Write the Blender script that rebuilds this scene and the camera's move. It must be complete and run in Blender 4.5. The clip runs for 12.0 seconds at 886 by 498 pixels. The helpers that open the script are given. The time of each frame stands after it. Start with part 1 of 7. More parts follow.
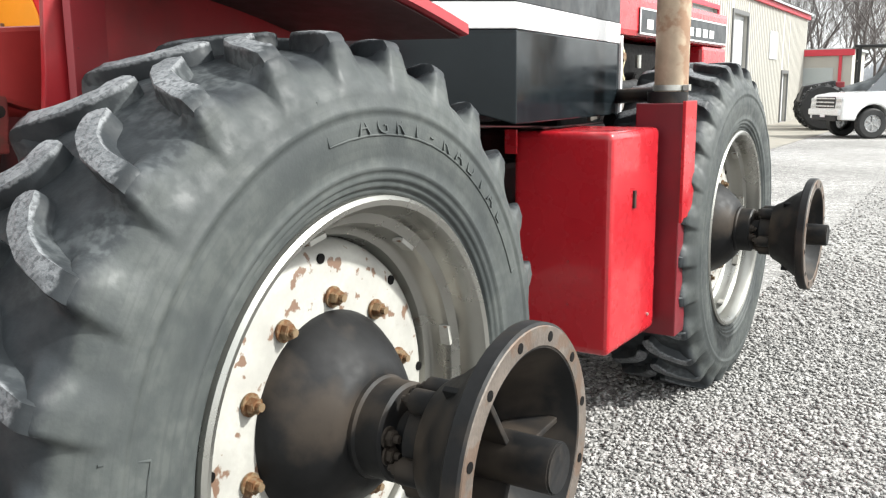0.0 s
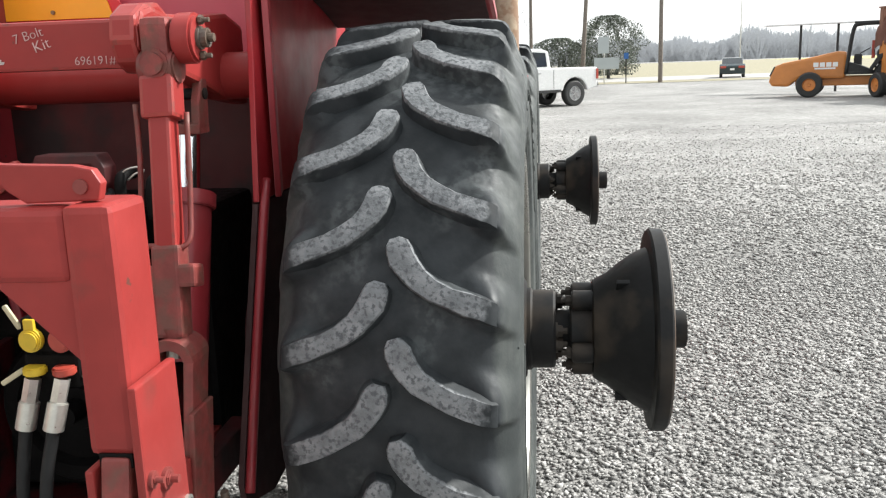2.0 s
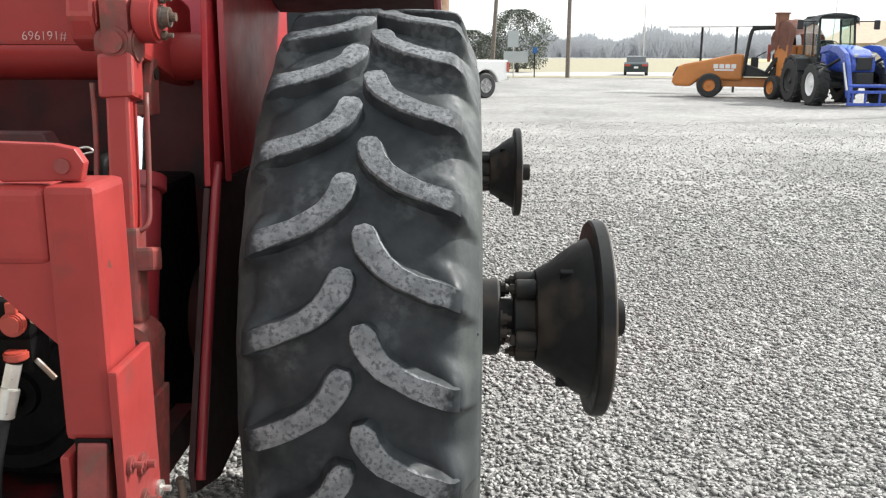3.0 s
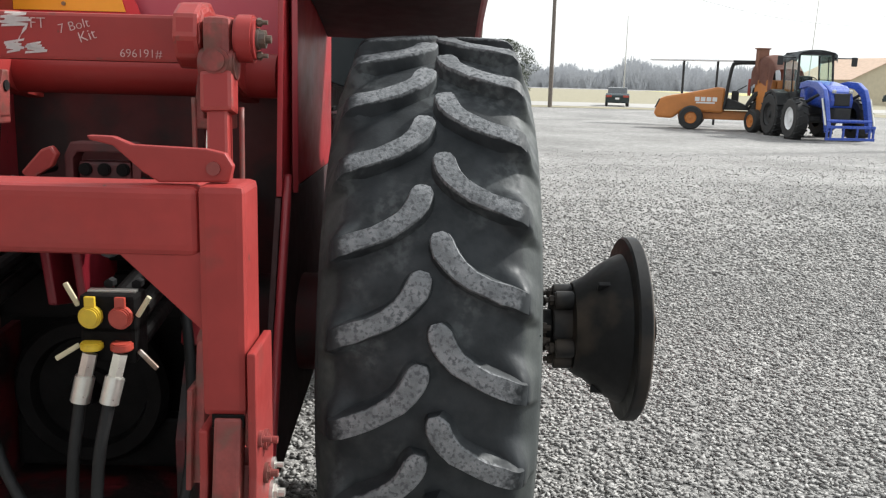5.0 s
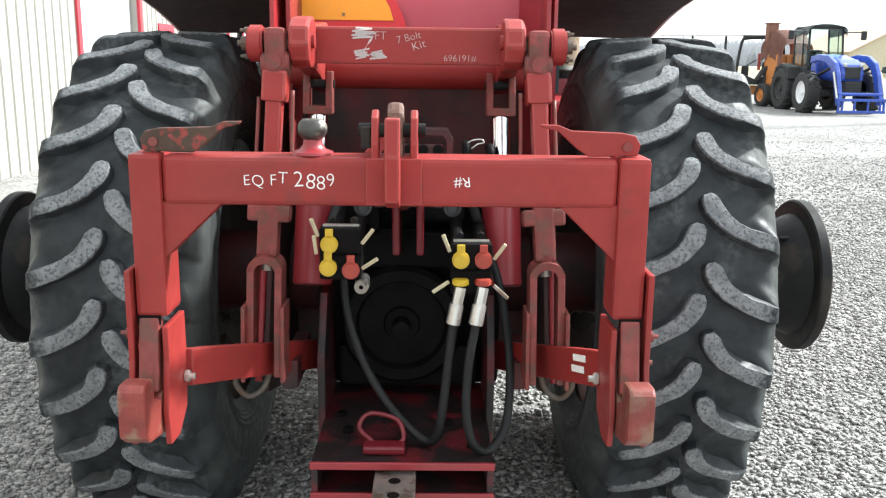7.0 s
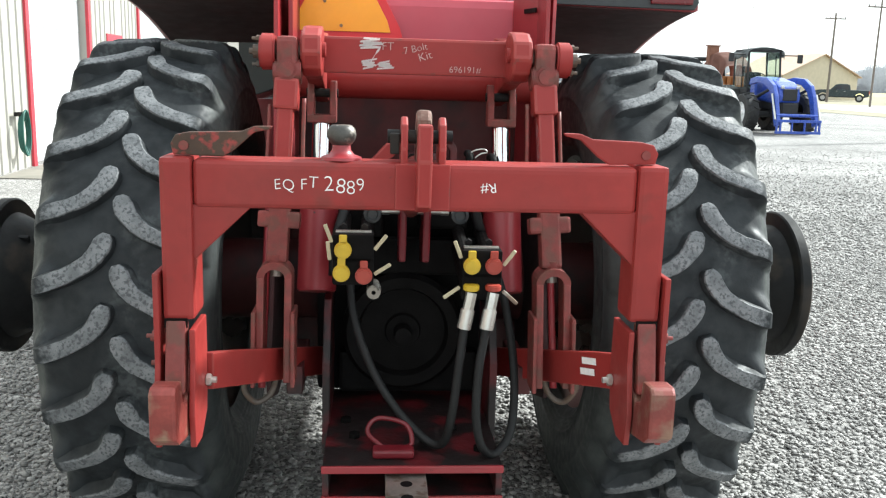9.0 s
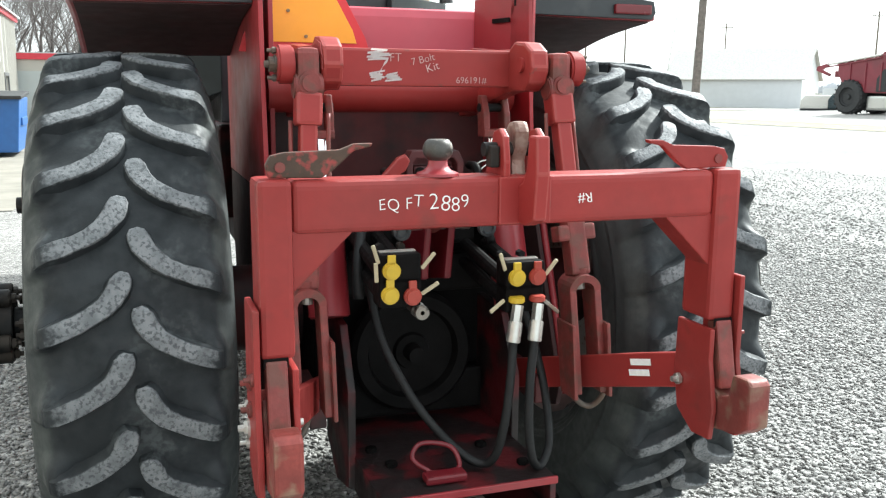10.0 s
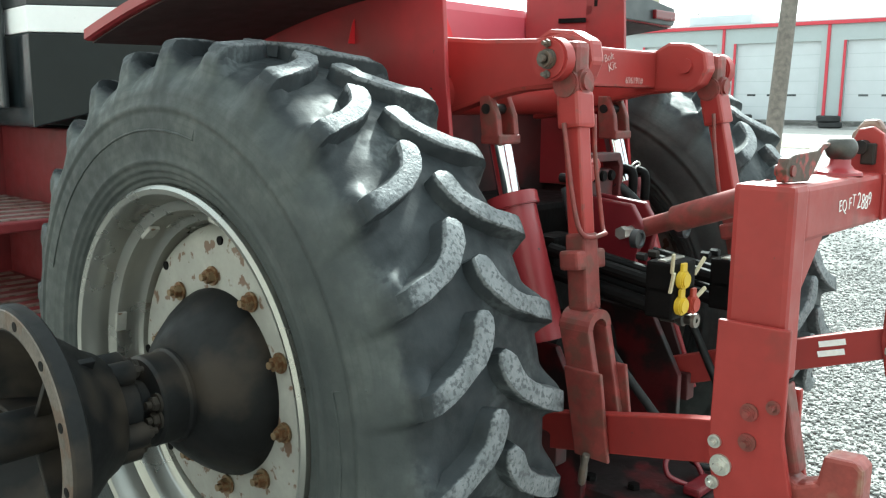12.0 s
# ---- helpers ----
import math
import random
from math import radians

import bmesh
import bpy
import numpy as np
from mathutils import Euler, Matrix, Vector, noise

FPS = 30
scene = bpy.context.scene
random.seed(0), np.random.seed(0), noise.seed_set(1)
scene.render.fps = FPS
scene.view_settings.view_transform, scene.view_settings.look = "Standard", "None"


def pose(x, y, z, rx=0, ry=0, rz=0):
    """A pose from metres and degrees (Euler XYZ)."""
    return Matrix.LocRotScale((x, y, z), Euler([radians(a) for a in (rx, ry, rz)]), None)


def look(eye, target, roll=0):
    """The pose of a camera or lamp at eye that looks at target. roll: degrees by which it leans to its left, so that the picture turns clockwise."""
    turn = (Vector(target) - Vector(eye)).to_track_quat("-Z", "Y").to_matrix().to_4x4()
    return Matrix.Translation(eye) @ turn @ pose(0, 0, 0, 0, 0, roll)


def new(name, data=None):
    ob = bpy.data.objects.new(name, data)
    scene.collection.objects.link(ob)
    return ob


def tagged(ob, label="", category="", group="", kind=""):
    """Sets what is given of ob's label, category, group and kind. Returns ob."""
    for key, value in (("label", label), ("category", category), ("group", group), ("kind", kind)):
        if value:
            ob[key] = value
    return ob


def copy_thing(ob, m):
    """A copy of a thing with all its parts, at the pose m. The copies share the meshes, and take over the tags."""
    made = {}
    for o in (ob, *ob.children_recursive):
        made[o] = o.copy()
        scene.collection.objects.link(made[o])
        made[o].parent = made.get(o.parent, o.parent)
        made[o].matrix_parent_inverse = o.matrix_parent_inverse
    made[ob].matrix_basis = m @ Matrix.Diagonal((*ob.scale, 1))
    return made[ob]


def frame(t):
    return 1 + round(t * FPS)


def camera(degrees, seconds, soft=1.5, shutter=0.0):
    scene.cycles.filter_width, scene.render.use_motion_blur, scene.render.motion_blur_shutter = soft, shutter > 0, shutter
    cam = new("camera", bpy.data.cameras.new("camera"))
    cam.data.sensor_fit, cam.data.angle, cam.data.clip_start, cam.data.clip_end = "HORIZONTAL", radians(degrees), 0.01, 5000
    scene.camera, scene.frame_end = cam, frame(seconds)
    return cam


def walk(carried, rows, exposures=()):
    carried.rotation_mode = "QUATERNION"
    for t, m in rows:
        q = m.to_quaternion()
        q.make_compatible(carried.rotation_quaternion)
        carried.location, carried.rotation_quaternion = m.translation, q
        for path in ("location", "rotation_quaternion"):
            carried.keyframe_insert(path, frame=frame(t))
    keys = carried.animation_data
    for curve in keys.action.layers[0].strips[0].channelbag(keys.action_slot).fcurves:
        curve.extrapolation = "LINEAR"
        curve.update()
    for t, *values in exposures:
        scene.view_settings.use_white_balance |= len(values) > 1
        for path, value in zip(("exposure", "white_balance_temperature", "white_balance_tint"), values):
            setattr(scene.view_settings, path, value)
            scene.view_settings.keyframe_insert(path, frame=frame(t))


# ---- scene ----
cam = camera(53.6, 12.0, soft=1.25)
METRES, EYE, TILT, LEAN, TURN = 5.673, 1.56, 0.0, 0.0, 31.3
ROWS = [
    (0.0, 0.0, 0.0, 0.0, -0.1, -10.32, 0.53),
    (0.5, -0.0616, -0.0328, 0.0015, -10.04, -10.94, 0.67),
    (1.0, -0.134, -0.0506, 0.0052, -15.64, -10.47, 0.14),
    (1.5, -0.2081, -0.0571, 0.0021, -20.03, -10.82, 0.45),
    (2.0, -0.2466, -0.0394, 0.0011, -25.68, -11.8, 1.95),
    (2.5, -0.2649, -0.0339, -0.0001, -29.96, -12.59, 0.28),
    (3.0, -0.267, -0.0339, 0.0018, -31.49, -12.57, -0.21),
    (5.0, -0.3123, -0.0399, -0.0001, -32.69, -10.84, -1.48),
    (5.5, -0.3703, -0.051, -0.0003, -30.76, -12.09, -0.68),
    (6.0, -0.4174, -0.0389, 0.0003, -31.09, -12.72, 0.31),
    (6.5, -0.4619, -0.0393, 0.0064, -32.5, -12.48, -0.44),
    (7.0, -0.4857, -0.0538, 0.0079, -33.11, -12.27, -0.72),
    (9.0, -0.5185, -0.0426, 0.0042, -36.7, -11.14, -1.65),
    (9.5, -0.5551, 0.0031, 0.0042, -43.11, -10.89, -0.71),
    (10.0, -0.6021, 0.0546, 0.0019, -51.44, -10.18, -0.42),
    (10.5, -0.6374, 0.1119, 0.0009, -58.78, -9.53, -0.37),
    (11.0, -0.6623, 0.1968, -0.0002, -63.84, -9.52, 0.02),
    (11.5, -0.6905, 0.2786, -0.0005, -72.33, -9.64, -0.13),
    (12.0, -0.6959, 0.3588, -0.004, -79.86, -9.52, -0.5),
]
EXPOSURES = [(0.0, 1.68, 6450, 6), (1.0, 1.34, 6450, 6), (1.5, 1.38, 6450, 6), (3.0, 1.42, 6450, 7), (5.0, 1.10, 6400, 7), (5.5, 1.36, 6320, 5), (6.0, 1.92, 6250, 4), (7.0, 1.84, 6250, 4), (9.0, 1.64, 6200, 2), (10.0, 1.84, 6150, 1), (10.5, 1.66, 6100, 0), (11.0, 1.32, 6050, -3), (11.5, 1.72, 6000, -6), (12.0, 2.04, 5950, -9)]
walk(cam, [(t, pose(2.215, -1.5, EYE, TILT, LEAN, TURN) @ pose(METRES * x, METRES * y, METRES * z, 90 + pitch, roll, yaw)) for t, x, y, z, yaw, pitch, roll in ROWS],
     exposures=EXPOSURES)


# ---- light ----
SUN_AZ, SUN_EL = radians(66), radians(40)      # azimuth clockwise from +y
world = bpy.data.worlds.new("sky")
scene.world = world
world.use_nodes = True
_wn = world.node_tree.nodes
_sky = _wn.new("ShaderNodeTexSky")
_sky.sky_type = "NISHITA"
_sky.sun_disc = False
_sky.sun_elevation, _sky.sun_rotation = SUN_EL, SUN_AZ
_sky.air_density, _sky.dust_density, _sky.ozone_density = 1.0, 4.0, 1.0
_hsv = _wn.new("ShaderNodeHueSaturation")
_hsv.inputs["Saturation"].default_value = 0.25
world.node_tree.links.new(_sky.outputs[0], _hsv.inputs["Color"])
# a thin bright overcast veil over the sky
_veil = _wn.new("ShaderNodeMix")
_veil.data_type = "RGBA"
_veil.inputs[0].default_value = 0.72
# brighter in the haze near the horizon, thinner overhead
_up = _wn.new("ShaderNodeSeparateXYZ")
world.node_tree.links.new(_wn.new("ShaderNodeTexCoord").outputs["Generated"], _up.inputs[0])
_haze = _wn.new("ShaderNodeMapRange")
_haze.interpolation_type = "SMOOTHSTEP"
_haze.inputs[1].default_value, _haze.inputs[2].default_value = 0.05, 0.5
world.node_tree.links.new(_up.outputs[2], _haze.inputs[0])
_hcol = _wn.new("ShaderNodeMix")
_hcol.data_type = "RGBA"
_hcol.inputs[6].default_value, _hcol.inputs[7].default_value = (3.9, 3.96, 4.02, 1), (3.7, 3.8, 3.92, 1)
world.node_tree.links.new(_haze.outputs[0], _hcol.inputs[0])
world.node_tree.links.new(_hcol.outputs[2], _veil.inputs[7])
world.node_tree.links.new(_hsv.outputs[0], _veil.inputs[6])
world.node_tree.links.new(_veil.outputs[2], _wn["Background"].inputs[0])
_wn["Background"].inputs[1].default_value = 0.15
_sd = bpy.data.lights.new("sun", "SUN")
_sd.energy, _sd.angle, _sd.color = 2.6, radians(3.0), (1.0, 0.975, 0.945)
_so = new("sun", _sd)
_so.matrix_world = look((0, 0, 30), (-30 * math.cos(SUN_EL) * math.sin(SUN_AZ), -30 * math.cos(SUN_EL) * math.cos(SUN_AZ), 30 - 30 * math.sin(SUN_EL)))


# ---- materials ----
def mat(name, col, rough=0.5, metal=0.0, var=0.15, scale=8.0, bump=0.0, bscale=60.0, second=None, amount=0.0, sscale=3.0, thresh=0.55, soft=0.06, spec=0.5, coat=0.0, island=0.0, chips=None):
    """Paint, rubber, stone: a base colour with coarse and fine variation, an optional second colour in patches, fine relief."""
    m = bpy.data.materials.new(name)
    m.use_nodes = True
    nt, n = m.node_tree, m.node_tree.nodes
    b = n["Principled BSDF"]
    tc = n.new("ShaderNodeTexCoord")
    vec = tc.outputs["Object"]

    def noise_tex(s, detail=6.0):
        t = n.new("ShaderNodeTexNoise")
        t.inputs["Scale"].default_value = s
        t.inputs["Detail"].default_value = detail
        nt.links.new(vec, t.inputs["Vector"])
        return t.outputs["Fac"]

    def mix(fac, a, c, mode="MIX"):
        x = n.new("ShaderNodeMix")
        x.data_type, x.blend_type = "RGBA", mode
        if isinstance(fac, float):
            x.inputs[0].default_value = fac
        else:
            nt.links.new(fac, x.inputs[0])
        for i, v in ((6, a), (7, c)):
            if isinstance(v, tuple):
                x.inputs[i].default_value = (*v, 1)
            else:
                nt.links.new(v, x.inputs[i])
        return x.outputs[2]

    lo = tuple(max(0.0, c * (1 - var)) for c in col)
    hi = tuple(min(1.0, c * (1 + var)) for c in col)
    def ramp(fac, a, c):
        r = n.new("ShaderNodeMapRange")
        r.inputs[1].default_value, r.inputs[2].default_value = a, c
        nt.links.new(fac, r.inputs[0])
        return r.outputs[0]
    c = mix(ramp(noise_tex(scale), 0.3, 0.7), lo, hi)
    c = mix(ramp(noise_tex(scale * 9), 0.35, 0.65), c, mix(0.35, c, lo))
    if island:
        g = n.new("ShaderNodeNewGeometry")
        c = mix(ramp(g.outputs["Random Per Island"], 0, 1), mix(island, c, (0.02, 0.02, 0.02)), mix(island, c, (0.9, 0.88, 0.84)))
    if second:
        f = ramp(noise_tex(sscale, 8.0), thresh, thresh + soft)
        if amount < 1:
            k = n.new("ShaderNodeMath")
            k.operation = "MULTIPLY"
            k.inputs[1].default_value = amount
            nt.links.new(f, k.inputs[0])
            f = k.outputs[0]
        c = mix(f, c, second)
    if chips:
        # small dark chips, and thin grime that gathers in broad drifts
        c = mix(ramp(noise_tex(30, 4.0), 0.72, 0.75), c, chips)
        k = n.new("ShaderNodeMath")
        k.operation = "MULTIPLY"
        k.inputs[1].default_value = 0.38
        nt.links.new(ramp(noise_tex(2.6, 7.0), 0.50, 0.72), k.inputs[0])
        c = mix(k.outputs[0], c, (0.085, 0.036, 0.033))
    nt.links.new(c, b.inputs["Base Color"])
    rn = n.new("ShaderNodeMapRange")
    nt.links.new(noise_tex(scale * 3), rn.inputs[0])
    rn.inputs[1].default_value, rn.inputs[2].default_value = 0.3, 0.7
    rn.inputs[3].default_value, rn.inputs[4].default_value = max(0.02, rough - 0.08), min(1, rough + 0.08)
    nt.links.new(rn.outputs[0], b.inputs["Roughness"])
    b.inputs["Metallic"].default_value = metal
    b.inputs["Specular IOR Level"].default_value = spec
    b.inputs["Coat Weight"].default_value = coat
    if bump:
        bp = n.new("ShaderNodeBump")
        bp.inputs["Strength"].default_value = bump
        bp.inputs["Distance"].default_value = 0.01
        nt.links.new(noise_tex(bscale, 4.0), bp.inputs["Height"])
        nt.links.new(bp.outputs[0], b.inputs["Normal"])
    return m


def glass(name, col=(0.8, 0.9, 0.88), rough=0.02):
    m = bpy.data.materials.new(name)
    m.use_nodes = True
    b = m.node_tree.nodes["Principled BSDF"]
    b.inputs["Base Color"].default_value = (*col, 1)
    b.inputs["Transmission Weight"].default_value = 1.0
    b.inputs["Roughness"].default_value = rough
    b.inputs["IOR"].default_value = 1.2
    return m


RED = mat("red_paint", (0.27, 0.024, 0.031), 0.38, var=0.10, scale=3, bump=0.02, bscale=60, second=(0.18, 0.030, 0.031), amount=0.5, sscale=6, thresh=0.58, soft=0.15, chips=(0.06, 0.03, 0.025))
RED_GLOSS = mat("glossy_red_paint", (0.36, 0.011, 0.018), 0.28, var=0.06, scale=3, coat=0.3)
RED_FADED = mat("faded_red_paint", (0.275, 0.028, 0.026), 0.44, spec=0.3, var=0.12, scale=3.5, bump=0.02, bscale=70, second=(0.31, 0.043, 0.036), amount=0.5, sscale=3.0, thresh=0.50, soft=0.25, chips=(0.12, 0.040, 0.030))
RED_EDGE = mat("edge_worn_red_paint", (0.29, 0.034, 0.029), 0.45, var=0.15, scale=8, bump=0.05, second=(0.13, 0.045, 0.034), amount=0.5, sscale=30, thresh=0.60, soft=0.05)
# darkened red: shade of the recesses is put in, along with grime
RED_DARK = mat("shade_and_grime_dark_red", (0.075, 0.010, 0.011), 0.6, var=0.25, scale=5, second=(0.012, 0.010, 0.010), amount=0.85, sscale=7, thresh=0.46, soft=0.2)
# black patches: oil on the deck, painted shade on the brackets
DECK = mat("oil_and_shade_red_deck", (0.085, 0.006, 0.009), 0.5, var=0.25, scale=6, bump=0.15, bscale=60, second=(0.008, 0.007, 0.007), amount=0.95, sscale=7, thresh=0.44, soft=0.10)
def tyre_mat():
    """One rubber for carcass and lugs: dark in the tread, dusty on shoulder and sidewall, rubbed pale where the lugs meet the ground."""
    m = bpy.data.materials.new("dusty_tyre_rubber")
    m.use_nodes = True
    nt, n = m.node_tree, m.node_tree.nodes
    b = n["Principled BSDF"]
    tc, ge = n.new("ShaderNodeTexCoord"), n.new("ShaderNodeNewGeometry")
    sep = n.new("ShaderNodeSeparateXYZ")
    nt.links.new(tc.outputs["Object"], sep.inputs[0])

    def math_(op, a, c=0.0):
        k = n.new("ShaderNodeMath")
        k.operation = op
        for i, v in ((0, a), (1, c)):
            if isinstance(v, (int, float)):
                k.inputs[i].default_value = v
            else:
                nt.links.new(v, k.inputs[i])
        return k.outputs[0]

    def noise_tex(sc, det=6.0):
        t = n.new("ShaderNodeTexNoise")
        t.inputs["Scale"].default_value, t.inputs["Detail"].default_value = sc, det
        nt.links.new(ge.outputs["Position"], t.inputs["Vector"])
        return t.outputs["Fac"]

    def ramp(v, a, c, o0=0.0, o1=1.0):
        r = n.new("ShaderNodeMapRange")
        r.interpolation_type = "SMOOTHSTEP"
        for i, q in ((1, a), (2, c), (3, o0), (4, o1)):
            r.inputs[i].default_value = q
        nt.links.new(v, r.inputs[0])
        return r.outputs[0]

    def mix(f, a, c):
        x = n.new("ShaderNodeMix")
        x.data_type = "RGBA"
        nt.links.new(f, x.inputs[0])
        for i, v in ((6, a), (7, c)):
            if isinstance(v, tuple):
                x.inputs[i].default_value = (*v, 1)
            else:
                nt.links.new(v, x.inputs[i])
        return x.outputs[2]
    rad = math_("SQRT", math_("ADD", math_("MULTIPLY", sep.outputs[1], sep.outputs[1]), math_("MULTIPLY", sep.outputs[2], sep.outputs[2])))
    side = math_("ABSOLUTE", sep.outputs[0])
    fine = noise_tex(105, 6.0)
    c = mix(ramp(noise_tex(14), 0.35, 0.65), (0.0125, 0.0150, 0.017), (0.0225, 0.026, 0.029))
    # dust drifts in the tread, finely scratched
    c = mix(ramp(noise_tex(5.5, 9.0), 0.50, 0.66, 0.0, 0.55), c, mix(ramp(noise_tex(48, 7.0), 0.38, 0.62), (0.030, 0.034, 0.036), (0.092, 0.10, 0.102)))
    # pale dusty shoulder and sidewall, with a broken edge where the tread begins
    edge = math_("ADD", math_("SUBTRACT", side, math_("MULTIPLY", rad, 0.55)), math_("ADD", math_("MULTIPLY", math_("SUBTRACT", noise_tex(9, 9.0), 0.5), 0.030), math_("MULTIPLY", math_("SUBTRACT", noise_tex(75, 6.0), 0.5), 0.022)))
    wall = mix(ramp(noise_tex(6, 10.0), 0.36, 0.64), (0.037, 0.042, 0.042), mix(ramp(noise_tex(34, 8.0), 0.36, 0.64), (0.050, 0.056, 0.054), (0.068, 0.074, 0.070)))
    # fine rings wiped round the sidewall
    ring = n.new("ShaderNodeTexNoise")
    ring.noise_dimensions = "1D"
    ring.inputs["Scale"].default_value, ring.inputs["Detail"].default_value = 85, 3
    nt.links.new(rad, ring.inputs["W"])
    wall = mix(ramp(ring.outputs["Fac"], 0.52, 0.66, 0.0, 0.4), wall, (0.040, 0.044, 0.044))
    c = mix(ramp(edge, -0.247, -0.212, 0.0, 0.92), c, wall)
    # pale rubbed lug faces, pitted and ragged at the rims
    top = math_("ADD", rad, math_("MULTIPLY", math_("SUBTRACT", noise_tex(70, 5.0), 0.5), 0.012))
    worn = mix(ramp(fine, 0.36, 0.52), (0.074, 0.078, 0.083), mix(ramp(noise_tex(24), 0.35, 0.65), (0.125, 0.131, 0.137), (0.19, 0.196, 0.203)))
    c = mix(ramp(top, 0.8615, 0.8685), c, worn)
    nt.links.new(c, b.inputs["Base Color"])
    b.inputs["Specular IOR Level"].default_value = 0.30
    nt.links.new(ramp(noise_tex(30), 0.3, 0.7, 0.50, 0.72), b.inputs["Roughness"])
    bp = n.new("ShaderNodeBump")
    bp.inputs["Distance"].default_value = 0.006
    nt.links.new(math_("ADD", 0.09, ramp(top, 0.860, 0.868, 0.0, 0.30)), bp.inputs["Strength"])
    nt.links.new(noise_tex(130, 4.0), bp.inputs["Height"])
    nt.links.new(bp.outputs[0], b.inputs["Normal"])
    return m


TYRE = tyre_mat()
RIM = mat("chalky_white_wheel_paint", (0.34, 0.332, 0.305), 0.5, var=0.16, scale=9, bump=0.04, second=(0.13, 0.065, 0.035), amount=0.9, sscale=24, thresh=0.60, soft=0.03)
SILVER = mat("silver_wheel_paint", (0.33, 0.325, 0.30), 0.30, metal=0.85, var=0.06, scale=2, second=(0.20, 0.17, 0.14), amount=0.4, sscale=4, thresh=0.60, soft=0.2)
HUB = mat("black_greasy_iron", (0.0095, 0.0095, 0.010), 0.58, metal=0.05, var=0.4, scale=8, bump=0.05, bscale=50, spec=0.22, second=(0.050, 0.039, 0.030), amount=0.75, sscale=6, thresh=0.50, soft=0.16)
HUB_RUST = mat("rusty_flange_iron", (0.12, 0.10, 0.085), 0.6, metal=0.3, var=0.3, scale=15, bump=0.15, bscale=90, second=(0.11, 0.068, 0.045), amount=0.7, sscale=16, thresh=0.5)
BOLT = mat("rusty_zinc_bolt", (0.24, 0.17, 0.10), 0.5, metal=0.5, var=0.3, scale=40, second=(0.16, 0.07, 0.03), amount=0.8, sscale=50, thresh=0.5)
ZINC = mat("zinc_steel", (0.55, 0.54, 0.50), 0.35, metal=0.8, var=0.15, scale=30)
CHROME = mat("chrome_rod", (0.75, 0.76, 0.78), 0.08, metal=1.0, var=0.03)
BLACK = mat("black_paint", (0.022, 0.025, 0.028), 0.4, var=0.3, scale=6, second=(0.06, 0.06, 0.06), amount=0.4, sscale=5)
BLACK_GLOSS = mat("glossy_black_panel", (0.008, 0.011, 0.013), 0.16, var=0.2, scale=3, spec=0.22, second=(0.05, 0.055, 0.06), amount=0.35, sscale=2.5, thresh=0.56, soft=0.2)
GREASE = mat("oily_black_iron", (0.0055, 0.005, 0.005), 0.6, var=0.4, scale=12, bump=0.2, bscale=50, spec=0.09)
WHITE = mat("white_stripe_paint", (0.78, 0.78, 0.78), 0.35, var=0.04)
STEEL = mat("worn_bare_steel", (0.32, 0.29, 0.26), 0.45, metal=0.7, var=0.25, scale=20, second=(0.14, 0.08, 0.05), amount=0.7, sscale=18, thresh=0.52)
WORN = mat("rust_worn_red_steel", (0.20, 0.038, 0.033), 0.55, metal=0.1, var=0.3, scale=18, bump=0.1, second=(0.105, 0.048, 0.035), amount=0.7, sscale=26, thresh=0.47, soft=0.14)
HOSE = mat("black_rubber_hose", (0.010, 0.0105, 0.011), 0.55, var=0.2, scale=20, spec=0.3)
YELLOW = mat("yellow_plastic", (0.58, 0.40, 0.025), 0.45, var=0.1, scale=40)
HOOK = mat("rubbed_hook_steel", (0.22, 0.040, 0.032), 0.5, metal=0.15, var=0.3, scale=14, bump=0.1, second=(0.25, 0.165, 0.11), amount=0.8, sscale=13, thresh=0.53, soft=0.12, chips=(0.05, 0.03, 0.025))
HITCHRED = mat("grimy_faded_red_paint", (0.262, 0.029, 0.026), 0.44, spec=0.3, var=0.16, scale=5, bump=0.03, bscale=70, second=(0.115, 0.036, 0.028), amount=0.65, sscale=7, thresh=0.60, soft=0.12, chips=(0.10, 0.038, 0.028))
REDPL = mat("red_plastic", (0.36, 0.05, 0.032), 0.45, var=0.1, scale=40)
CREAM = mat("cream_lever_grip", (0.50, 0.45, 0.30), 0.5, var=0.1, scale=40)
PINK = mat("sun_bleached_red_paint", (0.50, 0.075, 0.105), 0.42, var=0.1, scale=3, second=(0.30, 0.05, 0.055), amount=0.5, sscale=2.5, thresh=0.5, soft=0.2)
ORANGE = mat("fluorescent_orange_sheet", (0.90, 0.38, 0.02), 0.4, var=0.05)
# dark patches carry the tyre's shade as well as mud stains
WELL = mat("shade_and_mud_red_paint", (0.33, 0.017, 0.023), 0.40, var=0.15, scale=4, second=(0.075, 0.020, 0.018), amount=0.7, sscale=3.2, thresh=0.51, soft=0.22, chips=(0.05, 0.02, 0.02))
HANDLE = mat("rust_blackened_red_paint", (0.062, 0.032, 0.018), 0.6, var=0.3, scale=20, bump=0.1, second=(0.30, 0.035, 0.032), amount=0.8, sscale=55, thresh=0.52, soft=0.14)
# near-black holds painted shade under fender and behind tyre, plus mud
SHADE_MUD = mat("shade_and_mud_paint", (0.035, 0.012, 0.012), 0.8, var=0.3, scale=6, second=(0.07, 0.014, 0.016), amount=0.6, sscale=4, thresh=0.55, soft=0.2)
REFLECT = mat("dark_red_reflective_border", (0.62, 0.02, 0.03), 0.35, var=0.05)
LENS = mat("dark_red_lamp_lens", (0.13, 0.008, 0.012), 0.2, var=0.1)
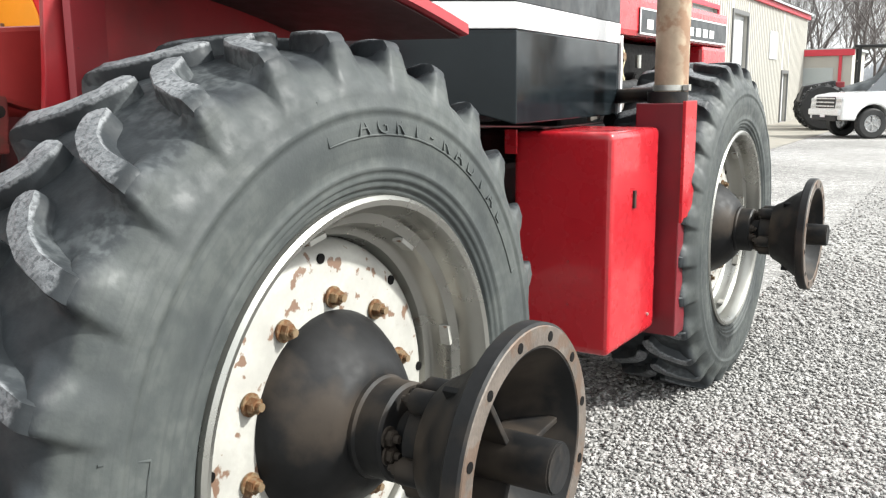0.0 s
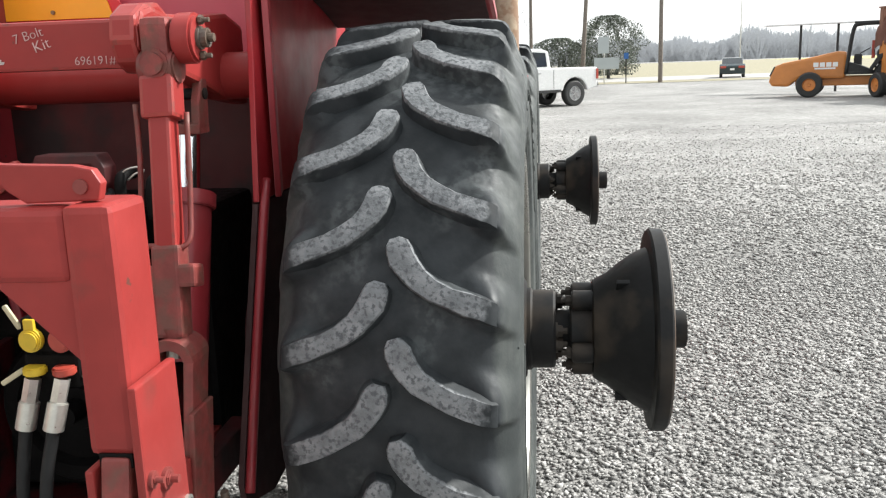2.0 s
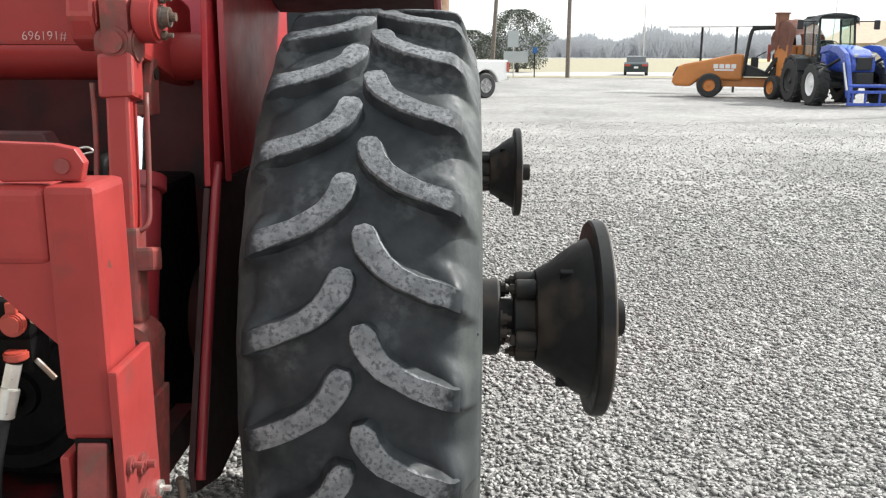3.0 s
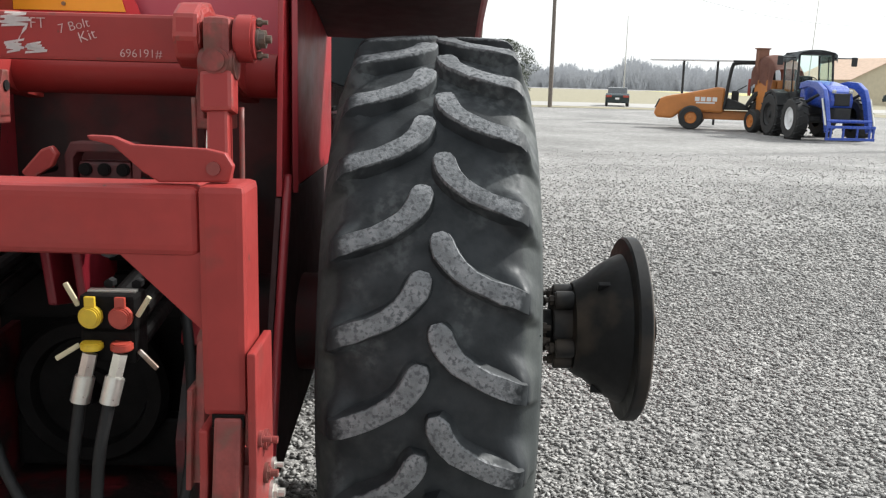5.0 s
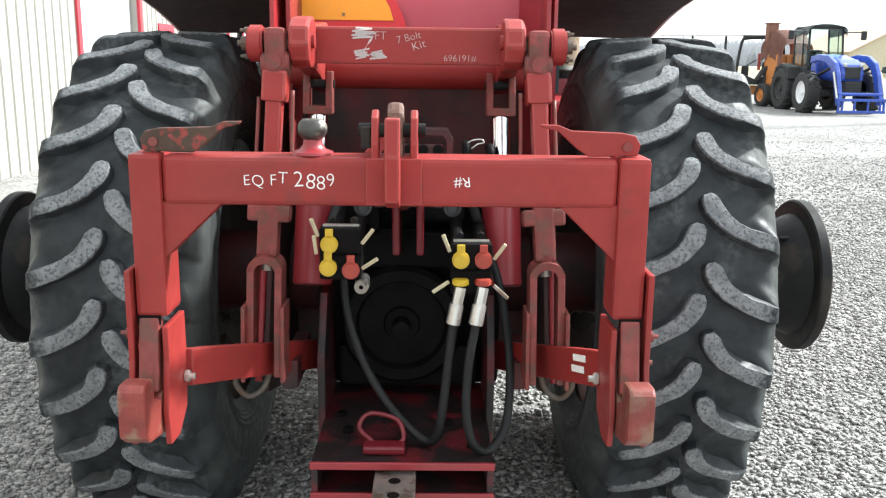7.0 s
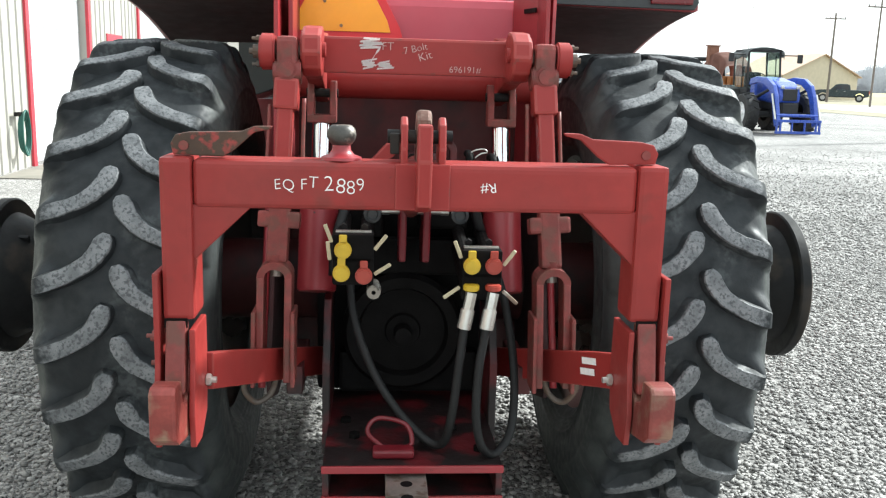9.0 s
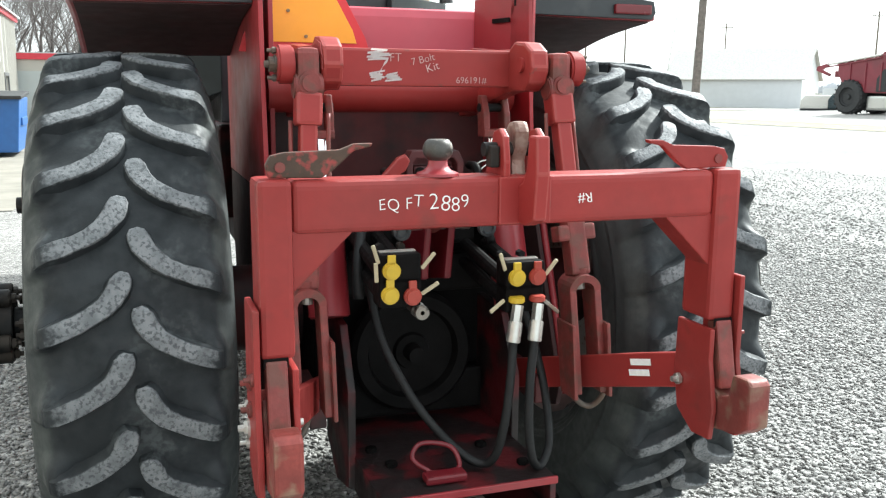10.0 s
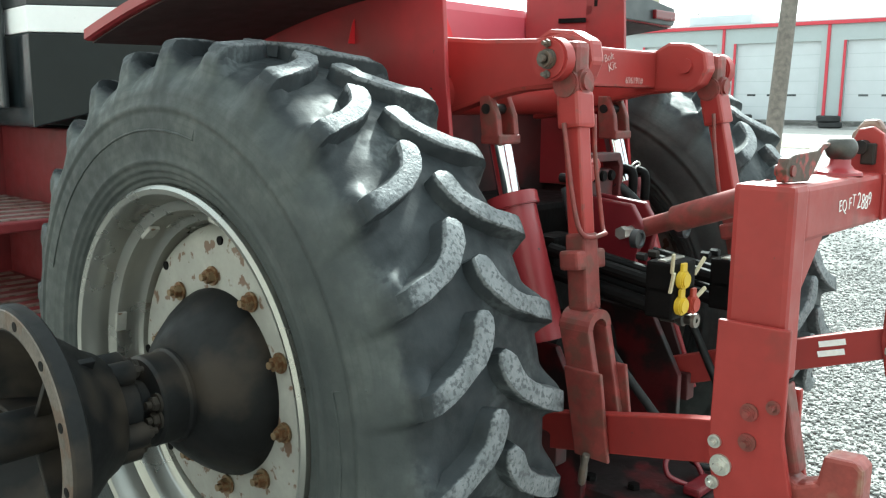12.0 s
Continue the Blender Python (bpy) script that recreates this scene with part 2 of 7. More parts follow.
# red darkened to include the shade on the tractor's left side
STEPS = mat("shaded_red_step_paint", (0.15, 0.013, 0.017), 0.55, var=0.25, scale=5, second=(0.04, 0.018, 0.016), amount=0.7, sscale=5, thresh=0.5, soft=0.2)
CRIMSON = mat("dull_crimson_paint", (0.135, 0.008, 0.014), 0.4, var=0.15, scale=4, second=(0.08, 0.010, 0.012), amount=0.6, sscale=5, thresh=0.52, soft=0.2)
TIPRUST = mat("rusty_worn_steel_tip", (0.27, 0.19, 0.155), 0.5, metal=0.3, var=0.25, scale=20, bump=0.1, second=(0.13, 0.055, 0.04), amount=0.8, sscale=22, thresh=0.5, soft=0.1)
CHALK_THIN = mat("thin_white_marker", (0.55, 0.38, 0.36), 0.7, var=0.25, scale=60)
BALL = mat("worn_dark_steel_ball", (0.07, 0.066, 0.06), 0.42, metal=0.5, var=0.35, scale=25, second=(0.32, 0.29, 0.25), amount=0.7, sscale=22, thresh=0.56)
CHALK = mat("white_paint_marker", (0.8, 0.78, 0.76), 0.7, var=0.1, scale=80)
STACK = mat("heat_bleached_exhaust_steel", (0.36, 0.28, 0.20), 0.55, metal=0.35, var=0.2, scale=8, bump=0.1, second=(0.22, 0.11, 0.06), amount=0.7, sscale=7, thresh=0.55)
GLASS = glass("cab_glass", (0.75, 0.9, 0.85))


def gravel_mat():
    m = bpy.data.materials.new("gravel")
    m.use_nodes = True
    nt, n = m.node_tree, m.node_tree.nodes
    b = n["Principled BSDF"]
    tc = n.new("ShaderNodeTexCoord")
    vo = n.new("ShaderNodeTexVoronoi")
    vo.inputs["Scale"].default_value = 78
    vo.inputs["Randomness"].default_value = 1.0
    nt.links.new(tc.outputs["Object"], vo.inputs["Vector"])
    sep = n.new("ShaderNodeSeparateColor")
    nt.links.new(vo.outputs["Color"], sep.inputs[0])
    ra = n.new("ShaderNodeValToRGB")
    ra.color_ramp.elements[0].position, ra.color_ramp.elements[0].color = 0.0, (0.085, 0.083, 0.081, 1)
    ra.color_ramp.elements[1].position, ra.color_ramp.elements[1].color = 1.0, (0.43, 0.415, 0.395, 1)
    nt.links.new(sep.outputs[0], ra.inputs[0])
    no = n.new("ShaderNodeTexNoise")
    no.inputs["Scale"].default_value, no.inputs["Detail"].default_value = 0.35, 6
    nt.links.new(tc.outputs["Object"], no.inputs["Vector"])
    mr = n.new("ShaderNodeMapRange")
    mr.inputs[1].default_value, mr.inputs[2].default_value, mr.inputs[3].default_value, mr.inputs[4].default_value = 0.35, 0.65, 0.74, 1.10
    nt.links.new(no.outputs["Fac"], mr.inputs[0])
    mx = n.new("ShaderNodeMix")
    mx.data_type, mx.blend_type = "RGBA", "MULTIPLY"
    mx.inputs[0].default_value = 1.0
    nt.links.new(ra.outputs[0], mx.inputs[6])
    nt.links.new(mr.outputs[0], mx.inputs[7])
    last = mx.outputs[2]
    for sc, lo, hi in ((5.0, 0.80, 1.16), (22.0, 0.66, 1.26)):
        q = n.new("ShaderNodeTexNoise")
        q.inputs["Scale"].default_value, q.inputs["Detail"].default_value = sc, 5
        nt.links.new(tc.outputs["Object"], q.inputs["Vector"])
        w = n.new("ShaderNodeMapRange")
        w.inputs[1].default_value, w.inputs[2].default_value, w.inputs[3].default_value, w.inputs[4].default_value = 0.35, 0.65, lo, hi
        nt.links.new(q.outputs["Fac"], w.inputs[0])
        y = n.new("ShaderNodeMix")
        y.data_type, y.blend_type = "RGBA", "MULTIPLY"
        y.inputs[0].default_value = 1.0
        nt.links.new(last, y.inputs[6])
        nt.links.new(w.outputs[0], y.inputs[7])
        last = y.outputs[2]
    nt.links.new(last, b.inputs["Base Color"])
    b.inputs["Roughness"].default_value = 0.9
    bp = n.new("ShaderNodeBump")
    bp.inputs["Strength"].default_value, bp.inputs["Distance"].default_value = 0.6, 0.010
    bp.invert = True
    nt.links.new(vo.outputs["Distance"], bp.inputs["Height"])
    nt.links.new(bp.outputs[0], b.inputs["Normal"])
    return m


GRAVEL = gravel_mat()
STONES = mat("loose_stones", (0.22, 0.212, 0.204), 0.9, var=0.25, scale=60, island=0.24)
TRUCKWHITE = mat("white_car_paint", (0.66, 0.66, 0.65), 0.25, var=0.03, coat=0.6)
DARKGLASS = mat("dark_car_glass", (0.03, 0.035, 0.04), 0.06, var=0.1, spec=0.8)
TIRE = mat("car_tyre_rubber", (0.022, 0.022, 0.022), 0.7, var=0.2)
ALLOY = mat("alloy_rim", (0.5, 0.5, 0.5), 0.3, metal=0.8, var=0.1)
ORANGE_MACHINE = mat("orange_machine_paint", (0.50, 0.185, 0.045), 0.4, var=0.12, scale=3)
BROWN = mat("brown_sheet_metal", (0.20, 0.085, 0.05), 0.6, var=0.2, scale=2)
BLUE = mat("blue_tractor_paint", (0.03, 0.075, 0.38), 0.3, var=0.1, coat=0.3)
TARP = mat("grey_tarp", (0.17, 0.185, 0.19), 0.55, var=0.3, scale=4, bump=0.4, bscale=9)
WOODPOLE = mat("weathered_pole_wood", (0.16, 0.135, 0.115), 0.85, var=0.3, scale=10, bump=0.3, bscale=40)
DOORTRIM = mat("dark_grey_door_trim", (0.10, 0.10, 0.10), 0.5, var=0.1)
APRON = mat("worn_tan_concrete", (0.225, 0.208, 0.175), 0.9, var=0.2, scale=1.2, bump=0.2, bscale=30, second=(0.16, 0.15, 0.125), amount=0.6, sscale=1.5, thresh=0.5, soft=0.2)
BEIGE = mat("cream_steel_siding", (0.37, 0.355, 0.32), 0.55, var=0.05, scale=1.5)
GREYSIDE = mat("grey_steel_siding", (0.36, 0.39, 0.39), 0.5, var=0.06, scale=1.0)
DOORWHITE = mat("white_overhead_door_steel", (0.50, 0.51, 0.52), 0.45, var=0.04, scale=1.5)
TRIMRED = mat("red_steel_trim", (0.48, 0.03, 0.05), 0.45, var=0.08)
ROOFG = mat("grey_shingle_roof", (0.42, 0.41, 0.38), 0.8, var=0.2, scale=6)
TANWALL = mat("tan_wall", (0.52, 0.46, 0.34), 0.7, var=0.08, scale=2)
TANROOF = mat("brown_tin_roof", (0.52, 0.37, 0.27), 0.6, var=0.12, scale=2)
CONCRETE = mat("pale_road_concrete", (0.34, 0.325, 0.305), 0.85, var=0.12, scale=1.2, bump=0.2, bscale=30)
GRASS = mat("dry_winter_grass", (0.25, 0.225, 0.15), 0.95, var=0.3, scale=2, bump=0.5, bscale=30)
FIELD = mat("dry_field", (0.46, 0.42, 0.16), 0.95, var=0.15, scale=0.3)
BARK = mat("grey_bark", (0.115, 0.10, 0.095), 0.9, var=0.3, scale=14, bump=0.3)
LEAF = mat("dark_cedar_leaf", (0.075, 0.092, 0.062), 0.8, var=0.3, scale=3, island=0.12)
# the haze of distance is put into this pale grey
WOODS = mat("haze_pale_woods", (0.50, 0.51, 0.53), 1.0, var=0.15, scale=1.2, spec=0.0)
BLUEBIN = mat("blue_bin_plastic", (0.02, 0.10, 0.30), 0.45, var=0.1)
SPREAD = mat("dusty_crimson_machine_paint", (0.17, 0.022, 0.032), 0.5, var=0.2, scale=0.8, second=(0.09, 0.028, 0.032), amount=0.6, sscale=0.9, thresh=0.5, soft=0.2)
RUSTTARP = mat("rust_brown_canvas", (0.25, 0.115, 0.085), 0.75, var=0.25, scale=2, bump=0.3, bscale=7)
GREENP = mat("dark_green_truck_paint", (0.02, 0.035, 0.04), 0.25, var=0.1)
SIGNW = mat("sign_white", (0.72, 0.72, 0.72), 0.5, var=0.04)


# ---- shape helpers ----
def obj(name, bm, material, parent=None, label=""):
    me = bpy.data.meshes.new(name)
    bm.normal_update()
    bm.to_mesh(me)
    bm.free()
    if material:
        me.materials.append(material)
        if material is RED_FADED:
            me.materials.append(RED_EDGE)
    ob = new(name, me)
    if parent is not None:
        ob.parent = parent
    if label:
        ob["label"] = label
    return ob


part = obj


def thing(name, at, label, category, group="", kind=""):
    e = new(name)
    e.empty_display_size = 0.2
    e.matrix_basis = at if isinstance(at, Matrix) else Matrix.Translation(at)
    return tagged(e, label, category, group, kind)


def smooth(bm, on=True):
    for f in bm.faces:
        f.smooth = on
    return bm


def box(c, s, bevel=0.0, m=None, bm=None, seg=2):
    """A box with centre c and size s, its edges rounded."""
    b = bmesh.new()
    bmesh.ops.create_cube(b, size=1)
    bmesh.ops.scale(b, vec=s, verts=b.verts)
    if bevel:
        bmesh.ops.bevel(b, geom=b.edges[:], offset=bevel, segments=seg, affect="EDGES", profile=0.6, material=1)
    bmesh.ops.translate(b, vec=c, verts=b.verts)
    if m is not None:
        bmesh.ops.transform(b, matrix=m, verts=b.verts)
    return join(bm, b)


def join(bm, b):
    if bm is None:
        return b
    me = bpy.data.meshes.new("tmp")
    b.to_mesh(me)
    b.free()
    bm.from_mesh(me)
    bpy.data.meshes.remove(me)
    return bm


def cyl(p, q, r, r2=None, n=20, bevel=0.0, bm=None, sm=True):
    """A round bar from p to q."""
    p, q = Vector(p), Vector(q)
    d = q - p
    b = bmesh.new()
    bmesh.ops.create_cone(b, cap_ends=True, segments=n, radius1=r, radius2=r if r2 is None else r2, depth=d.length)
    if bevel:
        es = [e for e in b.edges if abs(e.verts[0].co.z - e.verts[1].co.z) < 1e-6]
        bmesh.ops.bevel(b, geom=es, offset=bevel, segments=2, affect="EDGES")
    if sm and n > 8:
        for f in b.faces:
            f.smooth = True
        for e in b.edges:
            e.smooth = e.calc_face_angle(0) < radians(28)
    bmesh.ops.transform(b, matrix=Matrix.Translation((p + q) / 2) @ d.to_track_quat("Z", "Y").to_matrix().to_4x4(), verts=b.verts)
    return join(bm, b)


def lathe(prof, m=None, n=48, bm=None, closed=False):
    """Turns (along, radius) pairs about the x axis."""
    b = bmesh.new()
    rings = []
    for a, r in prof:
        rings.append([b.verts.new((a, r * math.cos(2 * math.pi * i / n), r * math.sin(2 * math.pi * i / n))) for i in range(n)])
    pairs = list(zip(rings, rings[1:])) + ([(rings[-1], rings[0])] if closed else [])
    for u, v in pairs:
        for i in range(n):
            f = b.faces.new((u[i], u[(i + 1) % n], v[(i + 1) % n], v[i]))
            f.smooth = True
    bmesh.ops.recalc_face_normals(b, faces=b.faces)
    for e in b.edges:
        if len(e.link_faces) == 2 and e.calc_face_angle(0) > radians(35):
            e.smooth = False
    if m is not None:
        bmesh.ops.transform(b, matrix=m, verts=b.verts)
    return join(bm, b)


def plate(poly, lo, hi, axis="x", bevel=0.0, bm=None, m=None):
    """A plate: the outline poly in the plane across axis, from lo to hi along it. Across x the pairs are (y, z), across y (x, z), across z (x, y)."""
    def at(a, c, w):
        return {"x": (w, a, c), "y": (a, w, c), "z": (a, c, w)}[axis]
    b = bmesh.new()
    u = [b.verts.new(at(a, c, lo)) for a, c in poly]
    v = [b.verts.new(at(a, c, hi)) for a, c in poly]
    b.faces.new(u)
    b.faces.new(v[::-1])
    for i in range(len(poly)):
        j = (i + 1) % len(poly)
        b.faces.new((u[j], u[i], v[i], v[j]))
    bmesh.ops.recalc_face_normals(b, faces=b.faces)
    if bevel:
        bmesh.ops.bevel(b, geom=b.edges[:], offset=bevel, segments=2, affect="EDGES", profile=0.6, material=1)
    if m is not None:
        bmesh.ops.transform(b, matrix=m, verts=b.verts)
    return join(bm, b)


def tube(pts, r, n=10, bm=None, sub=6):
    """A hose or bent rod through the points."""
    P = [Vector(p) for p in pts]
    if len(P) > 2 and sub > 1:
        Q = [2 * P[0] - P[1]] + P + [2 * P[-1] - P[-2]]
        R = []
        for i in range(1, len(Q) - 2):
            for k in range(sub):
                t = k / sub
                a, c, d, e = Q[i - 1], Q[i], Q[i + 1], Q[i + 2]
                R.append(0.5 * ((2 * c) + (d - a) * t + (2 * a - 5 * c + 4 * d - e) * t * t + (3 * c - a - 3 * d + e) * t ** 3))
        P = R + [P[-1]]
    b = bmesh.new()
    rings = []
    up = Vector((0.13, 0.21, 0.97))
    for i, p in enumerate(P):
        d = (P[min(i + 1, len(P) - 1)] - P[max(i - 1, 0)]).normalized()
        s = d.cross(up)
        if s.length < 0.05:
            s = d.cross(Vector((1, 0.2, 0)))
        s.normalize()
        u = s.cross(d)
        up = u
        rings.append([b.verts.new(p + r * (math.cos(2 * math.pi * k / n) * s + math.sin(2 * math.pi * k / n) * u)) for k in range(n)])
    for u, v in zip(rings, rings[1:]):
        for k in range(n):
            b.faces.new((u[k], u[(k + 1) % n], v[(k + 1) % n], v[k])).smooth = True
    b.faces.new(rings[0][::-1])
    b.faces.new(rings[-1])
    bmesh.ops.recalc_face_normals(b, faces=b.faces)
    return join(bm, b)


def text_mesh(txt, size, depth=0.0006, shear=0.0, thin=-0.017):
    cu = bpy.data.curves.new("txt", "FONT")
    cu.body, cu.size, cu.extrude, cu.shear = txt, size, depth, shear
    cu.offset = thin * size
    cu.align_x, cu.align_y = "CENTER", "CENTER"
    cu.resolution_u = 3
    o = bpy.data.objects.new("txt", cu)
    scene.collection.objects.link(o)
    bpy.context.view_layer.update()
    me = bpy.data.meshes.new_from_object(o.evaluated_get(bpy.context.evaluated_depsgraph_get()))
    bpy.data.objects.remove(o)
    b = bmesh.new()
    b.from_mesh(me)
    bpy.data.meshes.remove(me)
    return b


def writing(name, txt, size, m, material, parent, label=""):
    b = text_mesh(txt, size)
    bmesh.ops.transform(b, matrix=m, verts=b.verts)
    return part(name, b, material, parent, label)


REAR = Matrix.Rotation(radians(90), 4, "X")     # text that faces the rear (-y)


# ---- ground ----
def ground_z(x, y):
    def st(a, c, v):
        t = min(1.0, max(0.0, (v - a) / (c - a)))
        return t * t * (3 - 2 * t)
    return 0.8 * st(27, 56, x) * (1 - st(30, 75, y))


def ground_sheet():
    b = bmesh.new()
    def steps(a):
        return sorted({*[-v for v in a], *a, 0})
    g = steps([2, 4, 7, 10, 14, 18, 22, 26, 28, 30, 32, 34, 36, 38, 40, 42, 44, 46, 48, 50, 52, 54, 56, 60, 66, 75, 90, 120, 180, 300, 600, 1500, 3000])
    vs = [[b.verts.new((x, y, ground_z(x, y))) for x in g] for y in g]
    for j in range(len(g) - 1):
        for i in range(len(g) - 1):
            b.faces.new((vs[j][i], vs[j][i + 1], vs[j + 1][i + 1], vs[j + 1][i])).smooth = True
    o = obj("ground", b, GRAVEL)
    tagged(o, "grey crushed limestone gravel yard with loose stones", "gravel yard", kind="structure")


ground_sheet()


# ---- the tractor ----
AY, AZ, FY, TX = 0.05, 0.815, 3.28, 0.852
# the rear half of the articulated tractor stands a little askew to its front half
STAND = pose(0.012, 0.05, 0, 0, 0, -1.2) @ pose(0, -0.05, 0)
tractor = thing("tractor", STAND, "large red four-wheel-drive farm tractor with chevron tyres and bare hubs", "tractor")

TYRE_R, LUGS = 0.872, 27


def tyre_base(u):
    a = abs(u)
    return 0.834 - 0.35 * a * a if a < 0.2 else 0.82 - 1.1 * (a - 0.2) - 6 * (a - 0.2) ** 2


def tread_width(r):
    """The tread is narrower than the sidewalls."""
    t = min(1.0, max(0.0, (r - 0.735) / 0.07))
    return 1 - 0.065 * t * t * (3 - 2 * t)


def tyre_carcass(phase):
    """The tyre's skin: a turned profile whose shoulder swells flush with each lug's end and sinks into a rounded pocket between two lugs."""
    half = [(0.205, 0.488), (0.226, 0.516)]
    # bead rings as ridges of the one skin
    for u, r in ((0.234, 0.528), (0.243, 0.542), (0.250, 0.558), (0.256, 0.578)):
        half += [(u - 0.003, r - 0.005), (u + 0.003, r), (u - 0.001, r + 0.005)]
    half += [(0.2600, 0.610), (0.2625, 0.650), (0.2625, 0.688), (0.2600, 0.697), (0.2640, 0.701), (0.2625, 0.712), (0.2590, 0.718)]
    # shoulder: pocket (offset, radius) and flush with a lug's end (offset, radius), from the sidewall up to the tread
    pocket = [(0.2560, 0.735), (0.2500, 0.755), (0.2420, 0.773), (0.2320, 0.789), (0.2200, 0.801), (0.2050, 0.811), (0.185, 0.818), (0.165, 0.8235)]
    flush = [(0.2575, 0.737), (0.2550, 0.765), (0.2500, 0.796), (0.2430, 0.824), (0.2330, 0.845), (0.2180, 0.853), (0.192, 0.843), (0.167, 0.827)]
    turn = [9.9, 9.7, 9.4, 9.1, 8.9, 8.6, 8.2, 7.6]
    T = np.linspace(0, 7, 15)
    K = np.arange(8)
    shoulder = [tuple(np.interp(t, K, [q[c] for q in lst]) for lst in (pocket, flush) for c in (0, 1)) + (np.interp(t, K, turn),) for t in T]
    prof = [(-1, u, r, u, r, 0) for u, r in half] + [(-1, *q) for q in shoulder] + [(1 if u > 0 else -1, abs(u), tyre_base(u), abs(u), tyre_base(u), 0) for u in (-0.13, -0.1, -0.05, 0, 0.05, 0.1, 0.13)]
    prof += [(1, *q) for q in shoulder[::-1]] + [(1, u, r, u, r, 0) for u, r in half[::-1]]
    n = LUGS * 22
    pitch = 360.0 / LUGS

    def st(x):
        x = min(1.0, max(0.0, x))
        return x * x * (3 - 2 * x)
    V, F = [], []
    for sd, u0, r0, u1, r1, ac in prof:
        for i in range(n):
            A = 360.0 * i / n
            f = 0.0
            if ac:
                d = (A - phase - (0 if sd > 0 else 5.9) - ac + pitch / 2) % pitch - pitch / 2
                arc = radians(d) * 0.85
                f = 1 - st((arc - 0.020) / 0.020) if arc > 0 else 1 - st((-arc - 0.016) / 0.075)
            u, r, a = u0 + (u1 - u0) * f, r0 + (r1 - r0) * f, radians(A)
            V.append((sd * u * tread_width(r), -r * math.sin(a), r * math.cos(a)))
    for k in range(len(prof) - 1):
        for i in range(n):
            F.append((k * n + i, k * n + (i + 1) % n, (k + 1) * n + (i + 1) % n, (k + 1) * n + i))
    me = bpy.data.meshes.new("tyre")
    me.from_pydata(V, [], F)
    me.polygons.foreach_set("use_smooth", [True] * len(F))
    me.update()
    me.materials.append(TYRE)
    return me


def lug_mesh(side, seed):
    """One tread bar: a rounded nose near the middle, a bar that runs outwards, turns over the shoulder and melts into the sidewall."""
    rs = random.Random(seed)
    b = bmesh.new()
    # turn in degrees, half width, foot (offset, radius), top (offset, radius)
    line = [(-1.35, 0.012, 0.016, 0.822, 0.016, 0.868), (-0.6, 0.022, 0.019, 0.82, 0.019, 0.872), (0.4, 0.027, 0.025, 0.82, 0.025, 0.873), (1.6, 0.0285, 0.033, 0.82, 0.033, 0.873), (3.0, 0.0255, 0.046, 0.82, 0.046, 0.872),
            (4.4, 0.0225, 0.068, 0.82, 0.068, 0.872), (5.7, 0.0215, 0.10, 0.818, 0.10, 0.871), (6.8, 0.0215, 0.135, 0.815, 0.135, 0.870), (7.7, 0.0225, 0.172, 0.81, 0.172, 0.868), (8.3, 0.0235, 0.198, 0.80, 0.202, 0.865),
            (8.6, 0.0240, 0.208, 0.79, 0.2175, 0.861), (8.8, 0.0242, 0.216, 0.782, 0.2285, 0.851), (9.0, 0.0235, 0.224, 0.772, 0.2355, 0.837), (9.15, 0.0225, 0.230, 0.765, 0.2395, 0.822), (9.3, 0.021, 0.234, 0.755, 0.240, 0.805)]
    rows = []
    N = len(line)
    for i, (deg, w, uf, rf, ut, rt) in enumerate(line):
        lo, hi = line[max(i - 1, 0)], line[min(i + 1, N - 1)]
        du, da = hi[4] - lo[4], radians(hi[0] - lo[0]) * 0.86
        over = min(1.0, max(0.0, (i - 8) * 0.25))        # how far the bar has turned over the shoulder
        L = math.hypot(du, da)
        nu, na = da / L * side * (1 - over), -(du / L) * (1 - over) - over
        k = 1.0 if i < 10 else 0.3
        j = [rs.uniform(-0.0026, 0.0026) * k for _ in range(2)]
        e = 1.0 + 1.2 * over
        # foot behind, fillet behind, edge behind, crown, edge ahead, fillet and foot ahead
        offs = ((w + 0.015 + 0.012 * over, -0.05), (w + 0.005 + 0.006 * over, 0.18), (w + 0.0015 + j[0], 0.90 - 0.03 * over), (w - 0.0015 + j[0], 1.0), (w * 0.5, 1.012), (0.0, 1.015), (-w * 0.5, 1.012), (-w + 0.0015 + j[1], 1.0), (-w - 0.002 + j[1], 0.88), (-w - 0.011 - 0.010 * over, 0.22), (-w - 0.024 - 0.012 * over, -0.05))
        row = []
        for o, f in offs:
            r = rf + (rt - rf) * f + (rs.uniform(-0.0016, 0.0016) * k if f >= 1 else 0)
            u = ((uf + (ut - uf) * f) * side + nu * -o) * tread_width(r)
            ang = radians(deg) + na * -o / 0.86
            row.append(b.verts.new((u, -r * math.sin(ang), r * math.cos(ang))))
        rows.append(row)
    for i in range(N - 1):
        for c in range(10):
            f = b.faces.new((rows[i][c], rows[i][c + 1], rows[i + 1][c + 1], rows[i + 1][c]))
            f.smooth = True
    b.faces.new(rows[0])
    bmesh.ops.recalc_face_normals(b, faces=b.faces)
    for e in b.edges:
        if len(e.link_faces) == 2 and e.calc_face_angle(0) > radians(32):
            e.smooth = False
    me = bpy.data.meshes.new("tread_lug")
    b.to_mesh(me)
    b.free()
    me.materials.append(TYRE)
    return me


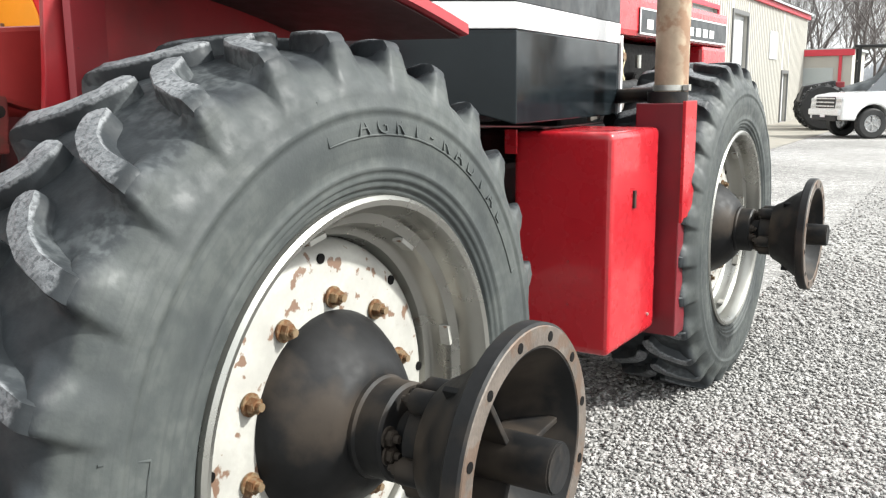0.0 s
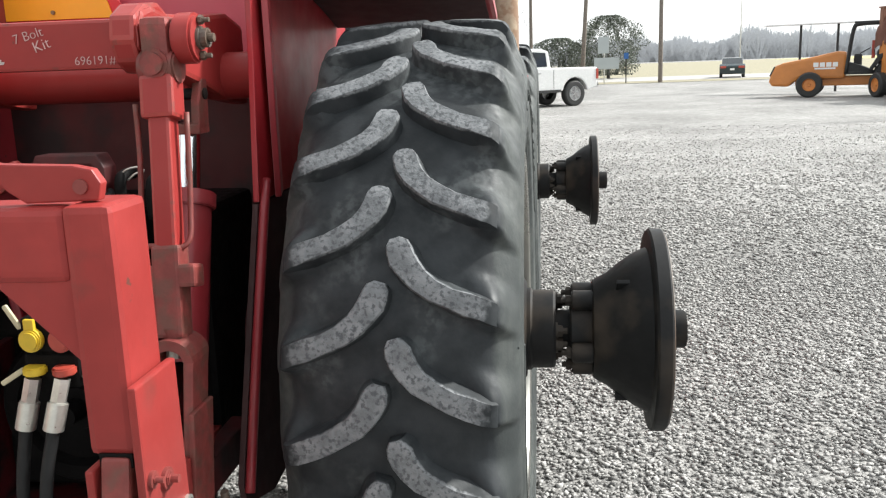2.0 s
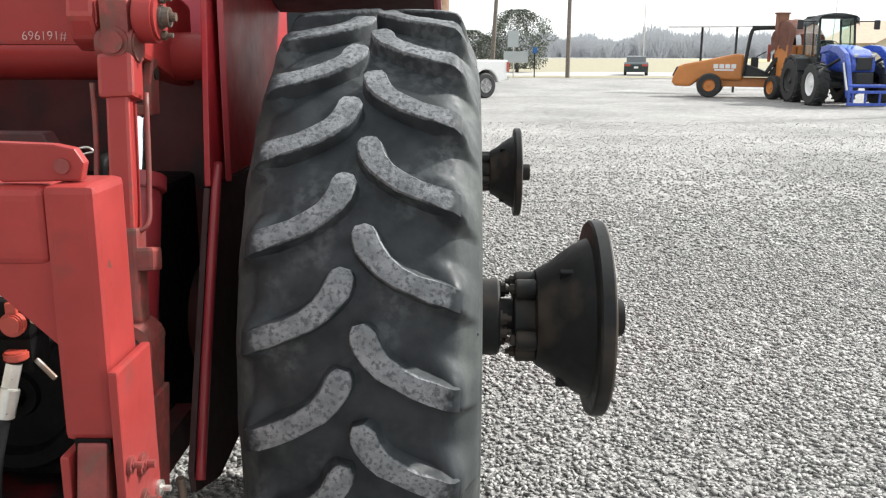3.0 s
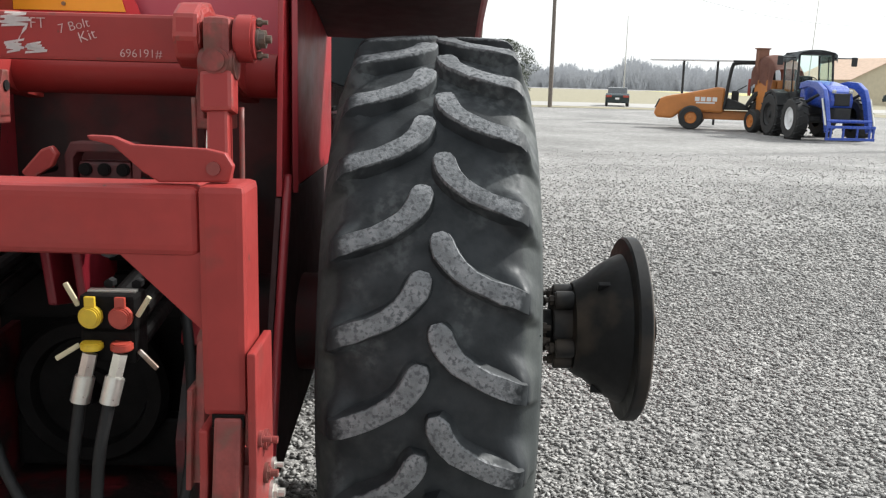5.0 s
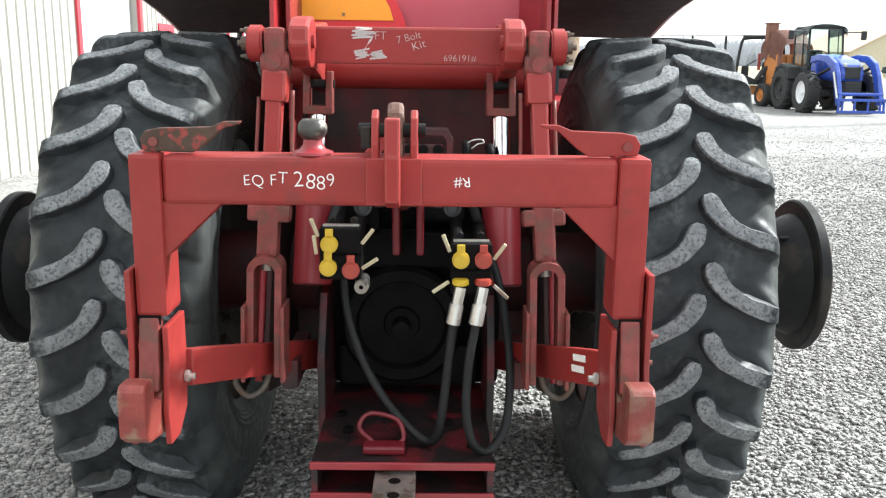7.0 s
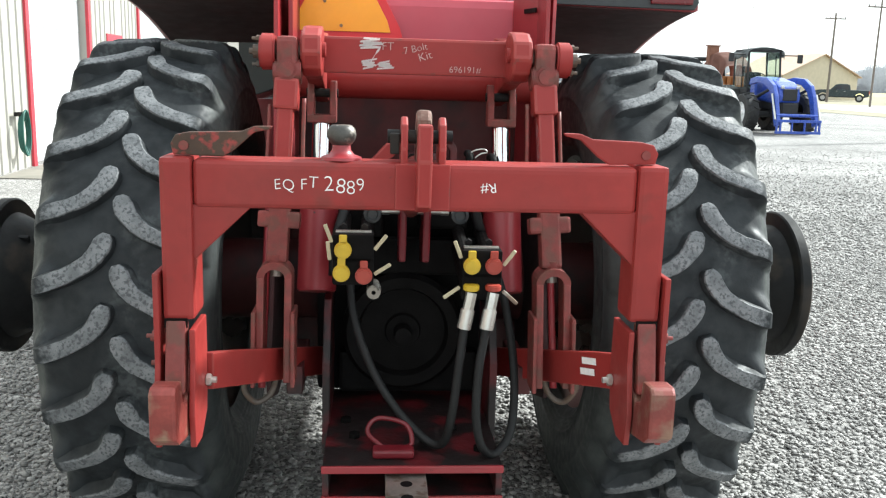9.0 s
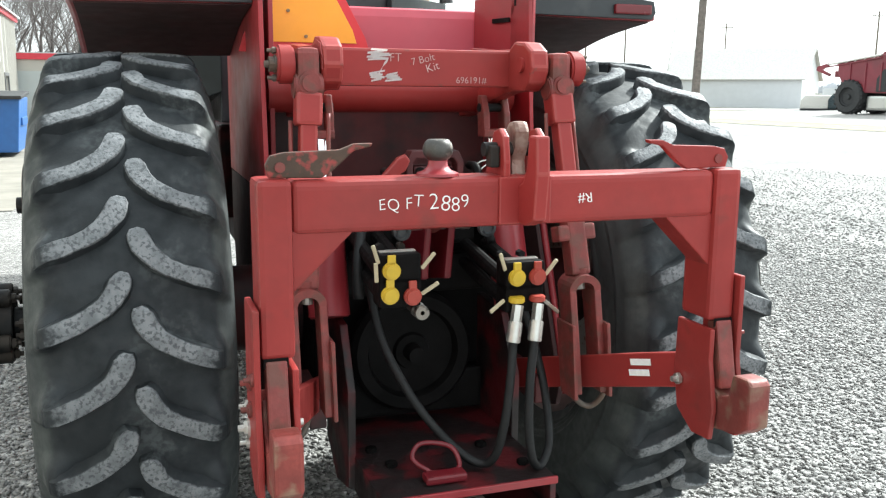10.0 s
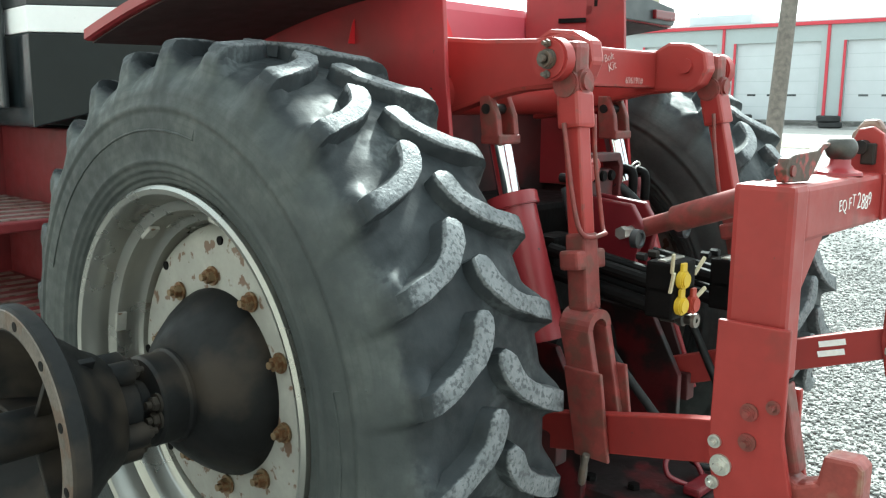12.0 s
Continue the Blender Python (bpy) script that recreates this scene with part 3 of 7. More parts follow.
def rim_mesh():
    prof = [(0.214, 0.520), (0.228, 0.519), (0.235, 0.510), (0.230, 0.497), (0.212, 0.485), (0.18, 0.479), (0.160, 0.476), (0.153, 0.467), (0.147, 0.452), (0.130, 0.446), (0.095, 0.444), (0.086, 0.437), (0.079, 0.422), (0.062, 0.416), (0.02, 0.414),
            (0.01, 0.407), (-0.1, 0.407), (-0.15, 0.473), (-0.215, 0.518)]
    return lathe(prof, n=96)


def disc_mesh():
    return lathe([(0.03, 0.414), (0.052, 0.409), (0.075, 0.397), (0.088, 0.380), (0.0915, 0.355), (0.092, 0.20), (0.092, 0.0), (0.06, 0.0), (0.0, 0.0), (0.0, 0.413)], n=72)


def hexbolt(c, r, h, bm, washer=True, d=1):
    if washer:
        cyl(c, (c[0] + d * 0.006, c[1], c[2]), r * 1.35, n=16, bm=bm)
    cyl(c, (c[0] + d * h, c[1], c[2]), r, n=6, bm=bm, bevel=0.002)
    cyl((c[0] + d * h, c[1], c[2]), (c[0] + d * (h + 0.012), c[1], c[2]), r * 0.5, n=10, bm=bm)


LUG_ME = {sd: [lug_mesh(sd, 5 + k) for k in range(4)] for sd in (1, -1)}


def wheel_parts():
    """The pieces of one wheel as (name, mesh, turns about the axle): outward is +x."""
    made = []

    def add(name, b, m, turns=(0.0,)):
        me = bpy.data.meshes.new(name)
        bmesh.ops.recalc_face_normals(b, faces=b.faces)
        b.to_mesh(me)
        b.free()
        me.materials.append(m)
        made.append((name, me, turns))
    add("rim", rim_mesh(), SILVER)
    add("wheel_disc", disc_mesh(), RIM)
    b = bmesh.new()
    hexbolt((0.094, 0, 0.278), 0.019, 0.024, b)
    add("wheel_nut", b, BOLT, [radians(-4) - k * 2 * math.pi / 10 for k in range(10)])
    add("disc_hole", cyl((0.0885, 0, 0.372), (0.0935, 0, 0.372), 0.012, n=14), GREASE, [radians(2) + k * math.pi / 4 for k in range(8)])
    add("rim_clamp", box((0.140, 0, 0.442), (0.03, 0.055, 0.012), 0.002), RIM, [radians(12) + k * math.pi / 4 for k in range(8)])
    # inner hub: a drum that narrows to a bolted collar
    add("hub", lathe([(0.09, 0.246), (0.115, 0.246), (0.135, 0.238), (0.17, 0.215), (0.205, 0.185), (0.235, 0.155), (0.25, 0.135), (0.252, 0.118), (0.262, 0.118), (0.268, 0.112), (0.325, 0.112), (0.332, 0.105), (0.332, 0.0)], n=56), HUB)
    b = bmesh.new()
    hexbolt((0.332, 0, 0.082), 0.018, 0.02, b)
    add("hub_bolt", b, HUB, [k * 2.094 + d - 0.5 for k in range(3) for d in (-0.24, 0.24)])
    add("axle", cyl((0.30, 0, 0), (0.695, 0, 0), 0.054, n=28, bevel=0.004), HUB)
    add("dual_hub", lathe([(0.372, 0.058), (0.372, 0.086), (0.376, 0.09), (0.432, 0.09), (0.436, 0.138), (0.446, 0.145), (0.475, 0.160), (0.515, 0.192), (0.55, 0.216), (0.572, 0.227), (0.585, 0.232), (0.588, 0.279), (0.594, 0.285), (0.625, 0.285), (0.63, 0.280),
               (0.63, 0.233), (0.61, 0.224), (0.56, 0.195), (0.50, 0.15), (0.47, 0.125), (0.47, 0.05)], n=64), HUB)
    add("rib", box((0.545, 0, 0.125), (0.10, 0.014, 0.155), 0.003), HUB, [k * 2.094 + 0.6 for k in range(3)])
    add("flange_hole", cyl((0.629, 0, 0.257), (0.6335, 0, 0.257), 0.011, n=12), GREASE, [0.2 + k * math.pi / 6 for k in range(12)])
    add("flange_face", lathe([(0.629, 0.236), (0.6325, 0.238), (0.6325, 0.277), (0.629, 0.280)], n=64), HUB_RUST)
    b = cyl((0.376, 0, 0.105), (0.436, 0, 0.105), 0.029, n=16, bevel=0.004)
    hexbolt((0.376, 0, 0.105), 0.016, 0.016, b, False, -1)
    add("collar_bolt", b, HUB, [k * 2.094 + d + 0.15 for k in range(3) for d in (-0.28, 0.28)])
    return made


WP = wheel_parts()
LABELS = {"rim": "silver painted steel rim", "wheel_disc": "chalky white wheel disc with rust patches", "wheel_nut": "rusty zinc wheel nut",
          "hub": "black greasy inner hub drum", "dual_hub": "black cast iron dual hub with open flange", "flange_face": "rusty machined flange face"}


def wheel(x, y, side, phase, letters=False):
    w = new("wheel", tyre_carcass(phase))
    w.parent = tractor
    w["label"] = "worn black radial tractor tyre with chevron lugs"
    w.matrix_basis = Matrix.Translation((x, y, AZ)) @ (Matrix.Identity(4) if side > 0 else Matrix.Diagonal((-1, 1, 1, 1)))
    for k, me, turns in WP:
        for a in turns:
            o = new(k, me)
            o.parent = w
            o.matrix_basis = Matrix.Translation((0.015 if k in ("rim", "wheel_disc", "wheel_nut", "disc_hole", "rim_clamp") else 0, 0, 0)) @ Matrix.Rotation(a, 4, "X")
            if k in LABELS:
                o["label"] = LABELS[k]
    for i in range(LUGS):
        for sd in (1, -1):
            o = new("tread_lug", LUG_ME[sd][(i * 7 + (i // 3)) % 4])
            o.parent = w
            o.matrix_basis = Matrix.Rotation(2 * math.pi * i / LUGS + (0 if sd > 0 else radians(5.9)) + radians(phase), 4, "X")
    if letters:
        # raised letters and panel lines on the sidewall, set round the axle
        word = "AGRI-RADIAL"
        for i, c in enumerate(word if side > 0 else ""):
            lb = text_mesh(c, 0.062, 0.003)
            a = radians(-4 + 5.6 * i)
            # letters read from outside (+x): across is towards +y, up is away from the axle
            m = Matrix.Rotation(-a, 4, "X") @ Matrix.Translation((0.2618, 0, 0.672)) @ Matrix.Rotation(radians(-12), 4, "Y") @ Matrix.Rotation(radians(90), 4, "Z") @ Matrix.Rotation(radians(90), 4, "X")
            bmesh.ops.transform(lb, matrix=m, verts=lb.verts)
            part("raised_letter", lb, TYRE, w, "raised moulded letter on the tyre")
        for a0, a1 in ((-14, 68), (-118, -76), (100, 170)):
            pts = [(0.252, 0.745 * math.sin(radians(a0)), 0.745 * math.cos(radians(a0)))]
            pts += [(0.2625, 0.652 * math.sin(radians(a)), 0.652 * math.cos(radians(a))) for a in np.linspace(a0, a1, 16)]
            pts += [(0.252, 0.745 * math.sin(radians(a1)), 0.745 * math.cos(radians(a1)))]
            part("sidewall_line", tube(pts, 0.0030, 6, sub=1), TYRE, w)
    return w


wheel(TX, AY, 1, 9.0, True)
wheel(-TX, AY, -1, 3.7, True)
wheel(TX + 0.03, FY, 1, 4.0, False)
wheel(-TX, FY, -1, 9.0, False)


def both(f):
    for s in (1, -1):
        f(s)


# fenders
def fender(s):
    # top plate: low at the front, rising to the rear, with a rolled outer edge
    b = bmesh.new()
    n = 10
    rows = []
    for i in range(n + 1):
        t = i / n
        y = 0.62 - 0.75 * t
        z = 1.70 + 0.13 * t + 0.02 * math.sin(math.pi * t)
        xo = 0.99
        rows.append([(0.44 * s, y, z + 0.01), (xo * s, y, z), ((xo + 0.012) * s, y, z + 0.004), ((xo + 0.012) * s, y, z + 0.03), (xo * s, y, z + 0.034), (0.44 * s, y, z + 0.04)])
    V = [[b.verts.new(p) for p in r] for r in rows]
    for u, v in zip(V, V[1:]):
        for k in range(6):
            b.faces.new((u[k], u[(k + 1) % 6], v[(k + 1) % 6], v[k]))
    b.faces.new(V[0])
    b.faces.new(V[-1][::-1])
    bmesh.ops.recalc_face_normals(b, faces=b.faces)
    f = part("fender", b, RED, tractor, "red steel fender over the rear tyre")
    # dark sheet below the fender, shade and dirt put into its colour
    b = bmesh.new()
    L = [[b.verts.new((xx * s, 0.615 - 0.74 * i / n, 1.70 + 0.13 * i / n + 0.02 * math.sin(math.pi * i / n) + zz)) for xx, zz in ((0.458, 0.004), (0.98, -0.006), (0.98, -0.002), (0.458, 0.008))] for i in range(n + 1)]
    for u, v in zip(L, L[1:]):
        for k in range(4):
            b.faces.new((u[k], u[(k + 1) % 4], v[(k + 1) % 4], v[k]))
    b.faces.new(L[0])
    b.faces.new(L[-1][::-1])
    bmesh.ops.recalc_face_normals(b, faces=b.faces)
    part("fender_underside", b, SHADE_MUD, f, "dark fender underside with shade and mud in its colour")
    part("rear_lip", plate([(s * 0.456, 1.84), (s * 0.985, 1.835), (s * 1.0, 1.86), (s * 0.99, 1.90), (s * 0.456, 1.96)], -0.145, -0.131, "y", 0.003), BLACK, f, "black rubber fender lip")
    part("amber_lamp", box((s * 0.50, -0.10, 1.935), (0.15, 0.05, 0.06), 0.012), CREAM, f, "yellowed amber work lamp")
    part("amber_lamp", box((s * 0.86, -0.10, 1.945), (0.11, 0.05, 0.07), 0.012), CREAM, f, "yellowed amber work lamp")
    part("tail_lamp", box((s * 0.90, -0.150, 1.868), (0.15, 0.02, 0.035), 0.006), LENS, f, "dark red tail lamp lens")
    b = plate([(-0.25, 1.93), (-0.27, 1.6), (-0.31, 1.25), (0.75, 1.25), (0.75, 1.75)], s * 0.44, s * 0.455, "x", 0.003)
    part("side_plate", b, WELL, f, "red wheel well plate with mud stains and tyre shade in its colour")
    # lower half split off and painted dark for the tyre's shade
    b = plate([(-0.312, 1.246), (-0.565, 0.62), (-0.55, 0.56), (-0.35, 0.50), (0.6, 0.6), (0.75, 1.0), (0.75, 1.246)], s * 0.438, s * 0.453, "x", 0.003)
    part("lower_well_plate", b, SHADE_MUD, f, "dark lower well plate with the tyre's shade in its colour")
    b = tube([(s * 0.462, -0.26, 1.30), (s * 0.467, -0.315, 1.22), (s * 0.467, -0.44, 0.92), (s * 0.467, -0.565, 0.60)], 0.012, 8)
    part("edge_rod", b, RED, f)


both(fender)

# rear tank, cab rear and bracket plates
b = box((0, 0.40, 1.70), (0.86, 0.56, 0.34), 0.035)
part("rear_tank", b, PINK, tractor, "sun-faded pinkish red rear tank")
b = cyl((-0.42, -0.14, 1.56), (0.42, -0.14, 1.56), 0.06, n=24)
part("rockshaft_tube", b, RED_FADED, tractor, "faded red rockshaft tube")
b = plate([(-0.17, 1.2), (-0.19, 1.95), (0.10, 1.99), (0.12, 1.2)], -0.415, -0.40, "x", 0.002)
part("bracket_plate", b, RED, tractor)
# upright plate beside the tank, turned a little outwards
b = plate([(0.385, 0.112), (0.399, 0.112), (0.484, -0.215), (0.470, -0.225)], 1.25, 1.905, "z", 0.003)
br = part("rear_bracket", b, RED, tractor, "upright red bracket plate with a slot")
M_ = pose(0.428, -0.06, 1.80, 0, 0, 14)
part("slot", box((-0.008, 0, 0.02), (0.006, 0.10, 0.016), 0.001, M_), GREASE, br)
part("slot", box((-0.008, -0.085, 0.075), (0.006, 0.012, 0.022), 0.001, M_), GREASE, br)

# dark wall added to close the recess, with its shade in the colour
part("rear_bulkhead", box((0, 0.06, 1.02), (0.87, 0.03, 1.06), 0.004), RED_DARK, tractor, "dark red bulkhead with recess shade in its colour")

# slow-moving-vehicle triangle
def tri_plate(cx, z0, w, h, y, th):
    k = w * 0.12
    return plate([(cx - w / 2, z0), (cx + w / 2, z0), (cx + w / 2 - k * 0.3, z0 + k), (cx + k / 2, z0 + h), (cx - k / 2, z0 + h), (cx - w / 2 + k * 0.3, z0 + k)], y, y + th, "y", 0.001)
t_ = part("warning_triangle", tri_plate(-0.25, 1.70, 0.46, 0.40, 0.085, 0.004), REFLECT, tractor, "dark red reflective border of the warning triangle")
part("orange_sheet", tri_plate(-0.25, 1.735, 0.36, 0.31, 0.079, 0.005), ORANGE, t_, "orange fluorescent triangle sheet")
for x, z in ((-0.25, 1.755), (-0.31, 1.84)):
    part("rivet", cyl((x, 0.073, z), (x, 0.08, z), 0.006, n=10), BOLT, t_)
part("triangle_bracket", box((-0.25, 0.10, 1.78), (0.06, 0.024, 0.22), 0.003), RED_DARK, t_)

# cab and hood
def cab_panel(s):
    # faceted skirt: widens from the rear to a corner, then runs forward
    out = [(0.40, 1.12), (0.775, 1.42), (0.66, 2.72), (0.40, 2.72)]
    P = [(s * x, y) for x, y in out]
    b = plate(P, 1.43, 1.77, "z")
    for v in b.verts:
        if v.co.z < 1.5 and v.co.y < 1.2:
            v.co.z = 1.56
    bmesh.ops.bevel(b, geom=b.edges[:], offset=0.006, segments=2, affect="EDGES", profile=0.6)
    p = part("cab_skirt", b, BLACK_GLOSS, tractor, "glossy black lower cab panel")
    part("white_stripe", plate([(s * (x + (0.004 if x > 0.5 else 0)), y - 0.004) for x, y in out], 1.772, 1.865, "z", 0.004), WHITE, p, "white stripe band")
    part("upper_panel", plate(P, 1.867, 2.02, "z", 0.004), BLACK, p)


both(cab_panel)
b = box((0, 1.95, 1.72), (0.8, 1.5, 0.6), 0.01)
cab = part("cab", b, BLACK, tractor, "black tractor cab body")
for sx in (1, -1):
    for y in (1.2, 2.65):
        part("cab_post", cyl((sx * 0.70, y, 2.0), (sx * 0.66, y, 2.95), 0.035, n=10), BLACK, cab)
    part("side_glass", box((sx * 0.70, 1.95, 2.46), (0.008, 1.36, 0.86)), GLASS, cab)
part("rear_glass", box((0, 1.2, 2.46), (1.3, 0.008, 0.86)), GLASS, cab)
part("cab_roof", box((0, 1.95, 3.02), (1.6, 1.7, 0.16), 0.05), RED, cab)
b = box((0, 4.30, 1.99), (0.70, 3.10, 0.26), 0.04)
hood = part("hood", b, RED_GLOSS, tractor, "glossy red engine hood over an open engine bay")
part("nose_panel", box((0, 5.52, 1.62), (0.69, 0.64, 0.48), 0.03), RED_GLOSS, hood)
part("engine_block", box((0, 4.05, 1.54), (0.50, 2.3, 0.60), 0.04), GREASE, tractor, "black oily engine block")
part("tank_bracket", box((0.570, 1.77, 1.345), (0.055, 0.014, 0.10), 0.003), RED_GLOSS, tractor)
for sx in (1, -1):
    part("cab_edge_strip", box((sx * 0.664, 2.73, 1.62), (0.014, 0.02, 0.38), 0.002), WHITE, tractor)
b = box((0.353, 4.80, 1.96), (0.008, 1.95, 0.155), 0.003)
d_ = part("name_plate", b, BLACK, hood, "black hood name plate with white edge")
b = bmesh.new()
for z in (1.886, 2.034):
    box((0.359, 4.80, z), (0.004, 1.95, 0.009), bm=b)
for y in (3.828, 5.772):
    box((0.359, y, 1.96), (0.004, 0.012, 0.155), bm=b)
for k in range(9):
    box((0.359, 4.0 + 0.17 * k, 1.945), (0.004, 0.11, 0.058), bm=b)
part("plate_marking", b, WHITE, d_)
for k, (y, z, r) in enumerate(((3.35, 1.62, 0.05), (3.6, 1.55, 0.07), (3.9, 1.6, 0.055), (4.2, 1.56, 0.06))):
    part("injector_line", cyl((0.20, y, z), (0.32, y, z), r, n=14, bevel=0.008), GREASE, tractor)
part("filter", cyl((0.46, 3.10, 1.38), (0.46, 3.10, 1.50), 0.045, n=18, bevel=0.01), DOORWHITE, tractor, "pale engine filter")
part("dipstick", tube([(0.31, 3.62, 1.83), (0.33, 3.64, 1.74), (0.32, 3.63, 1.66), (0.33, 3.66, 1.58)], 0.012, 8), CREAM, tractor)
part("filler_cap", cyl((0.28, 3.62, 1.74), (0.345, 3.62, 1.74), 0.026, n=14), BOLT, tractor)
part("sensor", cyl((0.30, 3.97, 1.68), (0.30, 3.97, 1.76), 0.018, n=12), ZINC, tractor)
for y, dz in ((3.95, 0.05), (4.05, 0.07), (4.12, 0.04)):
    part("fuel_line", tube([(0.30, y, 1.54), (0.33, y + 0.02, 1.57 + dz), (0.31, y + 0.1, 1.55)], 0.010, 6), ZINC, tractor)
part("intake_pipe", tube([(0.40, 2.72, 1.545), (0.42, 3.2, 1.55), (0.40, 3.6, 1.56), (0.30, 3.9, 1.57)], 0.045, 14), HUB, tractor, "black intake pipe")
part("belt_guard", plate([(2.95, 1.385), (4.0, 1.50), (4.0, 1.53), (2.95, 1.43)], 0.40, 0.42, "x", 0.003), STEEL, tractor)
part("lower_pipe", cyl((0.62, 2.72, 1.40), (0.72, 3.4, 1.41), 0.04, n=16), HUB, tractor)
b = tube([(0.45, 2.85, 1.50), (0.7, 2.70, 1.52), (0.95, 2.55, 1.53)], 0.035)
part("exhaust_elbow", b, HUB, tractor)

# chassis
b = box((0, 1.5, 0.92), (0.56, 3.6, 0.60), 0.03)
part("chassis", b, RED_DARK, tractor, "dark red chassis with underside shade in its colour")
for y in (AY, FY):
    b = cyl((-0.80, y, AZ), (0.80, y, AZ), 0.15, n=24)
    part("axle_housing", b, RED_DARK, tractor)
# painted black to hold the shade of the deep recess
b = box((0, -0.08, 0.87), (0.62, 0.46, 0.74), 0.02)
part("rear_housing", b, GREASE, tractor, "black rear transmission housing with recess shade in its colour")
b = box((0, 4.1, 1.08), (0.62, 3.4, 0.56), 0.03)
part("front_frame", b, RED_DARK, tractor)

# right-hand box, exhaust column and stack
b = box((0.782, 2.08, 0.932), (0.436, 0.56, 0.912), 0.032, seg=4)
for f in b.faces:
    f.smooth = f.calc_area() < 0.01
t_ = part("side_tank", b, RED_GLOSS, tractor, "glossy red side tank with rounded edges")
part("latch", box((1.004, 2.05, 1.10), (0.012, 0.022, 0.075), 0.003), HUB, t_)
for x, z in ((0.82, 0.86), (0.82, 0.68), (0.63, 0.86), (0.63, 0.68)):
    part("screw", cyl((x, 1.796, z), (x, 1.81, z), 0.006, n=8), RED, t_)
part("screw", cyl((0.995, 2.26, 0.56), (1.007, 2.26, 0.56), 0.007, n=8), ZINC, t_)
b = plate([(0.87, 2.40), (1.085, 2.40), (1.085, 2.54), (0.87, 2.54)], 0.43, 1.49, "z", 0.006)
c_ = part("exhaust_support", b, CRIMSON, tractor, "tall red exhaust support column")
b = plate([(2.385, 0.96), (2.41, 0.98), (2.545, 0.98), (2.545, 1.5), (2.385, 1.5)], 1.089, 1.104, "x", 0.002)
part("flange_strip", b, RED_GLOSS, c_)
b = cyl((0.98, 2.55, 1.50), (0.98, 2.55, 3.3), 0.076, n=28)
s_ = part("exhaust_pipe", b, STACK, tractor, "tall rust-tan exhaust stack pipe")
b = cyl((0.98, 2.55, 1.545), (0.98, 2.55, 1.57), 0.082, n=28)
box((1.065, 2.51, 1.557), (0.03, 0.03, 0.028), 0.003, bm=b)
part("band_clamp", b, ZINC, s_, "zinc band clamp")
part("stack_base", cyl((0.98, 2.50, 1.485), (0.98, 2.50, 1.54), 0.09, n=28), HUB, s_)

# left-hand steps
b = plate([(1.15, 0.42), (1.15, 1.42), (2.25, 1.42), (2.25, 0.42)], -0.60, -0.50, "x", 0.01)
t_ = part("step_panel", b, STEPS, tractor, "red cab access step panel")
b = plate([(2.18, 0.35), (2.18, 1.42), (2.25, 1.42), (2.25, 0.35)], -1.02, -0.58, "x", 0.006)
part("step_side", b, STEPS, t_)
for z in (0.42, 0.76, 1.10):
    st = part("step", box((-0.80, 1.70, z), (0.40, 0.95, 0.035), 0.006), STEPS, t_, "red steel step with tread bars")
    for k in range(8):
        part("tread_bar", box((-0.80, 1.30 + 0.115 * k, z + 0.019), (0.34, 0.045, 0.006), 0.001), STEEL, st)
b = tube([(-0.98, 2.3, 1.5), (-1.05, 2.3, 1.62), (-1.05, 2.3, 1.75), (-0.95, 2.25, 2.2), (-0.85, 2.2, 2.9)], 0.016)
part("hand_rail", b, BLACK, tractor, "black bent grab rail")
b = tube([(-0.70, 2.70, 1.50), (-1.1, 2.72, 1.50)], 0.014)
part("mirror_bar", b, BLACK, tractor)
b = plate([(1.62, 1.50), (1.62, 2.9), (2.62, 2.9), (2.62, 1.50)], -0.80, -0.775, "x", 0.01)
d_ = part("cab_door", b, BLACK, tractor, "black framed glass cab door")
part("door_glass", box((-0.806, 2.12, 2.28), (0.008, 0.86, 1.05)), GLASS, d_)

# the front half is bent a little against the rear half
HEAD = pose(0.008, 2.2, 0, 0, 0, -1.2) @ pose(0, -2.2, 0)
FRONT = {"cab_skirt", "cab", "hood", "engine_block", "tank_bracket", "cab_edge_strip", "injector_line", "filter", "dipstick", "filler_cap", "sensor", "fuel_line", "intake_pipe", "belt_guard", "lower_pipe", "exhaust_elbow", "front_frame",
         "side_tank", "exhaust_support", "exhaust_pipe", "step_panel", "hand_rail", "mirror_bar", "cab_door"}
for o in tractor.children:
    if o.name.split(".")[0] in FRONT or (o.name.startswith("wheel") and o.location.y > 2):
        o.matrix_basis = STAND.inverted() @ HEAD @ o.matrix_basis

# three-point hitch
b = box((0, -0.435, 1.640), (0.60, 0.075, 0.110), 0.008)
cb = part("lift_crossbar", b, RED_FADED, tractor, "faded red lift crossbar with white paint marks")
writing("paint_marks", "7 Bolt", 0.031, pose(0.0, -0.4745, 1.664) @ REAR @ Matrix.Rotation(radians(14), 4, "Z"), CHALK_THIN, cb)
writing("paint_marks", "Kit", 0.036, pose(0.03, -0.4745, 1.642) @ REAR @ Matrix.Rotation(radians(18), 4, "Z"), CHALK_THIN, cb)
writing("paint_marks", "696191#", 0.028, pose(0.155, -0.4745, 1.604) @ REAR, CHALK_THIN, cb)
b = text_mesh("FT", 0.036)
bmesh.ops.transform(b, matrix=pose(-0.085, -0.4745, 1.668) @ REAR, verts=b.verts)
part("paint_marks", b, CHALK_THIN, cb)


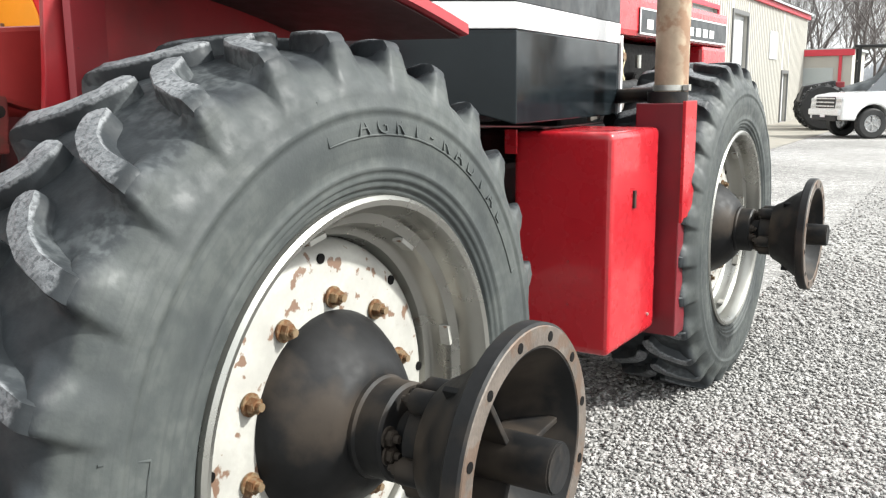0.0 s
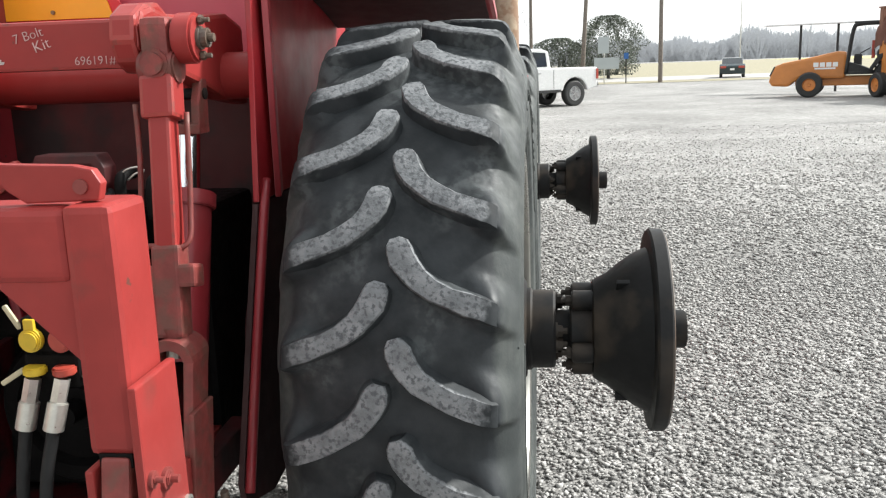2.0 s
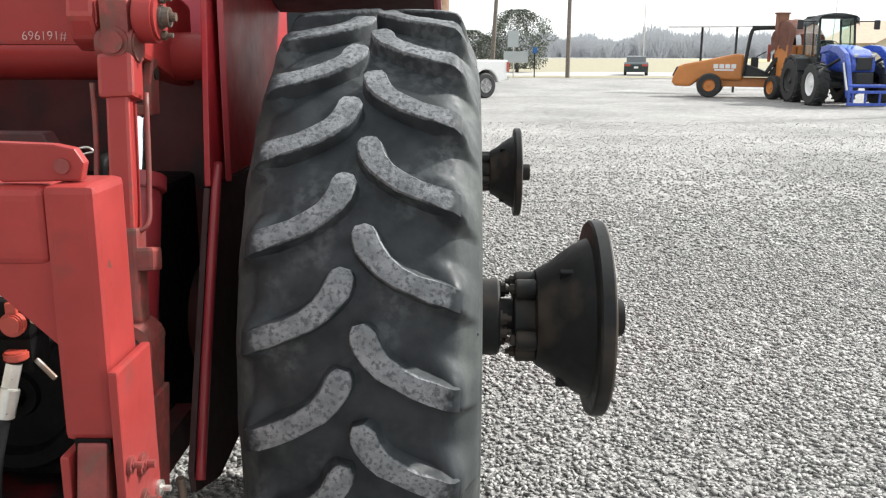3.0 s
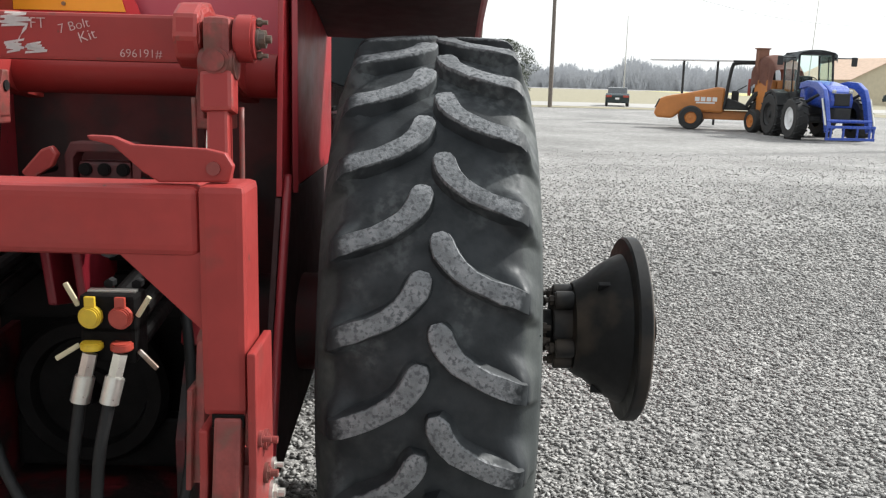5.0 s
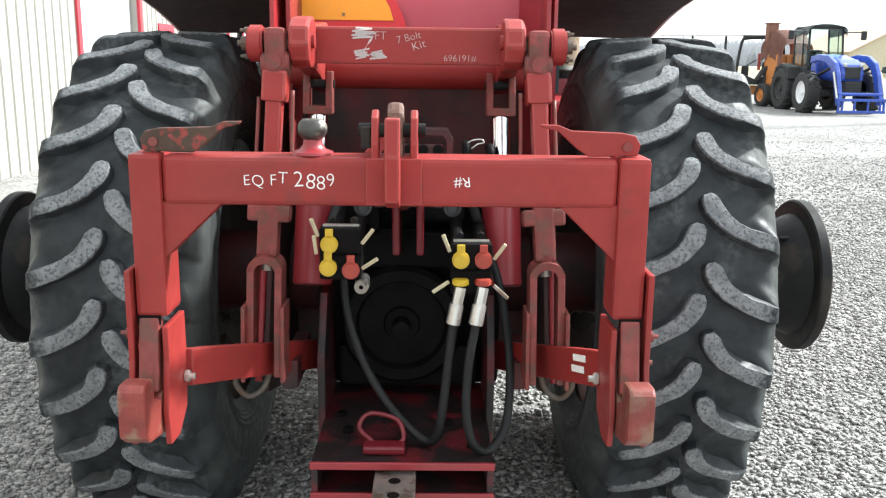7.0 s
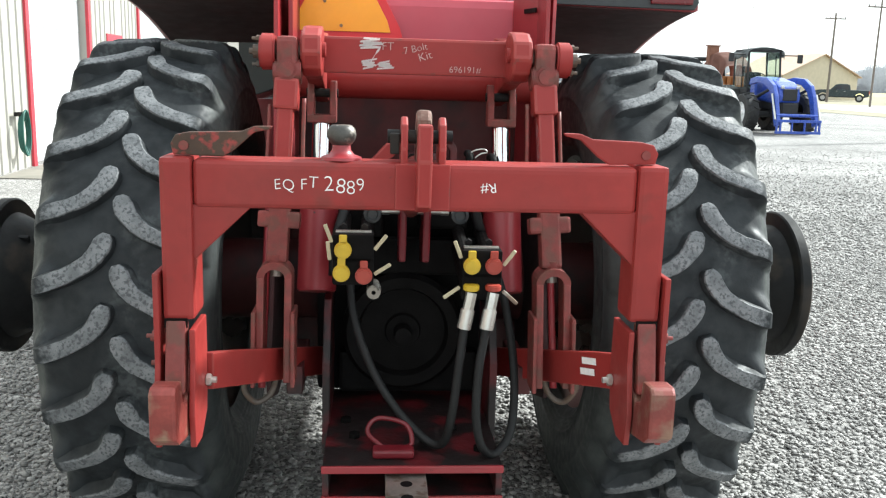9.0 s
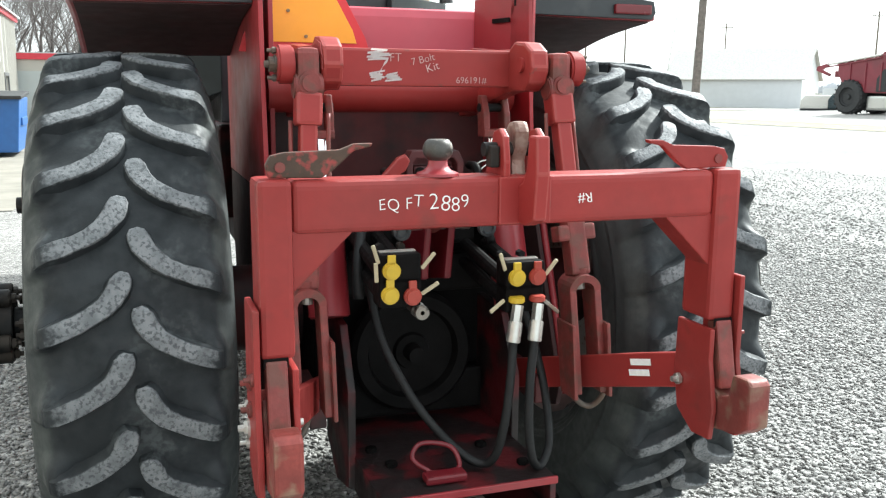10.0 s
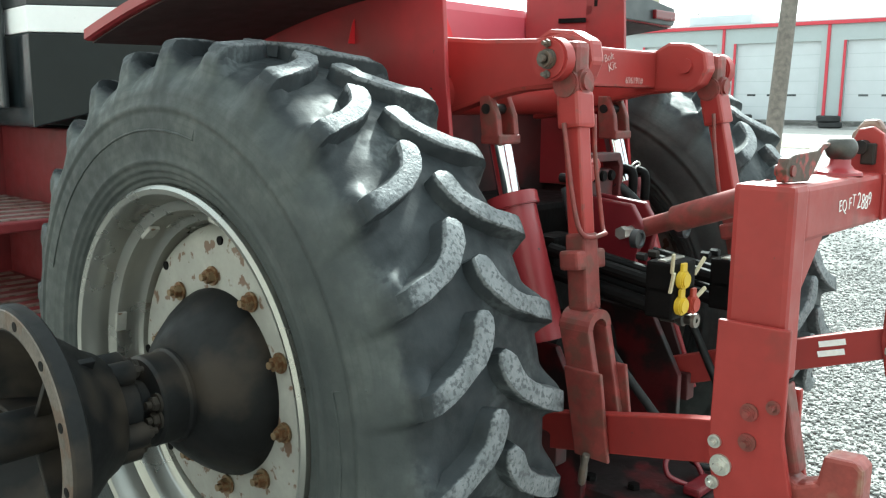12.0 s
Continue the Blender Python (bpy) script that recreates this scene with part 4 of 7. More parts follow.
def smear(pts, w):
    """One zigzag stroke of a paint marker on the crossbar."""
    b = bmesh.new()
    V = [(b.verts.new((x - w * 0.2, -0.4747, z - w / 2)), b.verts.new((x + w * 0.2, -0.4747, z + w / 2))) for x, z in pts]
    for u, v in zip(V, V[1:]):
        b.faces.new((u[0], v[0], v[1], u[1]))
    bmesh.ops.solidify(b, geom=b.faces[:], thickness=0.0006)
    return part("paint_smear", b, CHALK, cb)


rs = random.Random(4)
for x0, x1, z0, z1, n in ((-0.165, -0.105, 1.664, 1.690, 8), (-0.165, -0.125, 1.602, 1.628, 7), (-0.118, -0.072, 1.602, 1.624, 7)):
    smear([((x0, x1)[k % 2] + rs.uniform(-0.008, 0.008), z0 + (z1 - z0) * k / n + rs.uniform(-0.003, 0.003)) for k in range(n + 1)], 0.0055)
smear([(-0.108, 1.662), (-0.122, 1.648), (-0.128, 1.634), (-0.140, 1.616)], 0.016)


def lift_arm(s):
    # curved arm from the rockshaft to the lift link
    top = [(0.0, 1.69), (-0.12, 1.72), (-0.30, 1.705), (-0.48, 1.70), (-0.56, 1.712), (-0.61, 1.70), (-0.635, 1.665)]
    bot = [(-0.635, 1.625), (-0.60, 1.59), (-0.54, 1.575), (-0.42, 1.565), (-0.30, 1.54), (-0.16, 1.50), (0.0, 1.48)]
    a = part("lift_arm", plate(top + bot, s * 0.285 if s > 0 else s * 0.34, s * 0.34 if s > 0 else s * 0.285, "x", 0.012), RED_FADED, tractor, "cast faded red lift arm")
    ear = [(-0.47, 1.575), (-0.47, 1.700), (-0.515, 1.722), (-0.585, 1.716), (-0.636, 1.690), (-0.645, 1.640), (-0.625, 1.595), (-0.585, 1.572)]
    b = plate(ear, min(s * 0.278, s * 0.335), max(s * 0.278, s * 0.335), "x", 0.010)
    cyl((s * 0.268, -0.575, 1.650), (s * 0.345, -0.575, 1.650), 0.022, n=16, bm=b)
    part("arm_end", b, RED_FADED, a)
    b = cyl((s * 0.41, -0.60, 1.64), (s * 0.455, -0.60, 1.64), 0.052, n=20, bevel=0.006)
    part("link_collar", b, RED_FADED, a)
    b = cyl((s * 0.34, -0.60, 1.64), (s * 0.475, -0.60, 1.64), 0.020, n=12)
    hexbolt((s * 0.455, -0.60, 1.64), 0.018, 0.02, b, True, s)
    for dy, dz in ((0.0, 0.036), (0.0, -0.036)):
        hexbolt((s * 0.455, -0.60 + dy, 1.64 + dz), 0.010, 0.012, b, False, s)
    part("arm_pin", b, HUB_RUST, a)
    # knuckle and turnbuckle lift link
    b = box((s * 0.375, -0.61, 1.635), (0.062, 0.075, 0.10), 0.016)
    cyl((s * 0.335, -0.62, 1.582), (s * 0.415, -0.62, 1.582), 0.036, n=20, bevel=0.004, bm=b)
    k = part("link_knuckle", b, WORN, tractor, "rust-worn red lift link knuckle")
    b = cyl((s * 0.375, -0.665, 1.59), (s * 0.375, -0.640, 1.59), 0.030, n=20, bevel=0.008)
    part("pin_head", b, WORN, k)
    fy = 0.0 if s > 0 else 0.045
    T, B = Vector((s * 0.375, -0.625, 1.56)), Vector((s * 0.40, -0.735 + fy, 1.06))
    def at(t):
        return Matrix.Translation(T.lerp(B, t)) @ Matrix.Rotation(math.atan2(-(B.y - T.y), -(B.z - T.z)) * -1, 4, "X") @ Matrix.Rotation(math.atan2(B.x - T.x, -(B.z - T.z)) * -1, 4, "Y")
    b = plate([(-0.036, -0.033), (0.036, -0.033), (0.036, 0.033), (-0.036, 0.033)], -0.06, 0.03, "z", 0.01, m=at(0.05))
    l = part("lift_link", b, RED_FADED, tractor, "faded red adjustable lift link")
    part("link_neck", cyl(at(0.12) @ Vector((0, 0, 0)), at(0.2) @ Vector((0, 0, 0)), 0.022, n=14), STEEL, l)
    part("link_tube", box((0, 0, 0), (0.047, 0.050, 0.31), 0.007, at(0.45)), RED_FADED, l)
    part("link_cross", box((0, 0, 0), (0.122, 0.056, 0.048), 0.008, at(0.80)), WORN, l)
    part("link_socket", box((0, 0, 0), (0.060, 0.058, 0.19), 0.008, at(0.86)), WORN, l)
    part("link_screw", cyl(at(1.02) @ Vector((0, 0, 0)), at(1.13) @ Vector((0, 0, 0)), 0.018, n=12), STEEL, l)
    # long fork down to the lower link: two deep legs under a rounded arch, strapped at the foot
    b = bmesh.new()
    c = s * 0.405
    for k_ in (-1, 1):
        plate([(fy - 0.70, 1.0), (fy - 0.785, 1.0), (fy - 0.815, 0.86), (fy - 0.845, 0.70), (fy - 0.765, 0.70), (fy - 0.735, 0.86)], c + k_ * 0.040 - 0.011, c + k_ * 0.040 + 0.011, "x", 0.005, b)
        plate([(fy - 0.725, 0.905), (fy - 0.83, 0.905), (fy - 0.86, 0.69), (fy - 0.765, 0.69)], c + k_ * 0.056 - 0.006, c + k_ * 0.056 + 0.006, "x", 0.004, b)
    arch = [(c + 0.051 * math.cos(a), 0.998 + 0.046 * math.sin(a)) for a in np.linspace(0, math.pi, 13)] + [(c + 0.029 * math.cos(a), 0.998 + 0.024 * math.sin(a)) for a in np.linspace(math.pi, 0, 13)]
    plate(arch, fy - 0.785, fy - 0.70, "y", 0.0, b)
    cyl((c, fy - 0.7425, 1.035), (c, fy - 0.7425, 1.062), 0.026, n=14, bm=b)
    part("link_fork", b, WORN, l, "rust-worn slotted link fork")
    # wire keeper beside the tube
    b = tube([(s * 0.325, -0.65, 1.51), (s * 0.328, -0.66, 1.40), (s * 0.332, -0.69, 1.24), (s * 0.37, -0.72, 1.225), (s * 0.43, -0.70, 1.225), (s * 0.432, -0.67, 1.30), (s * 0.425, -0.63, 1.49)], 0.006, 8)
    part("wire_keeper", b, WORN, l)
    # hydraulic lift cylinder
    cl = [(-0.325, 1.56), (-0.29, 1.56), (-0.292, 1.50), (-0.30, 1.436), (-0.36, 1.436), (-0.352, 1.50)]
    b = plate(cl, min(s * 0.246, s * 0.268), max(s * 0.246, s * 0.268), "x", 0.005)
    plate(cl, min(s * 0.318, s * 0.340), max(s * 0.318, s * 0.340), "x", 0.005, b)
    box((s * 0.293, -0.33, 1.438), (0.094, 0.066, 0.026), 0.005, bm=b)
    y_ = part("lift_cylinder", b, WORN, tractor, "hydraulic lift cylinder with chrome rod")
    part("clevis_pin", cyl((s * 0.242, -0.315, 1.52), (s * 0.344, -0.315, 1.52), 0.014, n=12), HUB, y_)
    part("chrome_rod", cyl((s * 0.293, -0.325, 1.432), (s * 0.295, -0.375, 1.25), 0.032, n=28), CHROME, y_, "chrome piston rod")
    b = cyl((s * 0.295, -0.375, 1.275), (s * 0.30, -0.50, 0.90), 0.062, n=28, bevel=0.004)
    cyl((s * 0.295, -0.372, 1.285), (s * 0.296, -0.385, 1.25), 0.072, n=28, bevel=0.003, bm=b)
    part("barrel", b, RED, y_, "red cylinder barrel")
    # lower link
    b = plate([(-0.25, 0.54), (-0.25, 0.64), (-0.95, 0.85), (-1.04, 0.876), (-1.14, 0.903), (-1.14, 0.808), (-1.02, 0.772)], -0.017, 0.017, "x", 0.004,
              m=Matrix.Translation((s * 0.20, 0, 0)) @ Matrix(((1, -s * 0.285, 0, 0), (0, 1, 0, 0), (0, 0, 1, 0), (0, 0, 0, 1))))
    l2 = part("lower_link", b, RED_FADED, tractor, "faded red lower hitch link")
    part("sway_plate", box((s * 0.36, -0.46, 0.64), (0.05, 0.30, 0.09), 0.006), RED_DARK, l2)
    if s > 0:
        b = bmesh.new()
        for x, z in ((0.0, 0.842), (-0.008, 0.812)):
            box((0, 0, 0), (0.0015, 0.075, 0.018), bm=b, m=pose(0.4665 + x * 0.3, -1.0, z - 0.004, -14, 0, 15.9))
        part("paper_label", b, CHALK, l2, "white paper labels")
    part("sway_ring", tube([(s * 0.40, -0.70, 0.70), (s * 0.42, -0.72, 0.64), (s * 0.46, -0.74, 0.62), (s * 0.49, -0.76, 0.66), (s * 0.49, -0.77, 0.71)], 0.009, 8), HUB_RUST, l2)


both(lift_arm)

# housing behind the couplers
b = lathe([(0, 0.20), (0.03, 0.20), (0.05, 0.185), (0.05, 0.15), (0.02, 0.14), (0.02, 0.06), (0.035, 0.055), (0.035, 0.03), (0.09, 0.026), (0.09, 0.0)], Matrix.Translation((-0.02, -0.40, 0.75)) @ Matrix.Rotation(radians(-90), 4, "Z"), 48)
part("power_take_off", b, GREASE, tractor, "black oily power take-off housing")
for x, y, z, sx, sy, sz in ((0, -0.40, 1.0, 0.5, 0.06, 0.12), (-0.15, -0.42, 1.12, 0.12, 0.08, 0.10), (0.1, -0.42, 1.14, 0.16, 0.08, 0.08), (0.0, -0.38, 0.6, 0.46, 0.06, 0.14)):
    part("valve_housing", box((x, y, z), (sx, sy, sz), 0.012), GREASE, tractor, "black oily valve casting")
for x in (-0.032, 0.040):
    part("top_link_bracket", plate([(-0.40, 1.28), (-0.60, 1.26), (-0.64, 1.20), (-0.60, 1.02), (-0.40, 0.98)], x - 0.011, x + 0.011, "x", 0.006), CRIMSON, tractor, "red top link bracket")
b = cyl((-0.085, -0.60, 1.185), (0.095, -0.60, 1.185), 0.016, n=14)
for x in (-0.085, 0.095):
    cyl((x - 0.012, -0.60, 1.185), (x + 0.012, -0.60, 1.185), 0.018, n=6, bm=b)
part("top_link_pin", b, ZINC, tractor, "zinc top link pin")
b = cyl((-0.01, -0.60, 1.185), (-0.02, -1.12, 1.37), 0.026, n=18)
cyl((-0.012, -0.72, 1.228), (-0.017, -0.98, 1.32), 0.036, n=18, bm=b)
part("top_link", b, WORN, tractor, "dull red top link bar")
for x in (-0.125, 0.135):
    b = lathe([(0, 0.026), (0.02, 0.026), (0.022, 0.018), (0.016, 0.014), (0.016, 0)], Matrix.Translation((x, -0.66, 1.18)) @ Matrix.Rotation(radians(-90), 4, "Z"), 16)
    part("port_plug", b, BLACK, tractor)
b = bmesh.new()
tube([(0.175, -0.46, 1.34), (0.195, -0.46, 1.355), (0.225, -0.46, 1.36), (0.235, -0.46, 1.35), (0.215, -0.46, 1.345), (0.195, -0.46, 1.33)], 0.0025, 6, b)
part("loose_wire", b, ZINC, tractor, "loose curled bare wire")


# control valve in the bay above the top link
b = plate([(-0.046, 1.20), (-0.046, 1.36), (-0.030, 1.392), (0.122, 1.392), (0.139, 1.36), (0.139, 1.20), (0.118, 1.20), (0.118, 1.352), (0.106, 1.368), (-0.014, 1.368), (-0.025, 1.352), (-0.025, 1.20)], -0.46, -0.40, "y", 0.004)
vb = part("valve_frame", b, RED_DARK, tractor, "dark red valve frame with black patches")
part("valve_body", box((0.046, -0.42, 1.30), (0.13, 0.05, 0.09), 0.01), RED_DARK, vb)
for x in (0.0, 0.046, 0.092):
    part("spool_cap", cyl((x, -0.455, 1.325), (x, -0.43, 1.325), 0.016, n=14, bevel=0.003), GREASE, vb)
b = plate([(-0.115, 1.30), (-0.06, 1.335), (-0.045, 1.365), (-0.06, 1.385), (-0.085, 1.375), (-0.135, 1.32)], -0.50, -0.475, "y", 0.006)
part("valve_arm", b, RED_FADED, tractor, "red valve arm")
part("arm_pivot", cyl((-0.10, -0.48, 1.325), (-0.10, -0.40, 1.325), 0.014, n=12), HUB, tractor)
for x, z in ((0.18, 1.34), (0.255, 1.33)):
    part("port_elbow", tube([(x, -0.40, z), (x, -0.45, z), (x, -0.47, z - 0.02), (x, -0.47, z - 0.09)], 0.014, 10), GREASE, tractor)


# coupler banks with dust caps and levers
def coupler(name, x, z, caps, levers):
    b = box((x, -0.80, z), (0.115, 0.08, 0.085), 0.008)
    cyl((x - 0.035, -0.78, z - 0.02), (x - 0.035, -0.45, z + 0.03), 0.02, n=12, bm=b)
    cyl((x + 0.035, -0.78, z - 0.02), (x + 0.035, -0.45, z + 0.03), 0.02, n=12, bm=b)
    k = part(name, b, GREASE, tractor, "black hydraulic coupler block with coloured dust caps")
    for dx in (-0.03, 0.03):
        part("collar", lathe([(0, 0.024), (0.02, 0.026), (0.03, 0.022), (0.045, 0.022), (0.05, 0.017)], Matrix.Translation((x + dx, -0.838, z)) @ Matrix.Rotation(radians(90), 4, "Z"), 18), HUB, k)
        part("fitting_nut", cyl((x + dx, -0.745, z + 0.045), (x + dx, -0.72, z + 0.045), 0.011, n=6), HUB, k)
    part("strap", box((x, -0.80, z + 0.0445), (0.10, 0.022, 0.005), 0.001), ZINC, k)
    for dx, dz, m in caps:
        c = bmesh.new()
        cyl((x + dx, -0.858, z + dz), (x + dx, -0.84, z + dz), 0.024, n=24, bevel=0.003, bm=c)
        cyl((x + dx, -0.862, z + dz), (x + dx, -0.857, z + dz), 0.018, n=20, bm=c)
        box((x + dx, -0.85, z + dz + 0.03), (0.022, 0.010, 0.026), 0.003, bm=c)
        part("dust_cap", c, m, k, "yellow dust cap" if m is YELLOW else "red dust cap")
    for dx, dz, ex, ez, m in levers:
        part("lever", box((0, 0, 0.027), (0.011, 0.008, 0.056), 0.0035, pose(x + dx, -0.835, z + dz, 12, math.degrees(math.atan2(ex, ez)), 0)), m, k, "lever with cream grip")
    return k


coupler("coupler_bank", -0.176, 1.105, ((-0.028, 0.0, YELLOW),), ((-0.06, 0.02, -0.35, 1, CREAM), (-0.065, -0.03, -0.1, 1, CREAM), (0.06, 0.0, 0.6, 0.8, CREAM)))
coupler("coupler_bank", -0.176, 1.045, ((-0.032, -0.005, YELLOW), (0.03, -0.012, REDPL)), ((0.06, -0.01, 0.85, 0.6, CREAM),))
coupler("coupler_bank", 0.186, 1.065, ((-0.03, 0.0, YELLOW), (0.032, 0.0, REDPL)), ((-0.06, 0.02, -0.4, 1, CREAM), (0.062, 0.0, 0.6, 0.9, CREAM)))
k = coupler("coupler_bank", 0.186, 1.005, (), ((-0.062, -0.005, -0.8, -0.5, CREAM), (0.062, -0.015, 0.7, -0.6, STEEL)))
for dx, m in ((-0.03, YELLOW), (0.032, REDPL)):
    part("dust_ring", cyl((0.186 + dx, -0.85, 0.995), (0.186 + dx, -0.85, 1.012), 0.023, n=20, bevel=0.003), m, k)
b = lathe([(0, 0.006), (0, 0.019), (0.010, 0.020), (0.012, 0.015), (0.03, 0.015), (0.035, 0.021), (0.05, 0.021), (0.055, 0.017), (0.10, 0.017)], Matrix.Translation((-0.118, -0.85, 0.985)) @ Matrix.Rotation(radians(90), 4, "Z"), 20)
part("bare_coupler", b, BALL, tractor, "bare steel hydraulic coupler")


def hose(x, pts, lab):
    t = thing("hydraulic_hose", STAND @ pose(x, -0.86, 0.99), lab, "hose", "hydraulic hoses")
    o = Vector((x, -0.86, 0.99))
    part("hose", tube([Vector(p) - o for p in pts], 0.0128, 12, sub=10), HOSE, t)
    p0 = Vector(pts[0]) - o
    b = cyl((0, 0, 0.0), p0 * 0.55, 0.016, n=6)
    cyl(p0 * 0.5, p0 * 1.12, 0.020, n=18, bm=b, bevel=0.002)
    part("fitting", b, ZINC, t, "silver crimped hose fitting")


hose(0.156, [(0.138, -0.875, 0.90), (0.124, -0.89, 0.78), (0.112, -0.885, 0.66), (0.098, -0.86, 0.56), (0.072, -0.83, 0.522), (0.02, -0.80, 0.545), (-0.06, -0.77, 0.63), (-0.13, -0.72, 0.74), (-0.18, -0.64, 0.87), (-0.195, -0.55, 1.03)], "black rubber hydraulic hose with silver fitting")
hose(0.218, [(0.200, -0.88, 0.90), (0.180, -0.90, 0.78), (0.176, -0.91, 0.64), (0.20, -0.89, 0.54), (0.245, -0.85, 0.505), (0.298, -0.79, 0.56), (0.312, -0.70, 0.72), (0.285, -0.60, 0.92), (0.24, -0.5, 1.05)], "black rubber hydraulic hose looping low with silver fitting")
part("supply_hose", tube([(-0.16, -0.46, 1.30), (-0.20, -0.52, 1.20), (-0.235, -0.60, 1.08), (-0.24, -0.62, 0.98)], 0.016), HOSE, tractor)
part("supply_hose", tube([(0.13, -0.44, 1.30), (0.18, -0.50, 1.22), (0.22, -0.50, 1.10)], 0.016), HOSE, tractor)

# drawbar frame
# brackets take the dark deck colour for the shade they stand in
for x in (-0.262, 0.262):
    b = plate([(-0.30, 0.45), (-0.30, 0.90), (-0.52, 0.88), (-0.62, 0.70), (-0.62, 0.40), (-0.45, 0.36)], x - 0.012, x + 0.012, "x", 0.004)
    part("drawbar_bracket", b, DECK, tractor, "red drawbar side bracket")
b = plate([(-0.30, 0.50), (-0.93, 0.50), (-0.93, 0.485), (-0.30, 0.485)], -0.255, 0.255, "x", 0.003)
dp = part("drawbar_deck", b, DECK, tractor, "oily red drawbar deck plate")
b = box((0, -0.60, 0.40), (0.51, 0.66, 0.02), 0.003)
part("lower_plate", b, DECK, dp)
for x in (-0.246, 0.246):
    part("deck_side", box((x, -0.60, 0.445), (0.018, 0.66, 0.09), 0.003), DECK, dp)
b = box((-0.02, -0.62, 0.45), (0.115, 1.0, 0.045), 0.006)
dr = part("drawbar", b, STEEL, tractor, "worn bare steel drawbar with pin holes")
for y in (-0.98, -1.06):
    part("pin_hole", cyl((-0.02, y, 0.4722), (-0.02, y, 0.4735), 0.017, n=18), GREASE, dr)
b = tube([(-0.08, -0.84, 0.515), (-0.13, -0.80, 0.55), (-0.10, -0.78, 0.585), (-0.02, -0.80, 0.575), (0.0, -0.83, 0.53), (-0.03, -0.85, 0.515)], 0.0075, 8)
box((-0.055, -0.86, 0.515), (0.12, 0.05, 0.025), 0.008, bm=b)
part("drawbar_pin", b, CRIMSON, tractor, "dull red drawbar pin with loop handle")

for x, y in ((-0.17, -0.72), (0.13, -0.66), (0.2, -0.82), (-0.2, -0.60)):
    part("deck_bolt", cyl((x, y, 0.499), (x, y, 0.515), 0.018, n=6, bevel=0.002), GREASE, dp)
part("front_lip", box((0.0, -0.934, 0.494), (0.515, 0.010, 0.022), 0.003), RED, dp)
part("lower_lip", box((0.0, -0.934, 0.398), (0.515, 0.010, 0.030), 0.003), RED, dp)

# ---- quick hitch ----
QX, QY = -0.031, -1.198
hitch = thing("quick_hitch", pose(QX, QY, 0.80, 0, 0, -1.0), "faded red three-point quick hitch frame with white paint numbers", "quick hitch")


def hp(name, b, m, label="", parent=None):
    bmesh.ops.translate(b, vec=(-QX, -QY, -0.80), verts=b.verts)
    return part(name, b, m, parent or hitch, label)


bar = hp("top_bar", box((QX, QY, 1.333), (1.02, 0.105, 0.112), 0.020, seg=4), HITCHRED, "faded red box-section top bar")
rs = random.Random(2)
for txt, x, z, sz in (("E", -0.352, 1.334, 0.034), ("Q", -0.325, 1.333, 0.036), ("F", -0.293, 1.335, 0.036), ("T", -0.271, 1.340, 0.038), ("2", -0.236, 1.337, 0.050), ("8", -0.209, 1.332, 0.050), ("8", -0.186, 1.329, 0.046), ("9", -0.165, 1.336, 0.042)):
    b = text_mesh(txt, sz, shear=rs.uniform(-0.15, 0.1))
    bmesh.ops.transform(b, matrix=pose(x, QY - 0.0535, z) @ REAR @ Matrix.Rotation(radians(rs.uniform(-9, 9)), 4, "Z"), verts=b.verts)
    hp("paint_number", b, CHALK, "", bar)
b = text_mesh("R#", 0.032, thin=-0.006)
bmesh.ops.transform(b, matrix=pose(0.128, QY - 0.0535, 1.335) @ REAR @ Matrix.Rotation(radians(188), 4, "Z"), verts=b.verts)
hp("paint_number", b, CHALK, "", bar)


